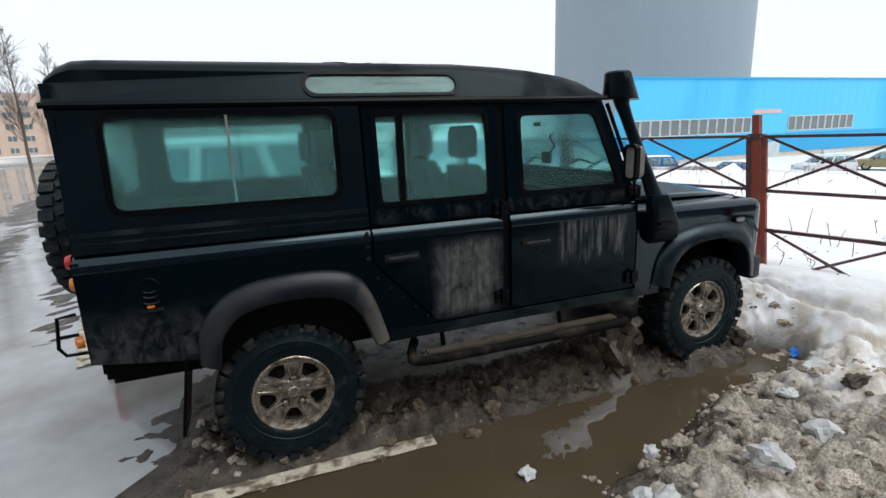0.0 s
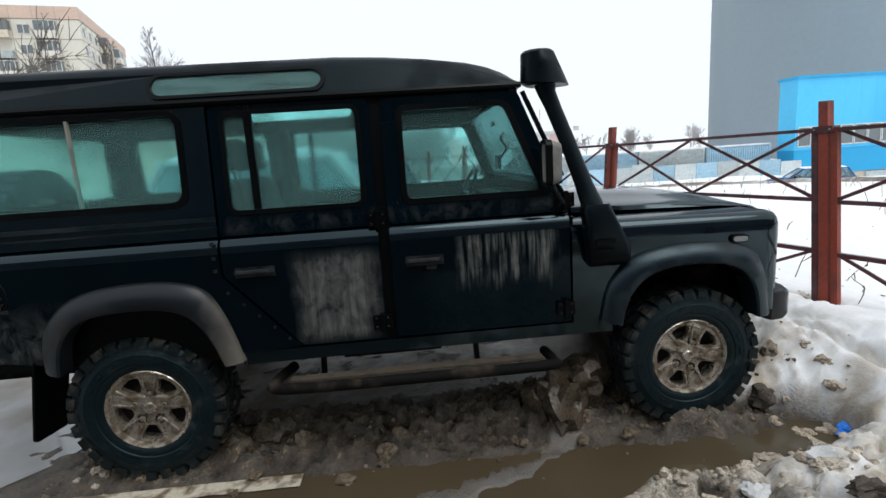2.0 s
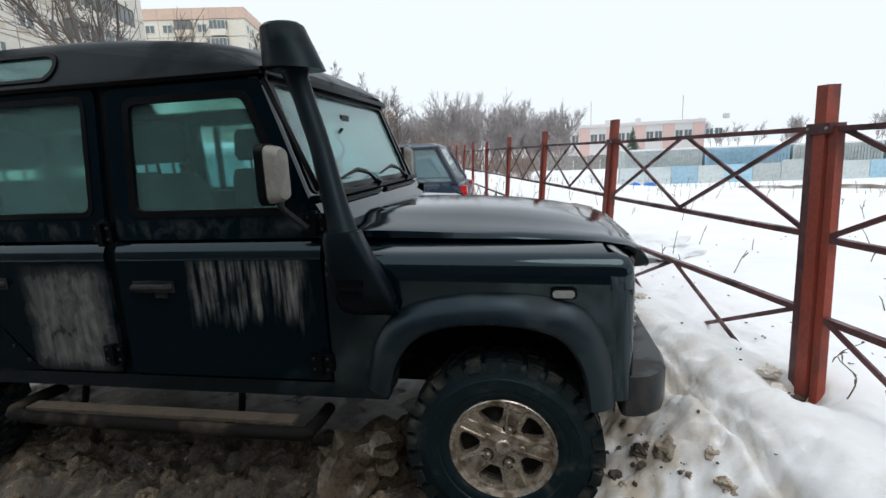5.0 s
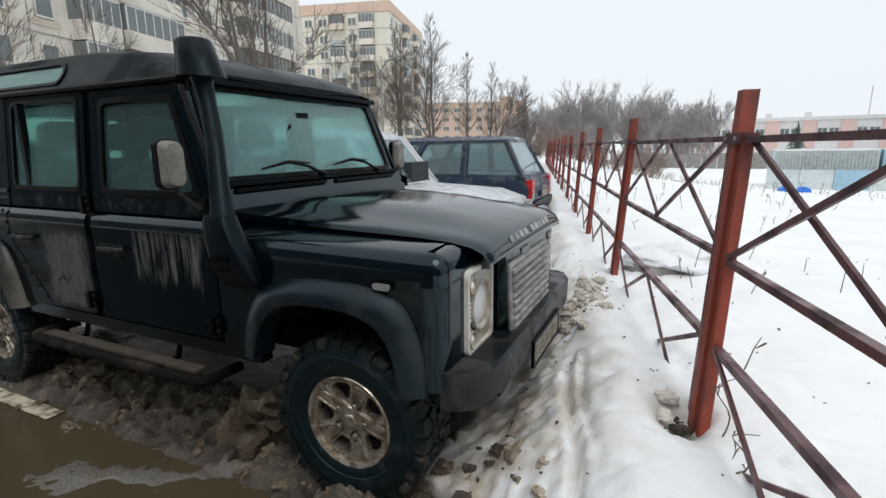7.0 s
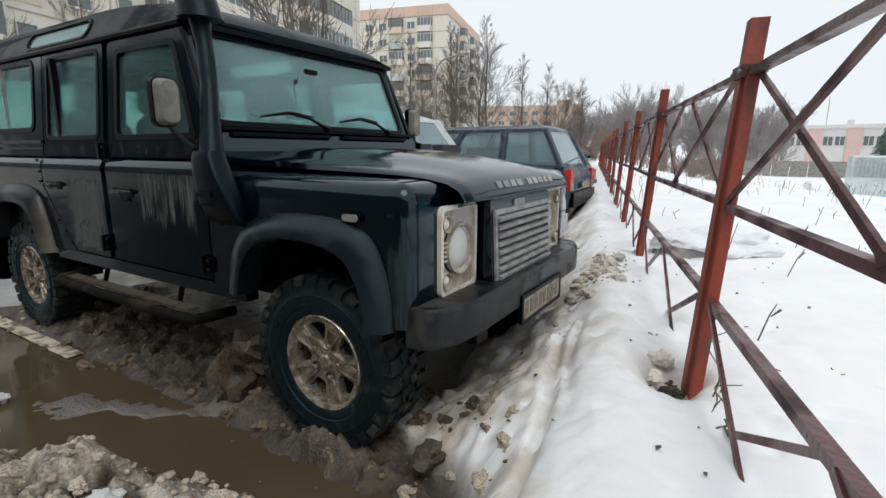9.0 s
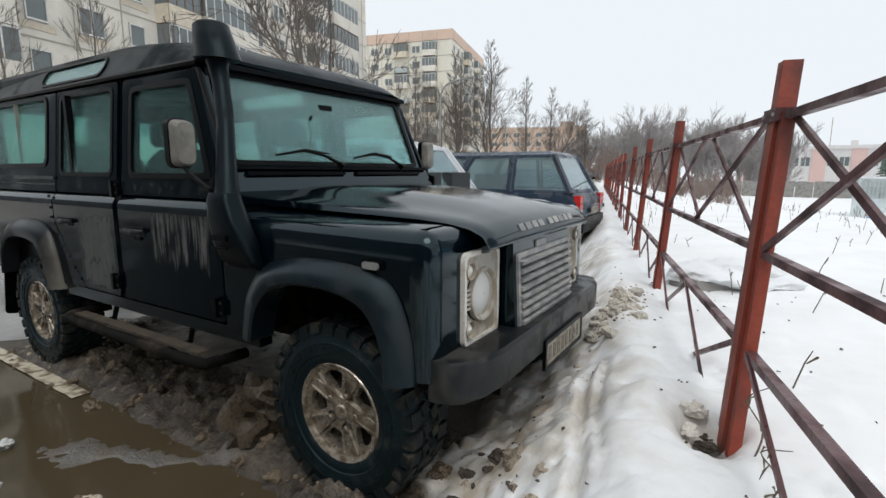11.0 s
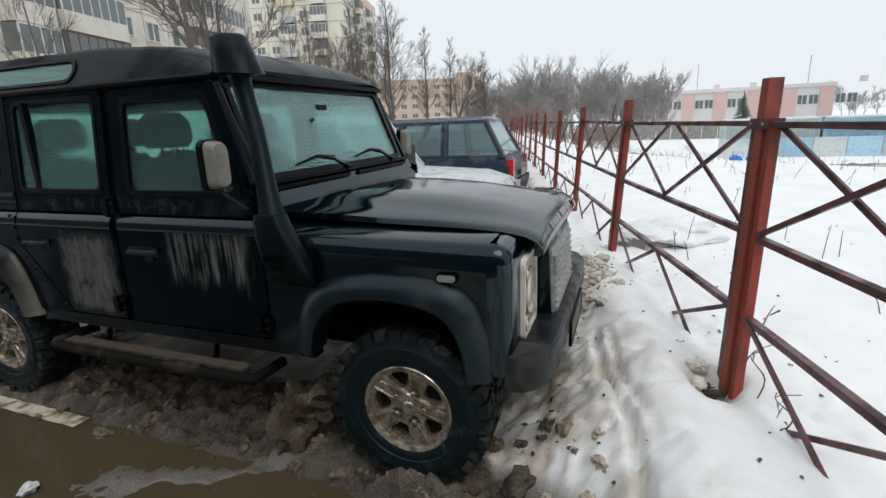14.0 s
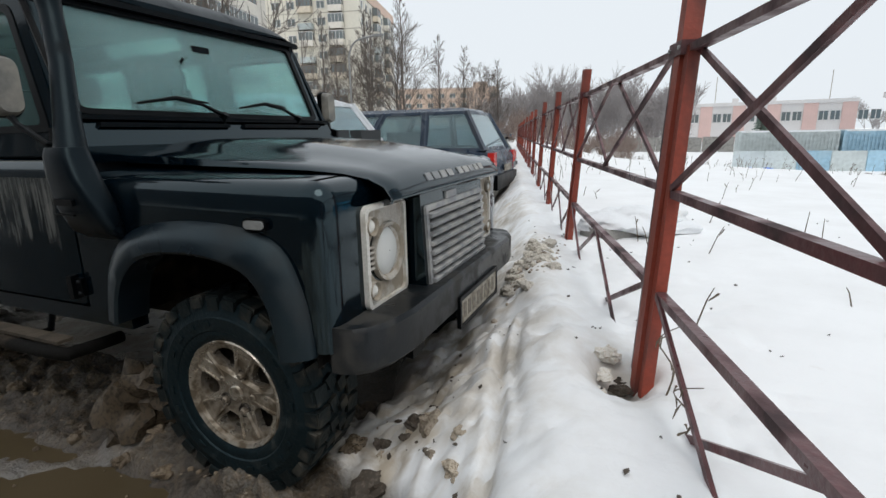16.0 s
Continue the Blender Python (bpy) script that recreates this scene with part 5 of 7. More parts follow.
def build_ground():
    xs = spread(-1.0, 4.6, 0.019, -6.0, 9.0, 0.10, 900)
    ys = spread(-2.6, 2.0, 0.019, -5.0, 9.0, 0.10, 900)
    gx, gy = np.meshgrid(xs, ys, indexing="ij")
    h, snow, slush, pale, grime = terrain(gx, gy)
    nx, ny = len(xs), len(ys)
    co = np.stack([gx, gy, h], -1).reshape(-1, 3)
    i = np.arange(nx * ny).reshape(nx, ny)
    quads = np.stack([i[:-1, :-1], i[1:, :-1], i[1:, 1:], i[:-1, 1:]], -1).reshape(-1, 4)
    me = bpy.data.meshes.new("ground")
    me.vertices.add(len(co))
    me.vertices.foreach_set("co", co.ravel())
    me.loops.add(quads.size)
    me.loops.foreach_set("vertex_index", quads.ravel().astype(np.int32))
    me.polygons.add(len(quads))
    me.polygons.foreach_set("loop_start", np.arange(0, quads.size, 4, dtype=np.int32))
    me.polygons.foreach_set("use_smooth", np.ones(len(quads), bool))
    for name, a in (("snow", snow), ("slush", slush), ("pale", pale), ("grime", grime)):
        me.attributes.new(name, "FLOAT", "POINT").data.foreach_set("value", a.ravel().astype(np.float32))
    me.update(calc_edges=True)
    me.materials.append(ground_material())
    tagged(new("ground", me), "wet tarmac with brown slush, rising to a white snow bank", "ground", kind="structure")
    # standing meltwater
    m = bpy.data.materials.new("brown_meltwater")
    m.use_nodes = True
    n, l = m.node_tree.nodes, m.node_tree.links
    b = n["Principled BSDF"]
    b.inputs["Base Color"].default_value = (0.055, 0.042, 0.030, 1)
    b.inputs["Roughness"].default_value = 0.06
    b.inputs["IOR"].default_value = 1.33
    t = n.new("ShaderNodeTexNoise")
    t.inputs["Scale"].default_value, t.inputs["Detail"].default_value = 6, 3
    c = n.new("ShaderNodeTexCoord")
    l.new(c.outputs["Object"], t.inputs[0])
    t2 = n.new("ShaderNodeTexNoise")
    t2.inputs["Scale"].default_value, t2.inputs["Detail"].default_value = 1.3, 5
    l.new(c.outputs["Object"], t2.inputs[0])
    mx = n.new("ShaderNodeMix")
    mx.data_type = "RGBA"
    mx.inputs[6].default_value, mx.inputs[7].default_value = (0.046, 0.035, 0.018, 1), (0.088, 0.068, 0.042, 1)
    l.new(t2.outputs[0], mx.inputs[0])
    l.new(mx.outputs[2], b.inputs["Base Color"])
    bp = n.new("ShaderNodeBump")
    bp.inputs["Strength"].default_value, bp.inputs["Distance"].default_value = 0.04, 0.01
    l.new(t.outputs[0], bp.inputs["Height"])
    l.new(bp.outputs[0], b.inputs["Normal"])
    bm = bmesh.new()
    xs, ys = np.linspace(-11, 4.1, 40), np.linspace(-3.6, 40, 90)
    vs = [[bm.verts.new((x - 0.255 * max(0, y - 3), y, -0.022)) for y in ys] for x in xs]
    for i in range(len(xs) - 1):
        for j in range(len(ys) - 1):
            bm.faces.new((vs[i][j], vs[i + 1][j], vs[i + 1][j + 1], vs[i][j + 1]))
    tagged(part("water", bm, m), "shallow brown meltwater standing on the tarmac", "water", kind="structure")
    # paler film of water over rotten ice behind the bays and along the road
    icy = material("icy_water", (0.31, 0.315, 0.32), 0.05, dirt=(0.17, 0.155, 0.13), dirt_amount=0.50, scale=0.9, grain=8, bump=0.02, vary=0.12, dirt_rough=0.08)
    bm = bmesh.new()
    rs = np.random.RandomState(6)
    ys = np.concatenate([np.arange(-7.0, 4, 0.15), np.arange(4, 60, 1.5)])
    edge = -0.62 + 0.22 * (fractal(ys, 0 * ys, 1.1, 91, 3) - 0.5) * 2 - 0.255 * np.maximum(0, ys - 2.5) - 0.5 * step(-ys, 0.3, 1.0) - 1.7 * np.maximum(0, -ys - 1.8)
    a = [bm.verts.new((x, y, -0.0185)) for x, y in zip(edge, ys)]
    b2 = [bm.verts.new((-10.5 - 0.255 * (y - 3), y, -0.0185)) for y in ys]
    for i in range(len(ys) - 1):
        bm.faces.new((a[i], a[i + 1], b2[i + 1], b2[i]))
    tagged(part("ice_water", bm, icy), "pale grey film of water over rotten ice on the road", "water", kind="structure")


def lumps(name, places, mat, label, category, flat=0.7, seed=1, parent=None, kind="", group=""):
    """Irregular lumps, each an object of its own on one of six shared meshes."""
    rs = random.Random(seed)
    shapes = []
    for k in range(6):
        bm = bmesh.new()
        bmesh.ops.create_icosphere(bm, subdivisions=3, radius=1.0)
        off = Vector((rs.random() * 9, rs.random() * 9, k))
        for v in bm.verts:
            d1, d2 = noise.voronoi(v.co * 1.5 + off)[0][:2]
            v.co *= 0.78 + 0.50 * noise.noise(v.co * 1.2 + off) + 0.45 * (d2 - d1) + 0.26 * noise.noise(v.co * 3.4 + off) + 0.12 * noise.noise(v.co * 8 + off)
        me = bpy.data.meshes.new(name)
        bm.to_mesh(me)
        bm.free()
        me.materials.append(mat)
        me.polygons.foreach_set("use_smooth", [True] * len(me.polygons))
        me.set_sharp_from_angle(angle=radians(38))
        shapes.append(me)
    for x, y, z, r in places:
        ob = new(name, rs.choice(shapes))
        ob.matrix_basis = Matrix.Translation((x, y, z)) @ Euler((rs.uniform(-0.4, 0.4), rs.uniform(-0.4, 0.4), rs.uniform(0, 6.3))).to_matrix().to_4x4() @ Matrix.Diagonal((r, r * rs.uniform(0.7, 1.1), r * flat * rs.uniform(0.7, 1.2), 1))
        if parent:
            ob.parent = parent
        else:
            tagged(ob, label, category, group, kind)


build_ground()


def ground_z(x, y):
    return float(terrain(np.array([x]), np.array([y]))[0][0])


# ---------- fence ----------
def build_fence():
    GAP = 2.12
    rs = random.Random(4)
    leans = {0: (0.075, 0.20), 1: (0.085, 0.03), 2: (0.08, 0.03), -1: (0.05, 0.10)}
    rows = range(-2, 15)
    lean = {k: leans.get(k, (rs.uniform(0.03, 0.11), rs.uniform(-0.03, 0.07))) for k in rows}
    foot, tops = {}, {}

    def at(sv, z, out=0.0):
        return Vector((FX + DX * sv + DY * out, FY + DY * sv - DX * out, z))

    for k in rows:
        p = at(GAP * k + (0.19 if k > 0 else 0.0), 0)
        foot[k] = Vector((p.x, p.y, ground_z(p.x, p.y)))
        tops[k] = foot[k] + Vector((*lean[k], 0))
        tops[k].z = 1.735 + (0.0 if k < 3 else rs.uniform(-0.04, 0.04))

    def on_post(k, z):
        """The post's axis at a height."""
        f = (z - foot[k].z) / (tops[k].z - foot[k].z)
        p = foot[k].lerp(tops[k], f)
        return Vector((p.x, p.y, z))

    turn = Matrix.Rotation(math.atan2(DY, DX), 4, "Z")
    root = empty("fence", label="open red-brown steel fence of posts and crossed bars in snow", category="fence")
    w = 0.030
    for k in rows:
        bm = bmesh.new()
        ends = [on_post(k, foot[k].z - 0.4) - foot[k], tops[k] - foot[k]]
        loft(bm, [[c + turn @ Vector((a, b, 0)) for a, b in ((-w, -w), (w, -w), (w, w), (-w, w))] for c in ends])
        post = part("post", bm, FENCE, root, bevel=0.003)
        post.matrix_basis = Matrix.Translation(foot[k])
        bm = bmesh.new()
        c = on_post(k, 1.548) - foot[k]
        box(bm, -0.062, 0.062, -0.040, 0.040, -0.022, 0.022, Matrix.Translation(c) @ turn)
        br = part("bracket", bm, FENCE_DARK, post, "bolted rail bracket", bevel=0.004)
        for dx in (-0.05, 0.05):
            bm = bmesh.new()
            tube(bm, [c + turn @ Vector((dx, y, 0)) for y in (-0.047, 0.047)], 0.007, 6)
            part("bolt", bm, STEEL, br)
    side_to = Vector((DY, -DX, 0))
    for k in list(rows)[:-1]:
        a0 = foot[k].copy()
        shift = Matrix.Translation(a0)
        sag = rs.uniform(-0.01, 0.01)

        def pt(f, z, out=0.0, gap=0.062):
            """A point of the panel: f from 0 at this post to 1 at the next."""
            p, q = on_post(k, z), on_post(k + 1, z)
            d = (q - p).normalized()
            return (p + d * gap).lerp(q - d * gap, f) + side_to * out - a0

        def bar(name, a, b, w, t, mat=FENCE_DARK, out=0.0):
            """A flat bar between two points (f, z) of the panel."""
            A, B = pt(*a, out), pt(*b, out)
            d = (B - A).normalized()
            side = d.cross(side_to)
            bm = bmesh.new()
            loft(bm, [[P + side * u * w + side_to * v * t for u, v in ((-1, -1), (1, -1), (1, 1), (-1, 1))] for P in (A, B)])
            ob = part(name, bm, mat, root, bevel=0.002)
            ob.matrix_basis = shift
            return ob

        bar("stile", (0, 0.34), (0, 1.55), 0.021, 0.019)
        bar("stile", (1, 0.30), (1, 1.55), 0.021, 0.019, FENCE)
        bar("rail", (-0.01, 1.548), (1.01, 1.552 + sag), 0.012, 0.018)
        bar("rail", (0, 1.080), (1, 1.080 + sag), 0.013, 0.016)
        bar("rail", (0, 0.735), (1, 0.735 + sag), 0.014, 0.016)
        for a, b in ((0.012, 0.49), (0.51, 0.988)):
            bar("brace", (a, 1.09), (b, 1.54), 0.011, 0.006, out=0.014)
            bar("brace", (a, 1.54), (b, 1.09), 0.011, 0.006, out=-0.014)
            bar("brace", (a, 0.73), (b, 0.27), 0.011, 0.006, out=0.014)
            bar("brace", (a, 0.27), (b, 0.73), 0.011, 0.006, out=-0.014)


build_fence()
# ---------- parked vehicles ----------
def car_paint(name, color, rough=0.25):
    return material(name, color, rough, dirt=tuple(0.6 * c + 0.05 for c in color), dirt_amount=0.35, scale=3, grain=90, bump=0.02, vary=0.1)


CAR_GLASS = glass_material("car_glass", (0.52, 0.66, 0.70), 0.05, 0.16)


def build_car(m, label, paint, length=4.4, width=1.8, height=1.7, bonnet=1.05, tail=0.15, van=False, snow=False, slope=0.72):
    """A parked vehicle; local +x is its nose, the origin under its middle."""
    car = empty("parked_car", m, label=label, category="van" if van else "car", group="parked vehicles")
    L, W = length / 2, width / 2
    hood = 0.62 * height
    belt = 0.60 * height
    # lower body
    bm = bmesh.new()
    secs = []
    for x, w, z0, z1 in ((-L, 0.86, 0.42, belt * 0.86), (-L + 0.06, 0.94, 0.34, belt * 0.97), (-L + 0.30, 1.0, 0.28, belt), (0, 1.0, 0.26, belt), (L - bonnet, 1.0, 0.26, belt * 1.01), (L - 0.45, 0.97, 0.28, hood * 0.93), (L - 0.12, 0.90, 0.34, hood * 0.84), (L, 0.78, 0.42, hood * 0.66)):
        y = W * w
        secs.append([(x, -y * 0.94, z0), (x, -y, z0 + 0.15), (x, -y, z1 - 0.16), (x, -y * 0.965, z1 - 0.03), (x, -y * 0.90, z1), (x, -y * 0.3, z1 + 0.035 * (x > L - bonnet - 0.1)), (x, y * 0.3, z1 + 0.035 * (x > L - bonnet - 0.1)), (x, y * 0.90, z1), (x, y * 0.965, z1 - 0.03), (x, y, z1 - 0.16), (x, y, z0 + 0.15), (x, y * 0.94, z0)])
    loft(bm, secs)
    part("body", bm, paint, car, smooth=35)
    # cabin: roof, pillars as a shell, glass set in
    xb, xf = -L + tail, L - bonnet
    rb, rf = xb + (0.05 if van else 0.34), xf - (0.45 if van else slope)
    top = height
    base = [(xb, -W * 0.93, belt - 0.02), (xf, -W * 0.90, belt), (xf, W * 0.90, belt), (xb, W * 0.93, belt - 0.02)]
    roof = [(rb, -W * 0.76, top - 0.06), (rf, -W * 0.76, top - 0.07), (rf, W * 0.76, top - 0.07), (rb, W * 0.76, top - 0.06)]
    bm = bmesh.new()
    crown = [(rb + 0.12, -W * 0.62, top), (rf - 0.20, -W * 0.62, top), (rf - 0.20, W * 0.62, top), (rb + 0.12, W * 0.62, top)]
    lower = [(x + (0.01 if x < 0 else -0.01), y * 0.985, z - 0.03) for x, y, z in roof]
    loft(bm, [lower, roof, crown])
    part("roof", bm, SNOW if snow else paint, car, "roof under fresh snow" if snow else "", 50)
    bv, rv = [Vector(p) for p in base], [Vector(p) for p in roof]
    ends = [(bv[i], rv[i], 0.045) for i in range(4)] + [(bv[i].lerp(bv[j], f), rv[i].lerp(rv[j], f), 0.035) for i, j in ((0, 1), (3, 2)) for f in (0.32, 0.66)]
    for p0, p1, r in ends:
        part("pillar", tube(bmesh.new(), [p0, p1 + Vector((0, 0, -0.01))], r, 6), paint, car)

    def quad(name, a, b, c, d, inset=0.15):
        mid = (a + b + c + d) / 4
        pts = [p.lerp(mid, inset) for p in (a, b, c, d)]
        bm = bmesh.new()
        nrm = (pts[1] - pts[0]).cross(pts[3] - pts[0]).normalized() * 0.006
        loft(bm, [[p - nrm for p in pts], [p + nrm for p in pts]])
        g = part(name, bm, CAR_GLASS, car)
        bm = bmesh.new()
        rim = [a, b, c, d]
        for i in range(4):
            j = (i + 1) % 4
            loft(bm, [[p + nrm * k for p in (rim[i], rim[j], pts[j], pts[i])] for k in (-2.0, 2.0)])
        part("window_frame", bm, paint, car)
        g.visible_shadow = False

    quad("windscreen", bv[1], bv[2], rv[2], rv[1])
    quad("rear_window", bv[0], bv[3], rv[3], rv[0])
    for i, j in ((0, 1), (3, 2)):
        cuts = (0.0, 0.32, 0.66, 1.0)
        for k in range(3):
            if van and k < 2:
                continue
            quad("side_window", bv[i].lerp(bv[j], cuts[k]), bv[i].lerp(bv[j], cuts[k + 1]), rv[i].lerp(rv[j], cuts[k + 1]), rv[i].lerp(rv[j], cuts[k]))
    if van:
        part("side_panel", boxes((xb, xb + 0.66 * (xf - xb), -W * 0.93, W * 0.93, belt - 0.05, top - 0.1)), paint, car, bevel=0.05)
    for dims in ((-0.5, -0.3, -W * 0.7, W * 0.7, 0.5, belt + 0.3), (0.45, 0.6, -W * 0.7, -W * 0.15, 0.5, belt + 0.3), (0.45, 0.6, W * 0.15, W * 0.7, 0.5, belt + 0.3)):
        part("seat", boxes(dims), SEAT, car, bevel=0.05)
    # lamps, bumpers, plates
    for s in (-1, 1):
        bm = boxes((-L - 0.005, -L + 0.10, *sorted((s * W * 0.72, s * W * 0.935)), belt * 0.62, belt * 0.95))
        t = part("tail_lamp", bm, RED, car, "red tail lamp", bevel=0.015)
        part("reversing_lens", boxes((-L - 0.010, -L + 0.06, *sorted((s * W * 0.74, s * W * 0.93)), belt * 0.62, belt * 0.73)), WHITE_LAMP, t)
        part("headlamp", boxes((L - 0.20, L - 0.04, *sorted((s * W * 0.55, s * W * 0.88)), hood * 0.62, hood * 0.80)), WHITE_LAMP, car, "clear headlamp", bevel=0.03)
        for x in (-L + 0.85, L - 0.85):
            bm = bmesh.new()
            revolve(bm, [(0.20, -0.09), (0.30, -0.10), (0.335, -0.07), (0.335, 0.07), (0.30, 0.10), (0.20, 0.09)], 28)
            w = part("wheel", bm, RUBBER, car, smooth=40)
            w.matrix_basis = Matrix.Translation((x, s * (W - 0.11), 0.335)) @ Matrix.Rotation(0 if s < 0 else math.pi, 4, "Z")
            bm = bmesh.new()
            revolve(bm, [(0.002, -0.075), (0.06, -0.085), (0.17, -0.075), (0.205, -0.09)], 28)
            part("rim", bm, ALLOY, w, smooth=50)
        bm = bmesh.new()
        loft(bm, [[(xf - 0.30 + x, s * (W * 0.93 + y), belt + z) for x, z in ((-0.06, 0.02), (0.06, 0.0), (0.05, 0.14), (-0.05, 0.15))] for y in (0.0, 0.17)])
        part("door_mirror", bm, TRIM, car, bevel=0.02)
    part("front_bumper", boxes((L - 0.14, L + 0.03, -W * 0.78, W * 0.78, 0.30, 0.52)), TRIM if snow else paint, car, bevel=0.04)
    part("rear_bumper", boxes((-L - 0.05, -L + 0.14, -W * 0.86, W * 0.86, 0.36, 0.60)), TRIM, car, bevel=0.04)
    part("number_plate", boxes((-L - 0.062, -L - 0.045, -0.26, 0.26, 0.64, 0.75)), PLATE, car)
    return car


DARK_BLUE = car_paint("dark_blue_paint", (0.026, 0.042, 0.068))
SILVER = car_paint("silver_paint", (0.50, 0.52, 0.54), 0.3)
build_car(Matrix.Translation((0.38, 2.95, 0)) @ Matrix.Rotation(radians(2), 4, "Z"), "silver-white crossover car parked beside the black off-roader", SILVER, 4.05, 1.80, 1.74, 1.40, slope=0.45)
build_car(Matrix.Translation((-0.50, 6.45, 0)) @ Matrix.Rotation(radians(183), 4, "Z"), "dark blue estate car with red tail lamps, backed towards the fence", DARK_BLUE, 4.55, 1.86, 1.70, 1.1)
for x, y, rz, name, col, snow, van in ((-13.6, 44, 104.8, "white delivery van parked along the road", (0.6, 0.62, 0.63), False, True), (-12.9, 52, 104.8, "small red car parked along the road", (0.35, 0.03, 0.03), False, False),
                                       (-12.5, 60, 104.8, "blue-grey car parked along the road", (0.06, 0.12, 0.2), False, False), (-1.1, 9.7, 182, "grey-green hatchback parked by the fence", (0.16, 0.19, 0.18), False, False),
                                       (-2.2, 13.1, 181, "grey car parked by the fence", (0.3, 0.31, 0.32), False, False),
                                       (24.5, 23.5, 150, "blue car under snow before the hangar", (0.02, 0.10, 0.28), True, False), (42, 23.0, 160, "white hatchback before the hangar", (0.7, 0.71, 0.72), False, False),
                                       (48, 22.0, 120, "yellow-grey car before the hangar", (0.28, 0.24, 0.12), False, False), (53, 20.0, 100, "dark blue car before the hangar", (0.02, 0.04, 0.08), False, False), (33.5, 24.0, 100, "bright blue pickup before the hangar", (0.02, 0.12, 0.42), True, False)):
    build_car(Matrix.Translation((x, y, ground_z(x, y))) @ Matrix.Rotation(radians(rz), 4, "Z"), name, car_paint("far_car_paint", col), 4.8 if van else 4.2, 1.95 if van else 1.75, 2.3 if van else 1.5, 0.9 if van else 1.0, van=van, snow=snow)


# ---------- buildings ----------
# yellow panels made paler, so that distance haze sits in the colour
PANEL = material("hazed_yellow_panel", (0.74, 0.71, 0.62), 0.9, dirt=(0.66, 0.63, 0.55), dirt_amount=0.4, scale=0.25, grain=2, bump=0.05, vary=0.08)
PANEL_WHITE = material("grey_white_panel", (0.74, 0.705, 0.635), 0.9, dirt=(0.56, 0.53, 0.475), dirt_amount=0.5, scale=0.3, grain=3, bump=0.05, vary=0.1)
PANEL_TAN = material("tan_base_panel", (0.66, 0.59, 0.48), 0.9, dirt=(0.53, 0.47, 0.38), dirt_amount=0.4, scale=0.3, grain=3, bump=0.05)
# parapet and joints are lightened for haze as well
PARAPET = material("hazed_orange_parapet", (0.64, 0.48, 0.39), 0.9, scale=0.3, grain=3, bump=0.05, vary=0.1)
JOINT = material("dark_joint", (0.42, 0.39, 0.34), 0.95, bump=0)
BROWN = material("brown_wood", (0.14, 0.075, 0.045), 0.8)
FRAME_WHITE = material("white_window_frame", (0.68, 0.68, 0.66), 0.6, bump=0)
# brick and salmon greyed and paled to stand in for haze
BRICK = material("hazed_orange_brick", (0.60, 0.46, 0.37), 0.95, dirt=(0.55, 0.42, 0.34), dirt_amount=0.4, scale=0.4, grain=4, bump=0.05)
PINK = material("hazed_salmon_paint", (0.70, 0.50, 0.46), 0.9, scale=0.4, grain=4, bump=0.02, vary=0.1)
WHITEWASH = material("grey_whitewash", (0.72, 0.70, 0.69), 0.9, scale=0.3, grain=4, bump=0.02, vary=0.1)
HANGAR_BLUE = material("bright_blue_sheet", (0.09, 0.56, 0.90), 0.5, dirt=(0.08, 0.50, 0.84), dirt_amount=0.4, scale=0.2, grain=2, bump=0.02, vary=0.06, streak=(1, 1, 0.3))
HANGAR_DEEP = material("deep_blue_sheet", (0.02, 0.37, 0.68), 0.5, scale=0.2, grain=2, bump=0.02, vary=0.06)
TOWER = material("grey_tank_sheet", (0.27, 0.325, 0.36), 0.8, dirt=(0.245, 0.298, 0.33), dirt_amount=0.4, scale=0.06, grain=1.5, bump=0.02, vary=0.05, streak=(1, 1, 0.15))
# both container colours have distance haze mixed in
CONT_BLUE = material("hazed_blue_container", (0.33, 0.51, 0.63), 0.7, dirt=(0.38, 0.51, 0.58), dirt_amount=0.5, scale=0.5, grain=4, random_tint=0.25)
CONT_GREY = material("hazed_grey_container", (0.52, 0.57, 0.57), 0.7, dirt=(0.45, 0.50, 0.50), dirt_amount=0.5, scale=0.5, grain=4, random_tint=0.2)
m = bpy.data.materials.new("dark_window_glass")
m.use_nodes = True
m.node_tree.nodes["Principled BSDF"].inputs["Base Color"].default_value = (0.16, 0.185, 0.19, 1)
m.node_tree.nodes["Principled BSDF"].inputs["Roughness"].default_value = 0.12
PANE = m


def mesh_of(bm, *mats):
    me = bpy.data.meshes.new("shared")
    bmesh.ops.recalc_face_normals(bm, faces=bm.faces)
    bm.to_mesh(me)
    bm.free()
    for x in mats:
        me.materials.append(x)
    return me


def window_meshes(w, h, bars=1):
    """Frame and pane of a window in local coordinates: x across, y out, origin at its middle."""
    holes = []
    for k in range(bars + 1):
        a, b = -w / 2 + w * k / (bars + 1) + 0.06, -w / 2 + w * (k + 1) / (bars + 1) - 0.06
        holes.append([(a, -h / 2 + 0.09), (b, -h / 2 + 0.09), (b, h / 2 - 0.09), (a, h / 2 - 0.09)])
    bm = plate([[(-w / 2, -h / 2), (w / 2, -h / 2), (w / 2, h / 2), (-w / 2, h / 2)]] + holes, lambda x, z: (x, 0.10, z), (0, -0.15, 0))
    return mesh_of(bm, FRAME_WHITE), mesh_of(boxes((-w / 2, w / 2, -0.05, 0.03, -h / 2, h / 2)), PANE)


def put(name, me, parent, mat4):
    ob = new(name, me)
    ob.parent = parent
    ob.matrix_basis = mat4
    return ob


def add_window(meshes, parent, mat4):
    f = put("window", meshes[0], parent, mat4)
    put("pane", meshes[1], f, Matrix.Identity(4))


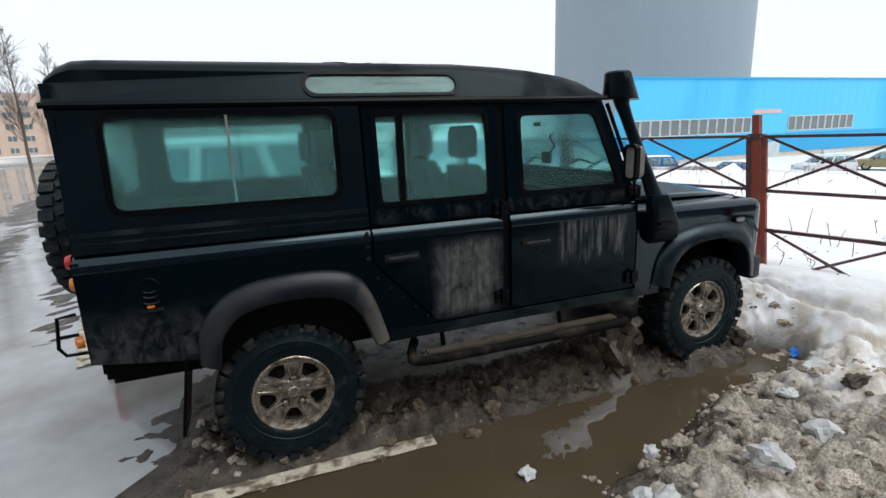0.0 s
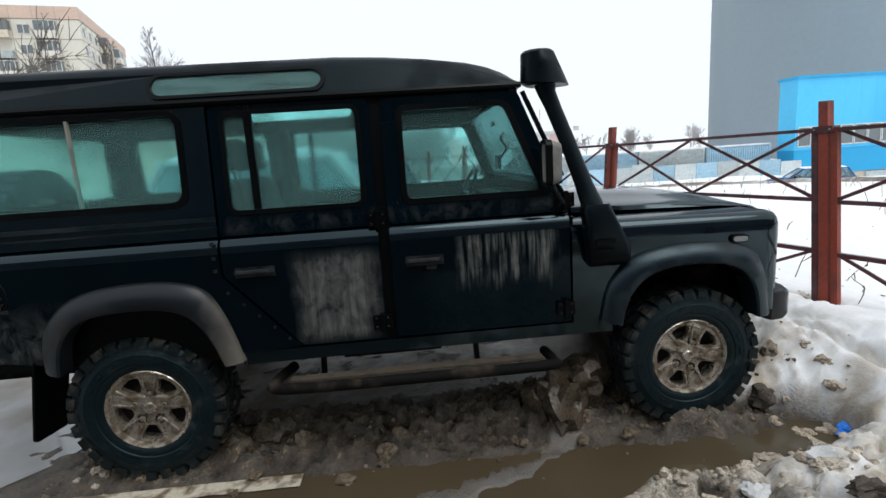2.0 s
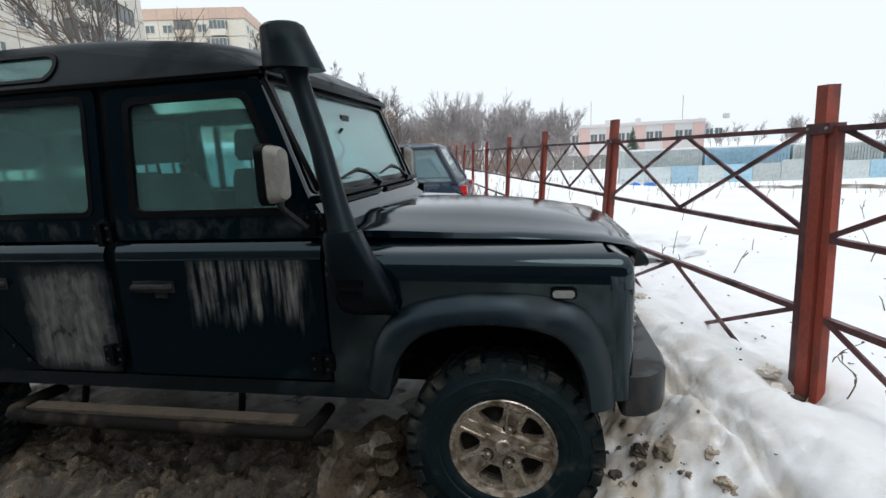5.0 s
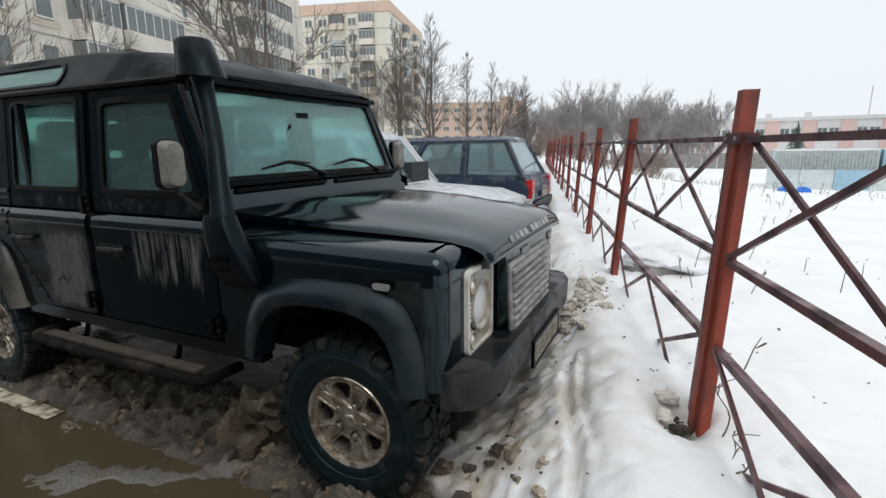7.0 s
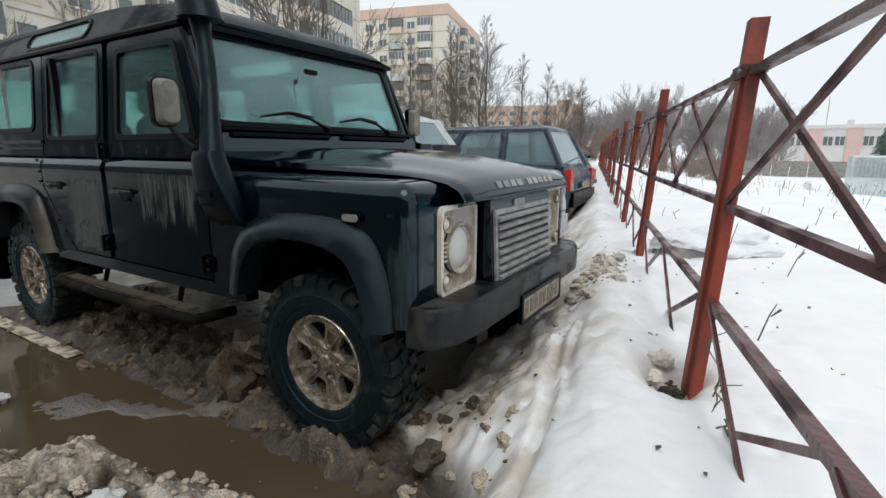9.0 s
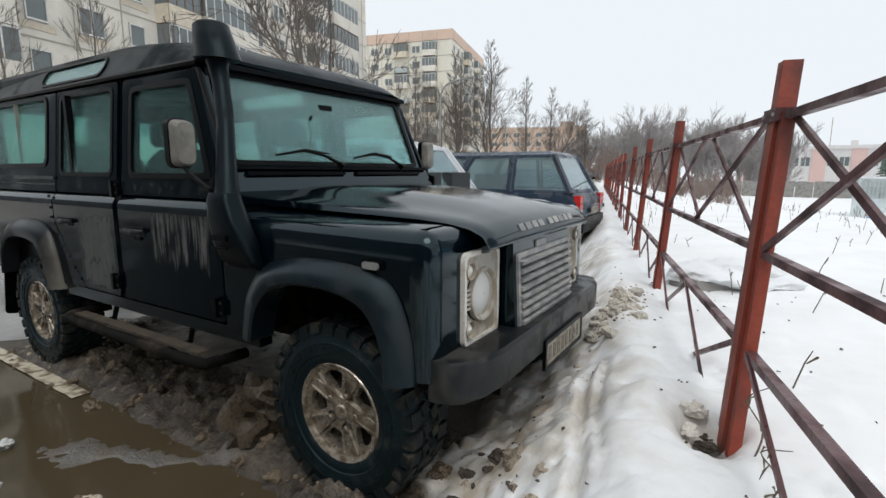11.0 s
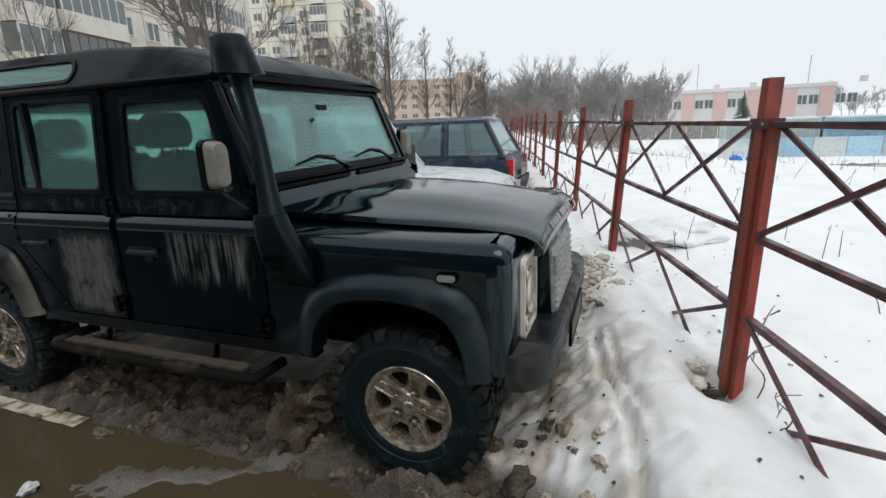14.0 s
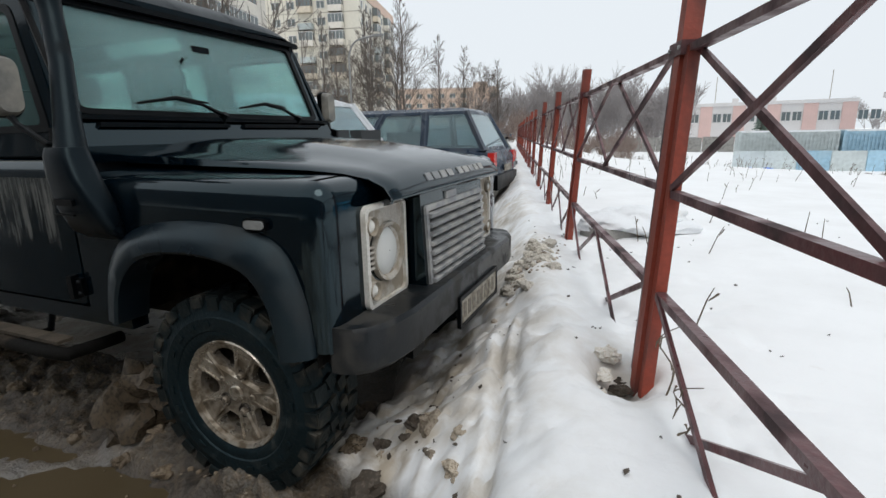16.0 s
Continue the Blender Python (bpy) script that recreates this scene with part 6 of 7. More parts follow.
def face(origin, along, out):
    """A local frame on a facade: x along it, y outwards, z up."""
    a, o = Vector(along).normalized(), Vector(out).normalized()
    return Matrix(((a.x, o.x, 0, origin[0]), (a.y, o.y, 0, origin[1]), (a.z, o.z, 1, origin[2]), (0, 0, 0, 1)))


def balcony_mesh(w, h, d, mat, glazed=True, wood=False):
    bm = bmesh.new()
    box(bm, -w / 2, w / 2, 0, d, -0.12, 0.0, mi=0)
    box(bm, -w / 2, w / 2, d - 0.06, d, 0.0, 1.05, mi=0)
    box(bm, -w / 2, -w / 2 + 0.06, 0, d, 0.0, 1.05, mi=0)
    box(bm, w / 2 - 0.06, w / 2, 0, d, 0.0, 1.05, mi=0)
    if glazed:
        box(bm, -w / 2 + 0.03, w / 2 - 0.03, d - 0.05, d - 0.02, 1.05, h - 0.1, mi=1)
        box(bm, -w / 2 + 0.02, -w / 2 + 0.05, 0, d - 0.05, 1.05, h - 0.1, mi=1)
        box(bm, w / 2 - 0.05, w / 2 - 0.02, 0, d - 0.05, 1.05, h - 0.1, mi=1)
        n = max(2, round(w / 0.8))
        for k in range(n + 1):
            x = -w / 2 + 0.03 + (w - 0.06) * k / n
            box(bm, x - 0.035, x + 0.035, d - 0.07, d + 0.01, 1.05, h - 0.1, mi=2)
        box(bm, -w / 2, w / 2, d - 0.07, d + 0.01, h - 0.16, h - 0.06, mi=2)
    return mesh_of(bm, mat, PANE, BROWN if wood else FRAME_WHITE)


def build_yellow_block():
    C = Vector((-51.4, 90.7, -0.5))
    f, d = Vector((-0.967, -0.255, 0)), Vector((-0.255, 0.967, 0))
    H, FL, N = 31.0, 3.2, 9
    b = empty("apartment_block", label="pale yellow nine-storey panel block with an orange parapet", category="building")
    m0 = Matrix(((f.x, d.x, 0, C.x), (f.y, d.y, 0, C.y), (0, 0, 1, C.z), (0, 0, 0, 1)))
    w = part("wall", boxes((0, 26, 0, 30, 0, H)), PANEL, b)
    w.matrix_basis = m0
    p = part("roof", boxes((-0.15, 26.15, -0.15, 30.15, H - 1.7, H + 0.3)), PARAPET, b, "orange parapet")
    p.matrix_basis = m0
    bm = bmesh.new()
    for k in range(1, N + 1):
        z = H - 1.7 - FL * (k - 1)
        box(bm, -0.04, 26, -0.04, 0.0, z - 0.07, z + 0.07)
        box(bm, -0.04, 0.0, -0.04, 30, z - 0.07, z + 0.07)
    for x in np.arange(3.2, 26, 3.2):
        box(bm, x - 0.05, x + 0.05, -0.04, 0.0, 0, H - 1.7)
        box(bm, x - 0.05, x + 0.05, -0.17, -0.15, H - 1.7, H + 0.3)
    for y in np.arange(3.3, 30, 3.3):
        box(bm, -0.04, 0.0, y - 0.05, y + 0.05, 0, H - 1.7)
    j = part("joints", bm, JOINT, b)
    j.matrix_basis = m0
    j["kind"] = "stuff"
    win = window_meshes(1.7, 1.5)
    win2 = window_meshes(1.3, 1.5, 0)
    bal = [balcony_mesh(3.0, 2.75, 1.1, PANEL_WHITE), balcony_mesh(3.0, 2.75, 1.1, PANEL_TAN, True, True), balcony_mesh(3.0, 2.75, 1.1, CONT_GREY, False)]
    rs = random.Random(8)
    ff = face(C, f, -d)
    fs = face(C, d, -f)
    for k in range(N):
        z = H - 1.7 - FL * (k + 1) + 1.55
        for x in (8.0, 14.4, 17.6, 20.8, 24.0):
            add_window(win, b, ff @ Matrix.Translation((x, 0, z)))
        put("balcony", rs.choice(bal), b, ff @ Matrix.Translation((4.8, 0, z - 1.45)))
        put("balcony", rs.choice(bal), b, ff @ Matrix.Translation((11.2, 0, z - 1.45)))
        for y in (1.7, 5.0, 8.2):
            add_window(win2, b, fs @ Matrix.Translation((y, 0, z)))
        for y in (11.6, 21.5):
            put("balcony", rs.choice(bal), b, fs @ Matrix.Translation((y, 0, z - 1.45)))
        for y in (15.0, 18.2, 25.0, 28.0):
            add_window(win2, b, fs @ Matrix.Translation((y, 0, z)))


def build_white_block():
    A, B = Vector((-25.5, 0.0, 0)), Vector((-38.0, 47.5, 0))
    d = (B - A).normalized()
    o = Vector((d.y, -d.x, 0))
    L, H, FL = (B - A).length, 27.0, 2.8
    b = empty("apartment_block", label="grey-white panel block with glazed balconies and bare creepers", category="building")
    ff = face(A, d, o)
    w = part("wall", boxes((0, L, -12, 0, 2.6, H)), PANEL_WHITE, b)
    w.matrix_basis = ff
    w2 = part("base_wall", boxes((0, L, -12, -0.08, -0.5, 2.6)), PANEL_TAN, b)
    w2.matrix_basis = ff
    bm = bmesh.new()
    for k in range(1, 10):
        box(bm, 0, L, 0, 0.03, 2.6 + FL * (k - 1) - 0.04, 2.6 + FL * (k - 1) + 0.04)
    for x in np.arange(3.0, L, 3.0):
        box(bm, x - 0.04, x + 0.04, 0, 0.03, 2.6, H)
    j = part("joints", bm, JOINT, b)
    j.matrix_basis = ff
    j["kind"] = "stuff"
    win, win2 = window_meshes(1.5, 1.5), window_meshes(1.1, 1.4, 0)
    bal = [balcony_mesh(5.6, 2.7, 1.4, PANEL_WHITE), balcony_mesh(5.6, 2.7, 1.4, PANEL_WHITE, True, True), balcony_mesh(5.6, 2.7, 1.4, PANEL_WHITE)]
    small = [balcony_mesh(2.9, 2.7, 1.1, PANEL_WHITE), balcony_mesh(2.9, 2.7, 1.1, PANEL_TAN, True, True)]
    surround = mesh_of(boxes((-0.95, 0.95, 0.0, 0.04, -1.15, -0.80)), PANEL_TAN)
    rs = random.Random(5)
    for k in range(9):
        z = FL * k + (1.3 if k == 0 else 1.35)
        x = 4.0
        while x < L - 2:
            u = (x - 4.0) % 18.0
            at = ff @ Matrix.Translation((x, -0.06 if k == 0 else 0, z))
            if u < 1:
                if k:
                    put("balcony", rs.choice(bal), b, ff @ Matrix.Translation((x + 1.4, 0, z - 1.45)))
                else:
                    add_window(win, b, at)
            elif u < 4:
                if not k:
                    add_window(win2, b, at)
            elif u < 13:
                add_window(win if int(u) % 2 else win2, b, at)
                put("panel_trim", surround, b, at)
            else:
                if k:
                    put("balcony", rs.choice(small), b, ff @ Matrix.Translation((x, 0, z - 1.45)))
                else:
                    add_window(win2, b, at)
            x += 3.0


def build_brick_house():
    A = Vector((-76.5, 175.5, -1.0))
    d = Vector((0.938, 0.346, 0)).normalized()
    o = Vector((d.y, -d.x, 0))
    b = empty("brick_building", label="low orange-tan brick building with a taller end block", category="building")
    ff = face(A, d, o)
    for nm, dims in (("wall", (-12, 19.4, -14, 0, 0, 18.9)), ("tower_wall", (19.4, 24.6, -16, 0.6, 0, 20.8)), ("stair_wall", (24.6, 28.8, -14, 0.1, 0, 19.2))):
        w = part(nm, boxes(dims), BRICK, b)
        w.matrix_basis = ff
    r = part("roof", boxes((-12.3, 19.3, -14.2, 0.3, 18.9, 19.2), (19.2, 24.8, -16.2, 0.9, 20.8, 21.1), (24.9, 29.1, -14.2, 0.4, 19.2, 19.5)), WHITEWASH, b)
    r.matrix_basis = ff
    win = window_meshes(2.2, 1.7)
    for k in range(5):
        for x in (-9.6, -5.4, -1.2, 3.0, 7.2, 11.4, 15.6):
            add_window(win, b, ff @ Matrix.Translation((x, 0, 2.6 + 3.4 * k)))
        add_window(win, b, ff @ Matrix.Translation((26.7, 0.1, 2.6 + 3.4 * k)))


def build_school():
    A, B = Vector((1, 127, -4.4)), Vector((41.5, 122, -4.4))
    d = (B - A).normalized()
    o = Vector((d.y, -d.x, 0))
    L = (B - A).length
    b = empty("school_building", label="long two-storey building in pale grey with salmon piers", category="building")
    ff = face(A, d, o)
    w = part("wall", boxes((0, L, -14, 0, -2, 10.4)), WHITEWASH, b)
    w.matrix_basis = ff
    r = part("roof", boxes((-0.3, L + 0.3, -14, 0.35, 10.4, 11.1)), WHITEWASH, b)
    r.matrix_basis = ff
    win = window_meshes(1.6, 1.9, 1)
    for x in np.arange(2.0, L - 1, 6.3):
        p = put("pier", mesh_of(boxes((-1.2, 1.2, -0.2, 0.25, 0, 10.4)), PINK), b, ff @ Matrix.Translation((x, 0, 0)))
        for dx in (2.2, 4.1):
            for z in (3.0, 7.9):
                add_window(win, b, ff @ Matrix.Translation((x + dx, 0.02, z)))
    w = part("end_wall", boxes((L, L + 0.2, -14, 0.2, 0, 10.4)), PINK, b)
    w.matrix_basis = ff
    for x in (9, 16, 37):
        a = part("aerial", tube(bmesh.new(), [(x, -5, 10.8), (x, -5, 17)], 0.08, 5), JOINT, b)
        a.matrix_basis = ff
    for x in (20, 27, 46):
        c = put("roof_vent", mesh_of(boxes((-0.6, 0.6, -4, -3, 11.0, 12.1)), WHITEWASH), b, ff @ Matrix.Translation((x, 0, 0)))


def build_hangar():
    A, B = Vector((36.4, 39.0, -3.7)), Vector((100, 39.6, -3.7))
    d = (B - A).normalized()
    o = Vector((d.y, -d.x, 0))
    L = (B - A).length
    b = empty("hangar", label="long bright blue sheet-metal hangar with a band of windows", category="building")
    ff = face(A, d, o)
    w = part("lower_wall", boxes((0, L, -2, 0, 1.7, 3.9)), HANGAR_DEEP, b)
    w.matrix_basis = ff
    w = part("upper_wall", boxes((-0.05, L, -2, 0.06, 3.9, 10.1)), HANGAR_BLUE, b)
    w.matrix_basis = ff
    r = part("roof", boxes((-0.2, L + 0.2, -2.2, 0.2, 10.1, 10.3)), HANGAR_DEEP, b)
    r.matrix_basis = ff
    bm = bmesh.new()
    for x in np.arange(1.5, L, 1.5):
        box(bm, x - 0.015, x + 0.015, 0.06, 0.068, 6.2, 10.1)
    s = part("sheet_seams", bm, HANGAR_BLUE, b)
    s.matrix_basis = ff
    s["kind"] = "stuff"
    win = window_meshes(1.25, 1.75, 0)
    for x0, n in ((0.8, 13), (24.5, 9), (44, 5)):
        for k in range(n):
            add_window(win, b, ff @ Matrix.Translation((x0 + 1.35 * k, 0.06, 5.05)))
    g = part("sign", boxes((18.0, 22.5, 0.07, 0.12, 6.3, 6.75)), PINK, b, "faded red lettering bar")
    g.matrix_basis = ff
    w = part("base_wall", boxes((0, L, -2, -0.1, -1.0, 1.7)), PANEL_TAN, b, "beige and grey base wall")
    w.matrix_basis = ff
    for x, h in ((9.0, 1.6), (21.0, 3.0), (33.0, 1.6)):
        g = put("gate", mesh_of(boxes((-1.9, 1.9, 0.0, 0.1, 0, h)), CONT_GREY), b, ff @ Matrix.Translation((x, 0, 0)))
    # tall round tank behind
    bm = bmesh.new()
    tube(bm, [(0, 0, -2), (0, 0, 40), (0, 0, 70)], 19.4, 64)
    t = empty("round_tank", Matrix.Translation((81.2, 86.0, 0)), label="huge grey round tank rising behind the hangar into mist", category="tower")
    part("shell", bm, TOWER, t, smooth=30)


def build_containers():
    rs = random.Random(3)
    A, d = Vector((13.4, 42.3, 0)), Vector((0.9995, -0.03, 0)).normalized()
    for k in range(4):
        for lv in range(1):
            p = A + d * (6.3 * k)
            z = ground_z(p.x, p.y)
            c = empty("container", Matrix.Translation((p.x, p.y, z)) @ Matrix.Rotation(math.atan2(d.y, d.x), 4, "Z"), label=("haze-paled blue" if k % 2 else "grey-green") + " steel shipping container standing in snow", category="container", group="containers beyond the field")
            mt = (CONT_GREY, CONT_BLUE, CONT_GREY, CONT_BLUE, CONT_BLUE, CONT_GREY)[k]
            part("body", boxes((-3.03, 3.03, -1.2, 1.2, 0.05, 2.6)), mt, c, bevel=0.02)
            bm = bmesh.new()
            for i in range(28):
                x = -2.9 + 0.215 * i
                box(bm, x - 0.05, x + 0.05, -1.24, -1.2, 0.2, 2.45)
            part("corrugation", bm, mt, c)["kind"] = "stuff"
            part("corner_post", boxes((-3.05, -2.9, -1.24, 1.24, 0, 2.65)), mt, c)
            part("corner_post", boxes((2.9, 3.05, -1.24, 1.24, 0, 2.65)), mt, c)
            part("snow_cap", boxes((-3.0, 3.0, -1.18, 1.18, 2.6, 2.72)), SNOW, c, "thin snow on top", bevel=0.04)
    for k in range(14):
        p = Vector((10.8 + 1.95 * k, 39.6 - 0.05 * k, 0))
        z = ground_z(p.x, p.y)
        mt = (CONT_GREY, CONT_GREY, CONT_BLUE, CONT_GREY, CONT_BLUE)[k % 5]
        bm = boxes((-0.96, 0.96, -0.02, 0.02, -0.3, 1.35))
        t = part("sheet_panel", bm, mt)
        t.matrix_basis = Matrix.Translation((p.x, p.y, z))
        tagged(t, ("haze-paled blue" if mt is CONT_BLUE else "grey-green") + " sheet-metal fence panel before the containers", "fence panel", "sheet fence")
    for x, y in ((10.7, 37.3), (11.7, 37.0)):
        bm = bmesh.new()
        revolve(bm, [(0.01, 0), (0.45, 0), (0.47, 0.05), (0.44, 0.4), (0.47, 0.75), (0.44, 1.1), (0.30, 1.35), (0.01, 1.4)], 20)
        t = part("water_barrel", bm, BLUE_BAG, None, smooth=40)
        t.matrix_basis = Matrix.Translation((x, y, ground_z(x, y) - 0.05)) @ Matrix.Scale(0.85, 4)
        tagged(t, "bright blue plastic barrel standing by the containers", "barrel", "blue barrels")
    for k in range(11):
        p = Vector((-1.5 + 1.86 * k, 72.9 - 0.09 * k, 0))
        z = ground_z(p.x, p.y)
        t = part("concrete_slab", boxes((-0.90, 0.90, -0.08, 0.08, -0.4, 1.9 + rs.uniform(-0.06, 0.06))), CONCRETE, None, bevel=0.02)
        t.matrix_basis = Matrix.Translation((p.x, p.y, z)) @ Matrix.Rotation(radians(-3), 4, "Z")
        tagged(t, "grey concrete wall slab beyond the snow field", "concrete slab", "slabs of the wall")
    # frozen brown rut across the field
    bm = bmesh.new()
    rings = []
    for k in range(70):
        v = 6 + 0.55 * k
        u = 11.2 + 0.5 * math.sin(0.31 * k) + rs.uniform(-0.15, 0.15)
        x, y = FX + DX * v + DY * u, FY + DY * v - DX * u
        z, w = ground_z(x, y), rs.uniform(0.15, 0.42)
        rings.append([(x + DY * a, y - DX * a, z + b) for a, b in ((-w - 0.2, -0.15), (-w, 0.05), (-0.3 * w, rs.uniform(0.05, 0.15)), (0.4 * w, rs.uniform(0.05, 0.13)), (w, 0.04), (w + 0.2, -0.15))])
    loft(bm, rings)
    tagged(part("frozen_rut", bm, material("frozen_rut_earth", (0.20, 0.165, 0.135), 0.85, dirt=(0.55, 0.54, 0.52), dirt_amount=0.45, scale=1.6, grain=20, bump=0.3)), "low ridge of brown frozen earth across the snow", "earth ridge", kind="structure")


def build_rear_wall():
    """An unseen long dark wall added behind the camera to darken the car's reflections."""
    m = material("dark_unseen_wall_grey", (0.15, 0.155, 0.165), 0.9, dirt=(0.10, 0.105, 0.115), dirt_amount=0.5, scale=0.4, grain=6, bump=0.1)
    tagged(part("unseen_wall", boxes((-120, 80, -36, -31, -1.5, 20)), m), "unseen plain dark wall added behind the camera", "wall", kind="structure")


build_rear_wall()
build_yellow_block()
build_white_block()
build_brick_house()
build_school()
build_hangar()
build_containers()


# ---------- trees ----------
def grow(bm_big, bm_fine, p, d, length, r, depth, rs, spread_a, up, thin=0.006):
    """One branch and, from it, its smaller ones."""
    n = 4 if depth > 1 else 3
    pts, dirs = [p], []
    q, dd = p.copy(), d.copy()
    for i in range(n):
        dd = (dd + Vector((rs.uniform(-1, 1), rs.uniform(-1, 1), rs.uniform(-0.6, 1) * up)) * 0.13).normalized()
        q = q + dd * (length / n)
        pts.append(q.copy())
        dirs.append(dd.copy())
    tip = max(r * (0.55 if depth else 0.3), thin * 0.6)
    radii = [r + (tip - r) * i / n for i in range(n + 1)]
    tube(bm_big if depth > 2 else bm_fine, pts, radii, 7 if depth > 2 else (4 if depth else 3), cap=False)
    if depth == 0:
        return
    kids = rs.randint(3, 5) if depth > 1 else rs.randint(4, 6)
    for k in range(kids):
        i = rs.randint(1, n) if k else n
        base = pts[i]
        ang = rs.uniform(0, 2 * math.pi)
        side = dirs[i - 1].orthogonal().normalized()
        side = Matrix.Rotation(ang, 3, dirs[i - 1]) @ side
        a = rs.uniform(0.35, 1.0) * spread_a
        nd = (dirs[i - 1] * math.cos(a) + side * math.sin(a) + Vector((0, 0, 0.18 * up))).normalized()
        grow(bm_big, bm_fine, base, nd, length * rs.uniform(0.55, 0.8), max(radii[i] * 0.62, thin), depth - 1, rs, spread_a, up, thin)


def build_tree(seed, height, r, label, depth=5, spread_a=0.75, up=1.0, stem=0.32, mat=None, lean=(0, 0), thin=0.009):
    rs = random.Random(seed)
    t = empty("tree", label=label, category="tree", group="bare trees")
    a, b = bmesh.new(), bmesh.new()
    grow(a, b, Vector((0, 0, -0.3)), Vector((lean[0], lean[1], 1)).normalized(), height * stem, r, depth, rs, spread_a, up, thin)
    part("trunk", a, mat or BARK, t)
    part("crown", b, mat or BARK, t, "bare twigs")
    return t


def build_leader_tree(seed, height, r, label, limbs, reach, thin, mat=None):
    """A slender tree: one stem to the top and rising side branches all along it."""
    rs = random.Random(seed)
    t = empty("tree", label=label, category="tree", group="bare trees")
    a, b = bmesh.new(), bmesh.new()
    stem = [Vector((0, 0, -0.3))]
    for k in range(8):
        stem.append(stem[-1] + Vector((rs.uniform(-0.03, 0.03) * height * 0.3, rs.uniform(-0.03, 0.03) * height * 0.3, height / 8)))
    tube(a, stem, [r * (1 - 0.9 * k / 8) + thin for k in range(9)], 7, cap=False)
    for k in range(limbs):
        f = 0.18 + 0.80 * k / limbs
        i = min(7, int(f * 8))
        p = stem[i].lerp(stem[i + 1], f * 8 - i)
        ang = rs.uniform(0, 2 * math.pi)
        d = Vector((math.cos(ang) * 0.75, math.sin(ang) * 0.75, rs.uniform(0.5, 1.2))).normalized()
        grow(b, b, p, d, height * reach * (1.05 - f) * rs.uniform(0.6, 1.2) + 0.25, max(r * 0.32 * (1 - f), thin), 2, rs, 0.6, 1.3, thin)
    part("trunk", a, mat or BARK, t)
    part("crown", b, mat or BARK, t, "bare twigs")
    return t


def place(t, x, y, k=1.0, rz=0.0):
    return Matrix.Translation((x, y, ground_z(x, y))) @ Matrix.Rotation(rz, 4, "Z") @ Matrix.Scale(k, 4)


broad = build_tree(3, 12.0, 0.20, "large bare broad-leaved tree before the white block", 5, 0.80, 0.9, 0.36, thin=0.013)
broad.matrix_basis = place(broad, -13.0, 14.6, 1.28, 0.6)
tall = build_leader_tree(12, 17.5, 0.20, "tall slender bare tree near the yellow block", 60, 0.17, 0.015)
tall.matrix_basis = place(tall, -24.5, 55.5, 1.0)
young = build_leader_tree(21, 8.5, 0.07, "thin young bare tree by the road", 34, 0.20, 0.008)
young.matrix_basis = place(young, -19.5, 12.0, 1.0)
for x, y, k, rz in ((-27.5, 52, 0.9, 1.0), (-22.5, 62, 0.8, 2.2), (-20.5, 66, 0.75, 3.6), (-31, 48, 0.85, 5.2), (-18.0, 75, 0.7, 0.3), (-30.0, 57, 0.95, 4.0)):
    copy_thing(tall, place(tall, x, y, k, rz))
for x, y, k, rz in ((-21.5, 6.0, 1.0, 1.0), (-17.5, 20.5, 0.9, 2.0), (-21.0, 31.0, 1.1, 3.0), (-24.0, 40.0, 1.3, 4.0), (-25.5, 45.0, 1.2, 5.0), (-22.5, 38.0, 1.1, 0.4), (-20.5, 8.8, 1.1, 4.4), (-22.0, 2.5, 1.2, 2.6)):
    copy_thing(young, place(young, x, y, k, rz))
for x, y, k, rz in ((-20.0, 46.0, 0.9, 2.0), (-19.5, 66.0, 0.8, 4.0)):
    copy_thing(broad, place(broad, x, y, k, rz))


def build_far_woods():
    rs = random.Random(77)
    bm = bmesh.new()
    junk = bm
    for k in range(120):
        deg = rs.uniform(87, 108) if k < 104 else rs.uniform(58, 73)
        a = radians(deg)
        dist = rs.uniform(78, 112) if k < 104 else rs.uniform(150, 180)
        x, y = 4 + dist * math.cos(a), -2 + dist * math.sin(a)
        hgt = rs.uniform(8.6, 12.4) + 3.4 * math.exp(-((deg - 97) / 4.0) ** 2) if k < 104 else rs.uniform(7, 10)
        grow(junk, junk, Vector((x, y, -2.0)), Vector((rs.uniform(-0.1, 0.1), 0, 1)).normalized(), hgt * 0.36, 0.13, 4, rs, 0.7, 1.0, 0.032)
    tagged(part("far_woods", bm, BARK_FAR), "line of bare trees beyond the field, haze put into their colour", "woods", kind="stuff")
    bm = bmesh.new()
    for k in range(130):
        a = radians(rs.uniform(91, 106))
        dist = rs.uniform(42, 70)
        x, y = 4 + dist * math.cos(a), -2 + dist * math.sin(a)
        grow(bm, bm, Vector((x, y, ground_z(x, y) - 0.1)), Vector((rs.uniform(-0.4, 0.4), rs.uniform(-0.4, 0.4), 1)).normalized(), rs.uniform(0.8, 1.5), 0.04, 3, rs, 0.8, 0.8, 0.014)
    tagged(part("scrub", bm, material("brown_scrub", (0.24, 0.185, 0.16), 0.95)), "brown leafless scrub behind the field", "scrub", kind="stuff")


build_far_woods()


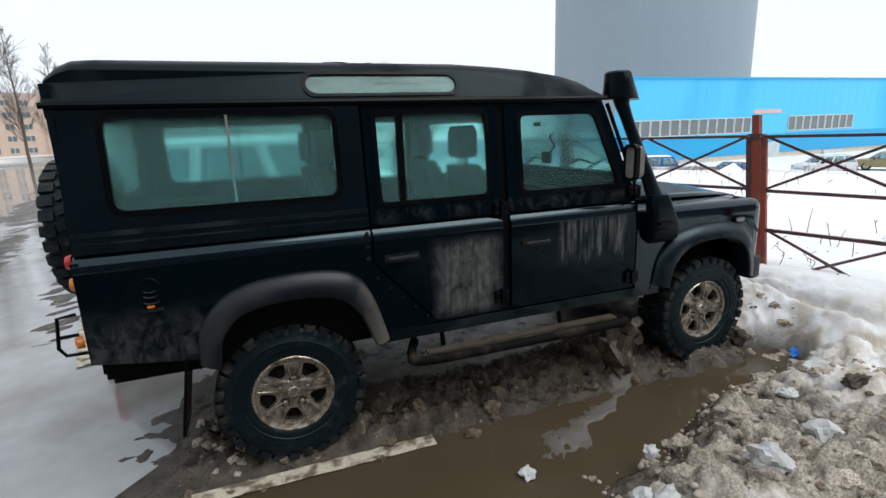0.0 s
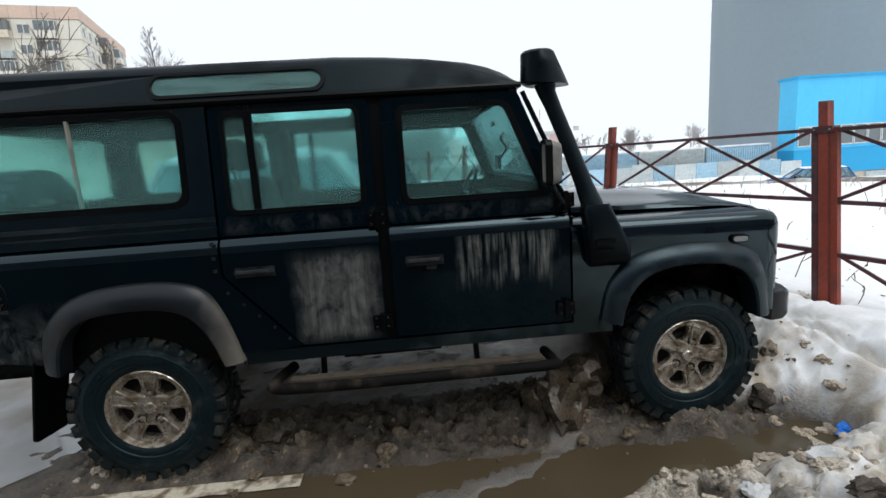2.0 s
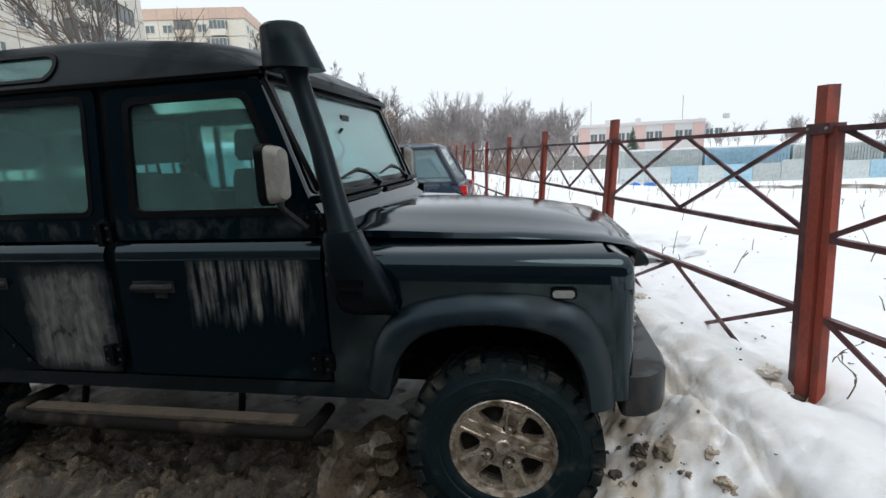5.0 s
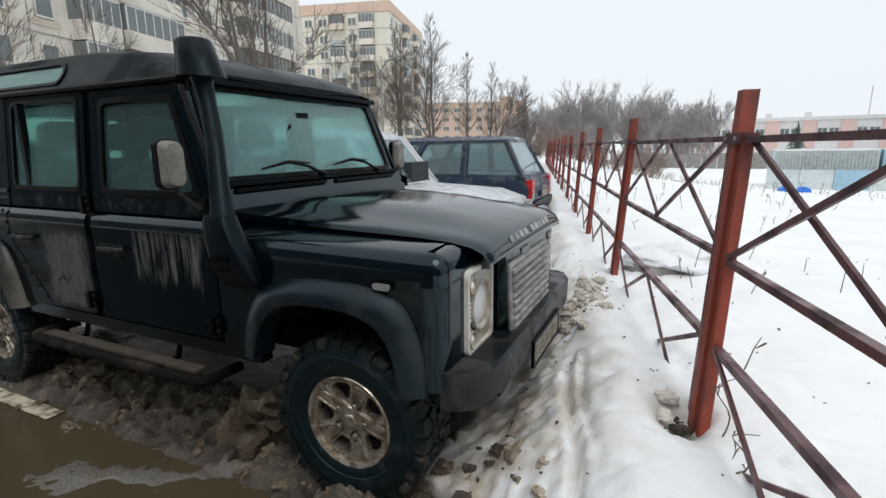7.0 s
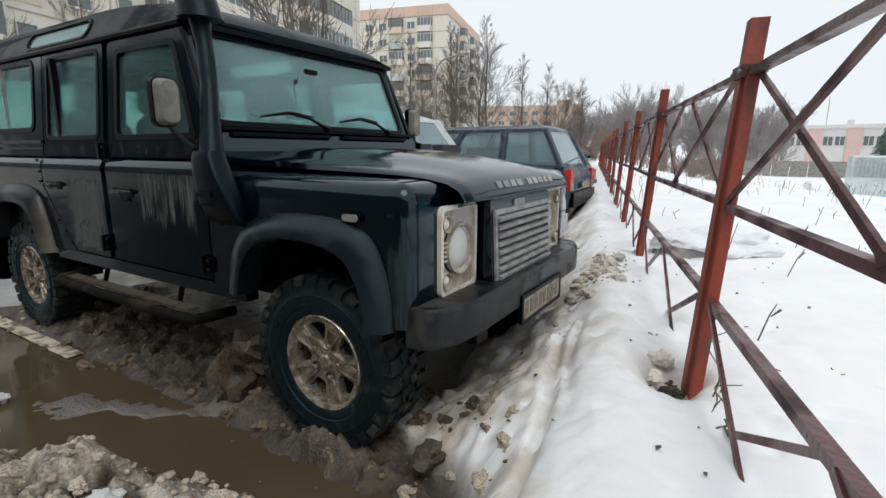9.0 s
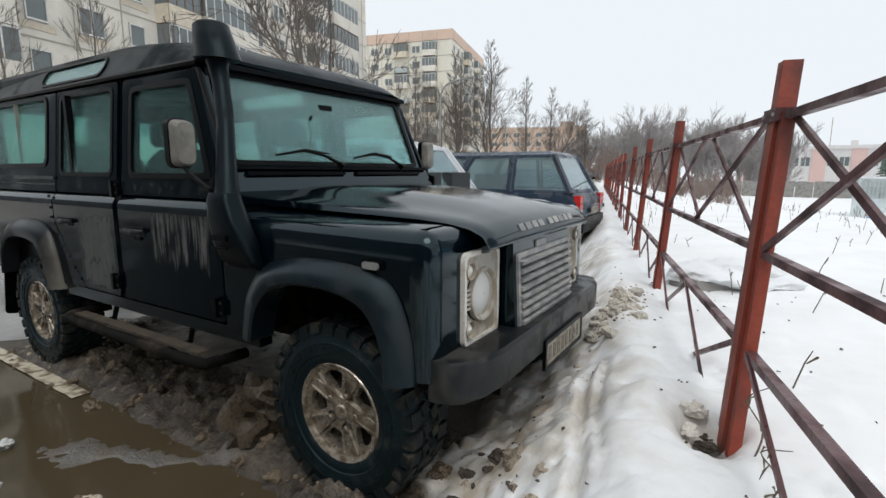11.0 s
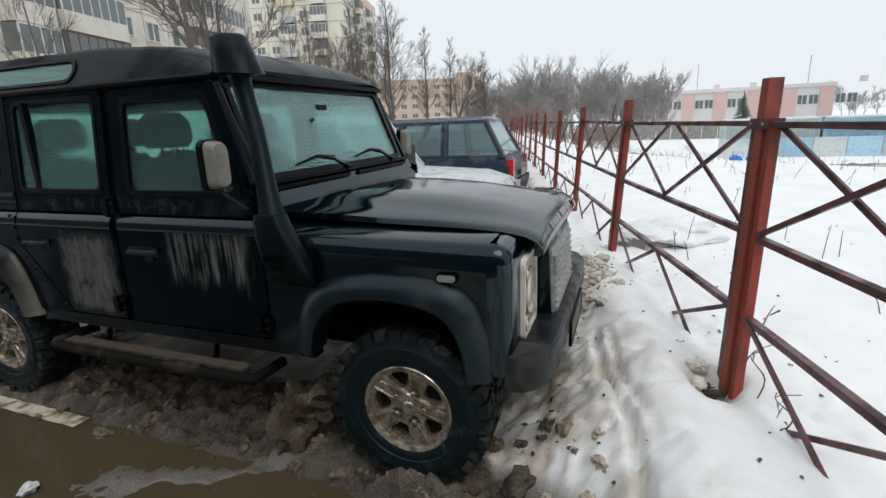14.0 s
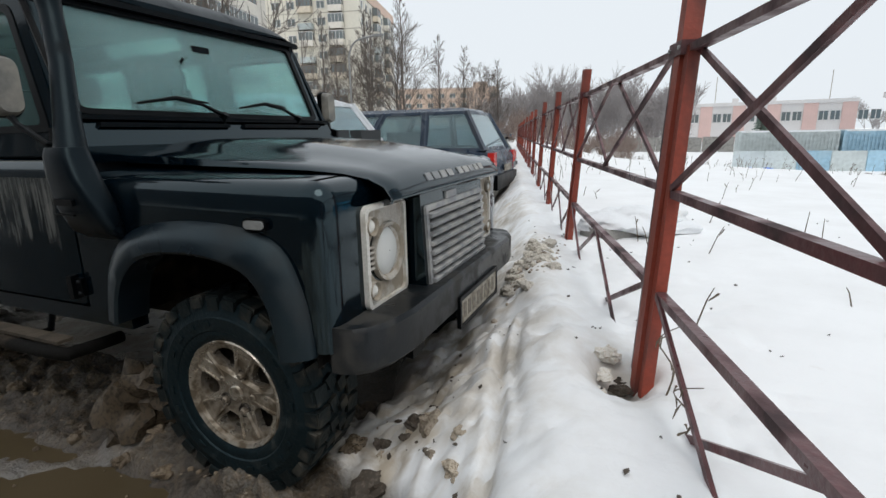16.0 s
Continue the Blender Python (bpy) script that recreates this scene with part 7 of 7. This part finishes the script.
def build_fir(x, y, h):
    t = empty("fir_tree", place(None, x, y), label="small dark green fir tree before the long building", category="tree")
    bm = bmesh.new()
    tube(bm, [(0, 0, 0), (0, 0, h)], [0.12, 0.02], 6)
    part("trunk", bm, BARK, t)
    bm = bmesh.new()
    rs = random.Random(9)
    for k in range(420):
        f = rs.random()
        z = h * (0.08 + 0.9 * f)
        a = rs.uniform(0, 6.28)
        r = h * 0.34 * (1 - f) * rs.uniform(0.6, 1.1) + 0.05
        tube(bm, [(0, 0, z), (0.6 * r * math.cos(a), 0.6 * r * math.sin(a), z - 0.02), (r * math.cos(a), r * math.sin(a), z - 0.22 * r)], [0.05, 0.14 * (1 - 0.6 * f), 0.02], 4, flat=0.4)
    part("needles", bm, material("fir_needles", (0.14, 0.19, 0.155), 0.9), t)


build_fir(20.5, 92.0, 6.5)
# ---------- markings, lumps and litter ----------
def painted_line(x0, y0, x1, y1, w):
    """A worn stripe that follows the tarmac."""
    a, b = Vector((x0, y0)), Vector((x1, y1))
    n = max(2, int((b - a).length / 0.06))
    side = Vector((-(b - a).y, (b - a).x)).normalized() * w / 2
    rs = random.Random(int(abs(x0 * 100 + y1 * 10)))
    bm = bmesh.new()
    ring = []
    for i in range(n + 1):
        p = a.lerp(b, i / n)
        e0, e1 = rs.uniform(0.94, 1.05), rs.uniform(0.94, 1.05)
        row = []
        for k in (-e0, -0.3, 0.3, e1):
            q = p + side * k
            row.append(bm.verts.new((q.x, q.y, -0.010 if y0 < 0 else -0.006)))
        ring.append(row)
    for r0, r1 in zip(ring, ring[1:]):
        for k in range(3):
            bm.faces.new((r0[k], r0[k + 1], r1[k + 1], r1[k]))
    top = list(bm.faces)
    ext = bmesh.ops.extrude_face_region(bm, geom=top)
    for v in ext["geom"]:
        if isinstance(v, bmesh.types.BMVert):
            v.co.z -= 0.004
    tagged(part("road_marking", bm, LINE), "worn cream bay line half under slush", "road marking", "bay lines", "structure")


painted_line(-1.5, -0.92, 0.72, -0.93, 0.095)
painted_line(-1.9, 2.7, -1.5, 1.1, 0.12)
painted_line(-1.55, 1.83, -0.2, 1.80, 0.10)
painted_line(-5.4, 5.0, -8.2, 15.6, 0.14)


def scatter(n, seed, spot, r0, r1, sink=0.25):
    rs = random.Random(seed)
    out = []
    for _ in range(n):
        x, y = spot(rs)
        r = r0 + (r1 - r0) * rs.random() ** 2.2
        out.append((x, y, r))
    h = terrain(np.array([p[0] for p in out]), np.array([p[1] for p in out]))[0]
    return [(x, y, max(float(z), -0.02) + r * (0.45 - sink), r) for (x, y, r), z in zip(out, h)]


def small_lumps(name, places, mat, label, category, seed):
    """Many small lumps too small to pick apart, joined."""
    rs = random.Random(seed)
    bm = bmesh.new()
    for x, y, z, r in places:
        off = Vector((rs.random() * 9, rs.random() * 9, rs.random() * 9))
        ring = []
        for k in range(4):
            zz = (-0.5, 0.15, 0.6, 0.85)[k]
            rr = (0.9, 1.0, 0.7, 0.3)[k]
            ring.append([(x + r * rr * math.cos(a) * (1 + 0.4 * noise.noise(Vector((math.cos(a), math.sin(a), zz)) + off)), y + r * rr * math.sin(a) * (1 + 0.4 * noise.noise(Vector((math.cos(a), math.sin(a), zz + 3)) + off)), z + r * zz * (0.8 + 0.5 * noise.noise(Vector((a, zz, 1)) + off))) for a in (2 * math.pi * i / 7 for i in range(7))])
        loft(bm, ring)
    tagged(part(name, bm, mat, smooth=28), label, category, kind="stuff")


def heap_spot(r):
    """A place on the heap, denser at its edge towards the car."""
    x = 1.3 + 1.95 * r.random() ** 0.9
    edge = -1.52 + 0.33 * min(1, max(0, (x - 1.7) / 0.9)) + 0.24 * min(1, max(0, (x - 2.9) / 0.7))
    return x, edge - 1.45 * r.random() ** 1.3


FINE_CHUNK = material("crumbled_slush", (0.46, 0.40, 0.325), 0.7, dirt=(0.13, 0.092, 0.06), dirt_amount=0.62, scale=9, grain=50, bump=0.25)
small_lumps("crumbled_slush", scatter(700, 41, lambda r: heap_spot(r), 0.005, 0.022, 0.35), FINE_CHUNK, "crumbled brown and grey slush of the heap", "slush", 1)
small_lumps("slush_crumbs", scatter(150, 42, lambda r: (r.uniform(-0.6, 3.3), r.gauss(-0.66, 0.20)), 0.004, 0.016, 0.4), material("brown_slush_crumb", (0.20, 0.15, 0.095), 0.6, dirt=(0.05, 0.035, 0.02), dirt_amount=0.6, scale=9, grain=50, bump=0.25), "brown crumbs of slush beside the car", "slush", 2)
small_lumps("dark_grit", scatter(40, 45, lambda r: (r.gauss(3.40, 0.09), r.uniform(-0.75, 0.4)), 0.003, 0.013, 0.55), EARTH, "dark wet grit on the snow under the bumper", "grit", 5)
small_lumps("ice_crumbs", scatter(200, 43, lambda r: (3.36 + abs(r.gauss(0.0, 0.10)), r.gauss(1.12, 0.24)), 0.006, 0.02, 0.4), FINE_CHUNK, "grey broken ice before the bumpers", "ice", 3)
lumps("snow_lump", scatter(95, 5, lambda r: heap_spot(r), 0.022, 0.085, 0.50), SNOW_CHUNK, "dirty brown lump of frozen slush in the heap", "snow lump", seed=2, group="lumps of the heap")
lumps("snow_lump", scatter(42, 6, lambda r: (r.uniform(-0.55, 3.2), r.gauss(-0.74, 0.13)), 0.02, 0.065, 0.45), material("brown_slush_lump", (0.155, 0.118, 0.078), 0.4, dirt=(0.04, 0.028, 0.017), dirt_amount=0.6, scale=8, bump=0.3, random_tint=0.35), "brown lump of slush beside the car", "snow lump", seed=3, group="lumps beside the car")
lumps("snow_lump", scatter(75, 7, lambda r: (3.36 + abs(r.gauss(0.0, 0.09)), r.gauss(1.12, 0.22)), 0.026, 0.062, 0.45), material("grey_ice_lump", (0.62, 0.58, 0.51), 0.6, dirt=(0.3, 0.25, 0.2), dirt_amount=0.45, scale=8, bump=0.5, random_tint=0.3), "grey broken ice lump before the bumper", "ice lump", seed=4, group="broken ice")
lumps("snow_lump", scatter(11, 8, lambda r: (r.gauss(3.32, 0.05), r.gauss(-0.60, 0.14)), 0.014, 0.04, 0.5), EARTH, "dark wet clod of earth by the front wheel", "earth clod", seed=5, group="clods by the wheel")
lumps("snow_lump", scatter(32, 13, lambda r: (r.gauss(-0.40, 0.08), r.uniform(-0.85, 0.1)), 0.016, 0.05), SNOW_CHUNK, "brown lump of slush by the rear wheel", "snow lump", seed=12, group="lumps beside the car")
lumps("snow_lump", scatter(16, 17, lambda r: (3.30 + 0.35 * r.random() - 0.10 * r.random(), -1.02 + 0.55 * r.random() ** 1.3), 0.02, 0.062, 0.80), material("tan_crust_lump", (0.40, 0.34, 0.265), 0.6, dirt=(0.14, 0.105, 0.07), dirt_amount=0.5, scale=7, grain=40, bump=0.2, random_tint=0.3), "tan lump of crusted snow at the puddle's edge", "snow lump", seed=17, group="lumps of the crust")
lumps("ice_lump", [(1.40, -1.94, 0.13, 0.085), (1.36, -1.86, 0.10, 0.06), (1.96, -1.97, 0.20, 0.10), (1.62, -1.62, 0.10, 0.05), (2.35, -1.95, 0.22, 0.08), (1.05, -1.40, 0.0, 0.045), (3.0, -1.5, 0.2, 0.07), (2.6, -1.6, 0.18, 0.06)], ICE, "clean white lump of ice on the slush", "ice lump", seed=6, group="white ice lumps")
lumps("snow_lump", [(2.92, -1.74, 0.25, 0.075), (3.27, -0.76, 0.085, 0.085), (3.36, -0.66, 0.07, 0.04), (4.06, -0.25, 0.355, 0.045), (4.07, -0.17, 0.34, 0.035)], EARTH, "dark clod of frozen earth on the snow", "earth clod", seed=9, group="clods by the wheel")

lumps("snow_lump", [(4.015, -0.13, 0.43, 0.045), (4.00, -0.24, 0.40, 0.035), (3.985, -0.33, 0.38, 0.03)], material("tan_snow_lump", (0.76, 0.73, 0.67), 0.7, dirt=(0.52, 0.45, 0.36), dirt_amount=0.5, scale=6, bump=0.2), "tan-stained lump of snow at the post foot", "snow lump", seed=21, group="lumps at the post")

lumps("slush_mound", [(2.24, -0.60, 0.12, 0.17), (2.10, -0.54, 0.06, 0.15), (2.33, -0.56, 0.24, 0.12), (2.12, -0.72, 0.16, 0.15), (2.24, -0.70, 0.27, 0.13), (2.02, -0.66, 0.10, 0.13), (0.52, -0.55, 0.05, 0.12)], material("brown_mud_mound", (0.072, 0.053, 0.033), 0.45, dirt=(0.022, 0.016, 0.010), dirt_amount=0.55, scale=9, grain=24, bump=0.10), "mound of brown mud thrown up behind the wheel", "slush mound", flat=1.0, seed=15, group="mud mounds")



def build_bag():
    bm = bmesh.new()
    bmesh.ops.create_icosphere(bm, subdivisions=3, radius=1.0)
    for v in bm.verts:
        v.co *= 1 + 0.5 * noise.noise(v.co * 2.5 + Vector((3, 1, 4))) + 0.2 * noise.noise(v.co * 6)
        v.co = Vector((v.co.x * 0.07, v.co.y * 0.028, v.co.z * 0.022))
    ob = part("plastic_bag", bm, BLUE_BAG)
    ob.matrix_basis = Matrix.Translation((3.54, -1.02, max(ground_z(3.54, -1.02), -0.02) + 0.015)) @ Matrix.Rotation(radians(30), 4, "Z") @ Matrix.Rotation(radians(-14), 4, "Y")
    tagged(ob, "crumpled bright blue plastic scrap at the puddle's edge", "plastic bag")


def build_slab():
    z = ground_z(3.95, 2.2)
    bm = boxes((-0.34, 0.30, -0.20, 0.20, -0.3, 0.10), m=Matrix.Rotation(radians(8), 4, "Y"))
    ob = part("concrete_block", bm, CONCRETE, bevel=0.03)
    ob.matrix_basis = Matrix.Translation((3.98, 2.40, z - 0.07)) @ Matrix.Rotation(radians(35), 4, "Z")
    tagged(ob, "broken concrete block beside the fence, buried in snow", "concrete block")
    bm = bmesh.new()
    bmesh.ops.create_icosphere(bm, subdivisions=5, radius=1.0)
    for v in bm.verts:
        p = v.co.copy()
        k = 1 + 0.35 * noise.noise(p * 1.7) + 0.12 * noise.noise(p * 5.0)
        v.co = Vector((p.x * 0.50 * k, p.y * 0.36 * k, max(p.z, -0.25) * (0.15 + 0.05 * noise.noise(p * 2.3)) + 0.018 * noise.noise(p * 9.0)))
    ob = part("snow_mound", bm, SNOW, smooth=80)
    ob.matrix_basis = Matrix.Translation((4.08, 2.58, z + 0.05)) @ Matrix.Rotation(radians(35), 4, "Z")
    tagged(ob, "low uneven cap of snow lying on the concrete block", "snow")
    bm = boxes((-0.17, 0.17, -0.04, 0.04, -0.012, 0.012), m=Matrix.Rotation(radians(-7), 4, "Y"))
    ob = part("board", bm, WET_BOARD, bevel=0.004)
    ob.matrix_basis = Matrix.Translation((3.80, 2.42, ground_z(3.80, 2.42) + 0.03)) @ Matrix.Rotation(radians(-12), 4, "Z")
    tagged(ob, "weathered grey board half sunk in the snow", "board")


def build_weeds():
    rs = random.Random(31)
    bm = bmesh.new()
    for k in range(420):
        u = 0.3 + 9 * rs.random() ** 1.2
        v = rs.uniform(-6, 22)
        if rs.random() < 0.6:
            v = round(v / 2.3) * 2.3 + rs.gauss(0, 0.35)
        x, y = FX + DX * v + DY * u, FY + DY * v - DX * u
        z = ground_z(x, y)
        h = rs.uniform(0.08, 0.34)
        p = Vector((x, y, z - 0.02))
        q = p + Vector((rs.uniform(-0.4, 0.4) * h, rs.uniform(-0.4, 0.4) * h, h))
        tube(bm, [p, p.lerp(q, 0.6) + Vector((0, 0, 0.02)), q], [0.0045, 0.004, 0.0025], 3)
        if rs.random() < 0.5:
            e = p.lerp(q, 0.7)
            tube(bm, [e, e + Vector((rs.uniform(-0.06, 0.06), rs.uniform(-0.06, 0.06), 0.05))], [0.003, 0.006], 3)
    tagged(part("dry_weeds", bm, WEED), "dry brown weed stalks poking through the snow", "weeds", kind="stuff")
    for x, y, h, sd in ((4.20, -0.36, 0.26, 1), (4.24, -0.60, 0.15, 2), (5.35, -0.55, 0.20, 3)):
        bm = bmesh.new()
        r = random.Random(sd)
        z = ground_z(x, y)
        p = Vector((0, 0, -0.03))
        pts = smooth_path([p, (0.02, -0.03, h * 0.4), (-0.03, 0.02, h * 0.7), (0.04, -0.02, h)], 4)
        tube(bm, pts, [0.0035 - 0.0022 * i / len(pts) for i in range(len(pts))], 5)
        for k in range(6):
            i = r.randint(2, len(pts) - 1)
            e = pts[i]
            d = Vector((r.uniform(-1, 1), r.uniform(-1, 1), r.uniform(-0.6, 0.6))).normalized() * r.uniform(0.02, 0.05)
            tube(bm, [e, e + d * 0.6, e + d + Vector((0, 0, -0.015))], [0.001, 0.0035, 0.001], 4)
        ob = part("dead_plant", bm, WEED)
        ob.matrix_basis = Matrix.Translation((x, y, z))
        tagged(ob, "withered brown plant standing in snow by the fence", "plant", "withered plants")


def build_street_lamp(x, y, h, rz):
    t = empty("street_lamp", Matrix.Translation((x, y, ground_z(x, y))) @ Matrix.Rotation(rz, 4, "Z"), label="tall grey street lamp with a curved arm", category="street lamp")
    bm = bmesh.new()
    tube(bm, smooth_path([(0, 0, 0), (0, 0, h * 0.7), (0.05, 0, h * 0.86), (0.6, 0, h * 0.96), (2.0, 0, h)], 5), 0.07, 8)
    part("pole", bm, STEEL, t, smooth=50)
    bm = boxes((1.9, 2.6, -0.14, 0.14, h - 0.08, h + 0.06))
    part("lamp_head", bm, STEEL, t, bevel=0.04)


def build_debris():
    """Dead leaves and bits of bark on the snow bank."""
    rs = random.Random(55)
    bm = bmesh.new()
    for k in range(130):
        u, v = rs.uniform(-0.75, 0.5) if k % 3 else rs.uniform(0.2, 3.0), rs.uniform(-1.6, 3.2)
        x, y = FX + DX * v + DY * u, FY + DY * v - DX * u
        z = ground_z(x, y) + 0.002
        r, a = rs.uniform(0.003, 0.009), rs.uniform(0, 6.28)
        pts = [Vector((x + r * math.cos(a + t) * (1.5 if i % 3 == 0 else 0.7 + 0.5 * rs.random()), y + r * math.sin(a + t) * (1.8 if i % 3 == 0 else 0.7), z + rs.uniform(0, 0.006))) for i, t in enumerate((0, 1.05, 2.1, 3.14, 4.2, 5.2))]
        loft(bm, [pts, [p + Vector((0, 0, 0.003)) for p in pts]])
    tagged(part("leaf_litter", bm, EARTH), "scraps of dead leaf and bark on the snow", "litter", kind="stuff")


build_debris()
build_bag()
build_slab()
build_weeds()
build_street_lamp(-15.8, 29.5, 8.0, radians(12))
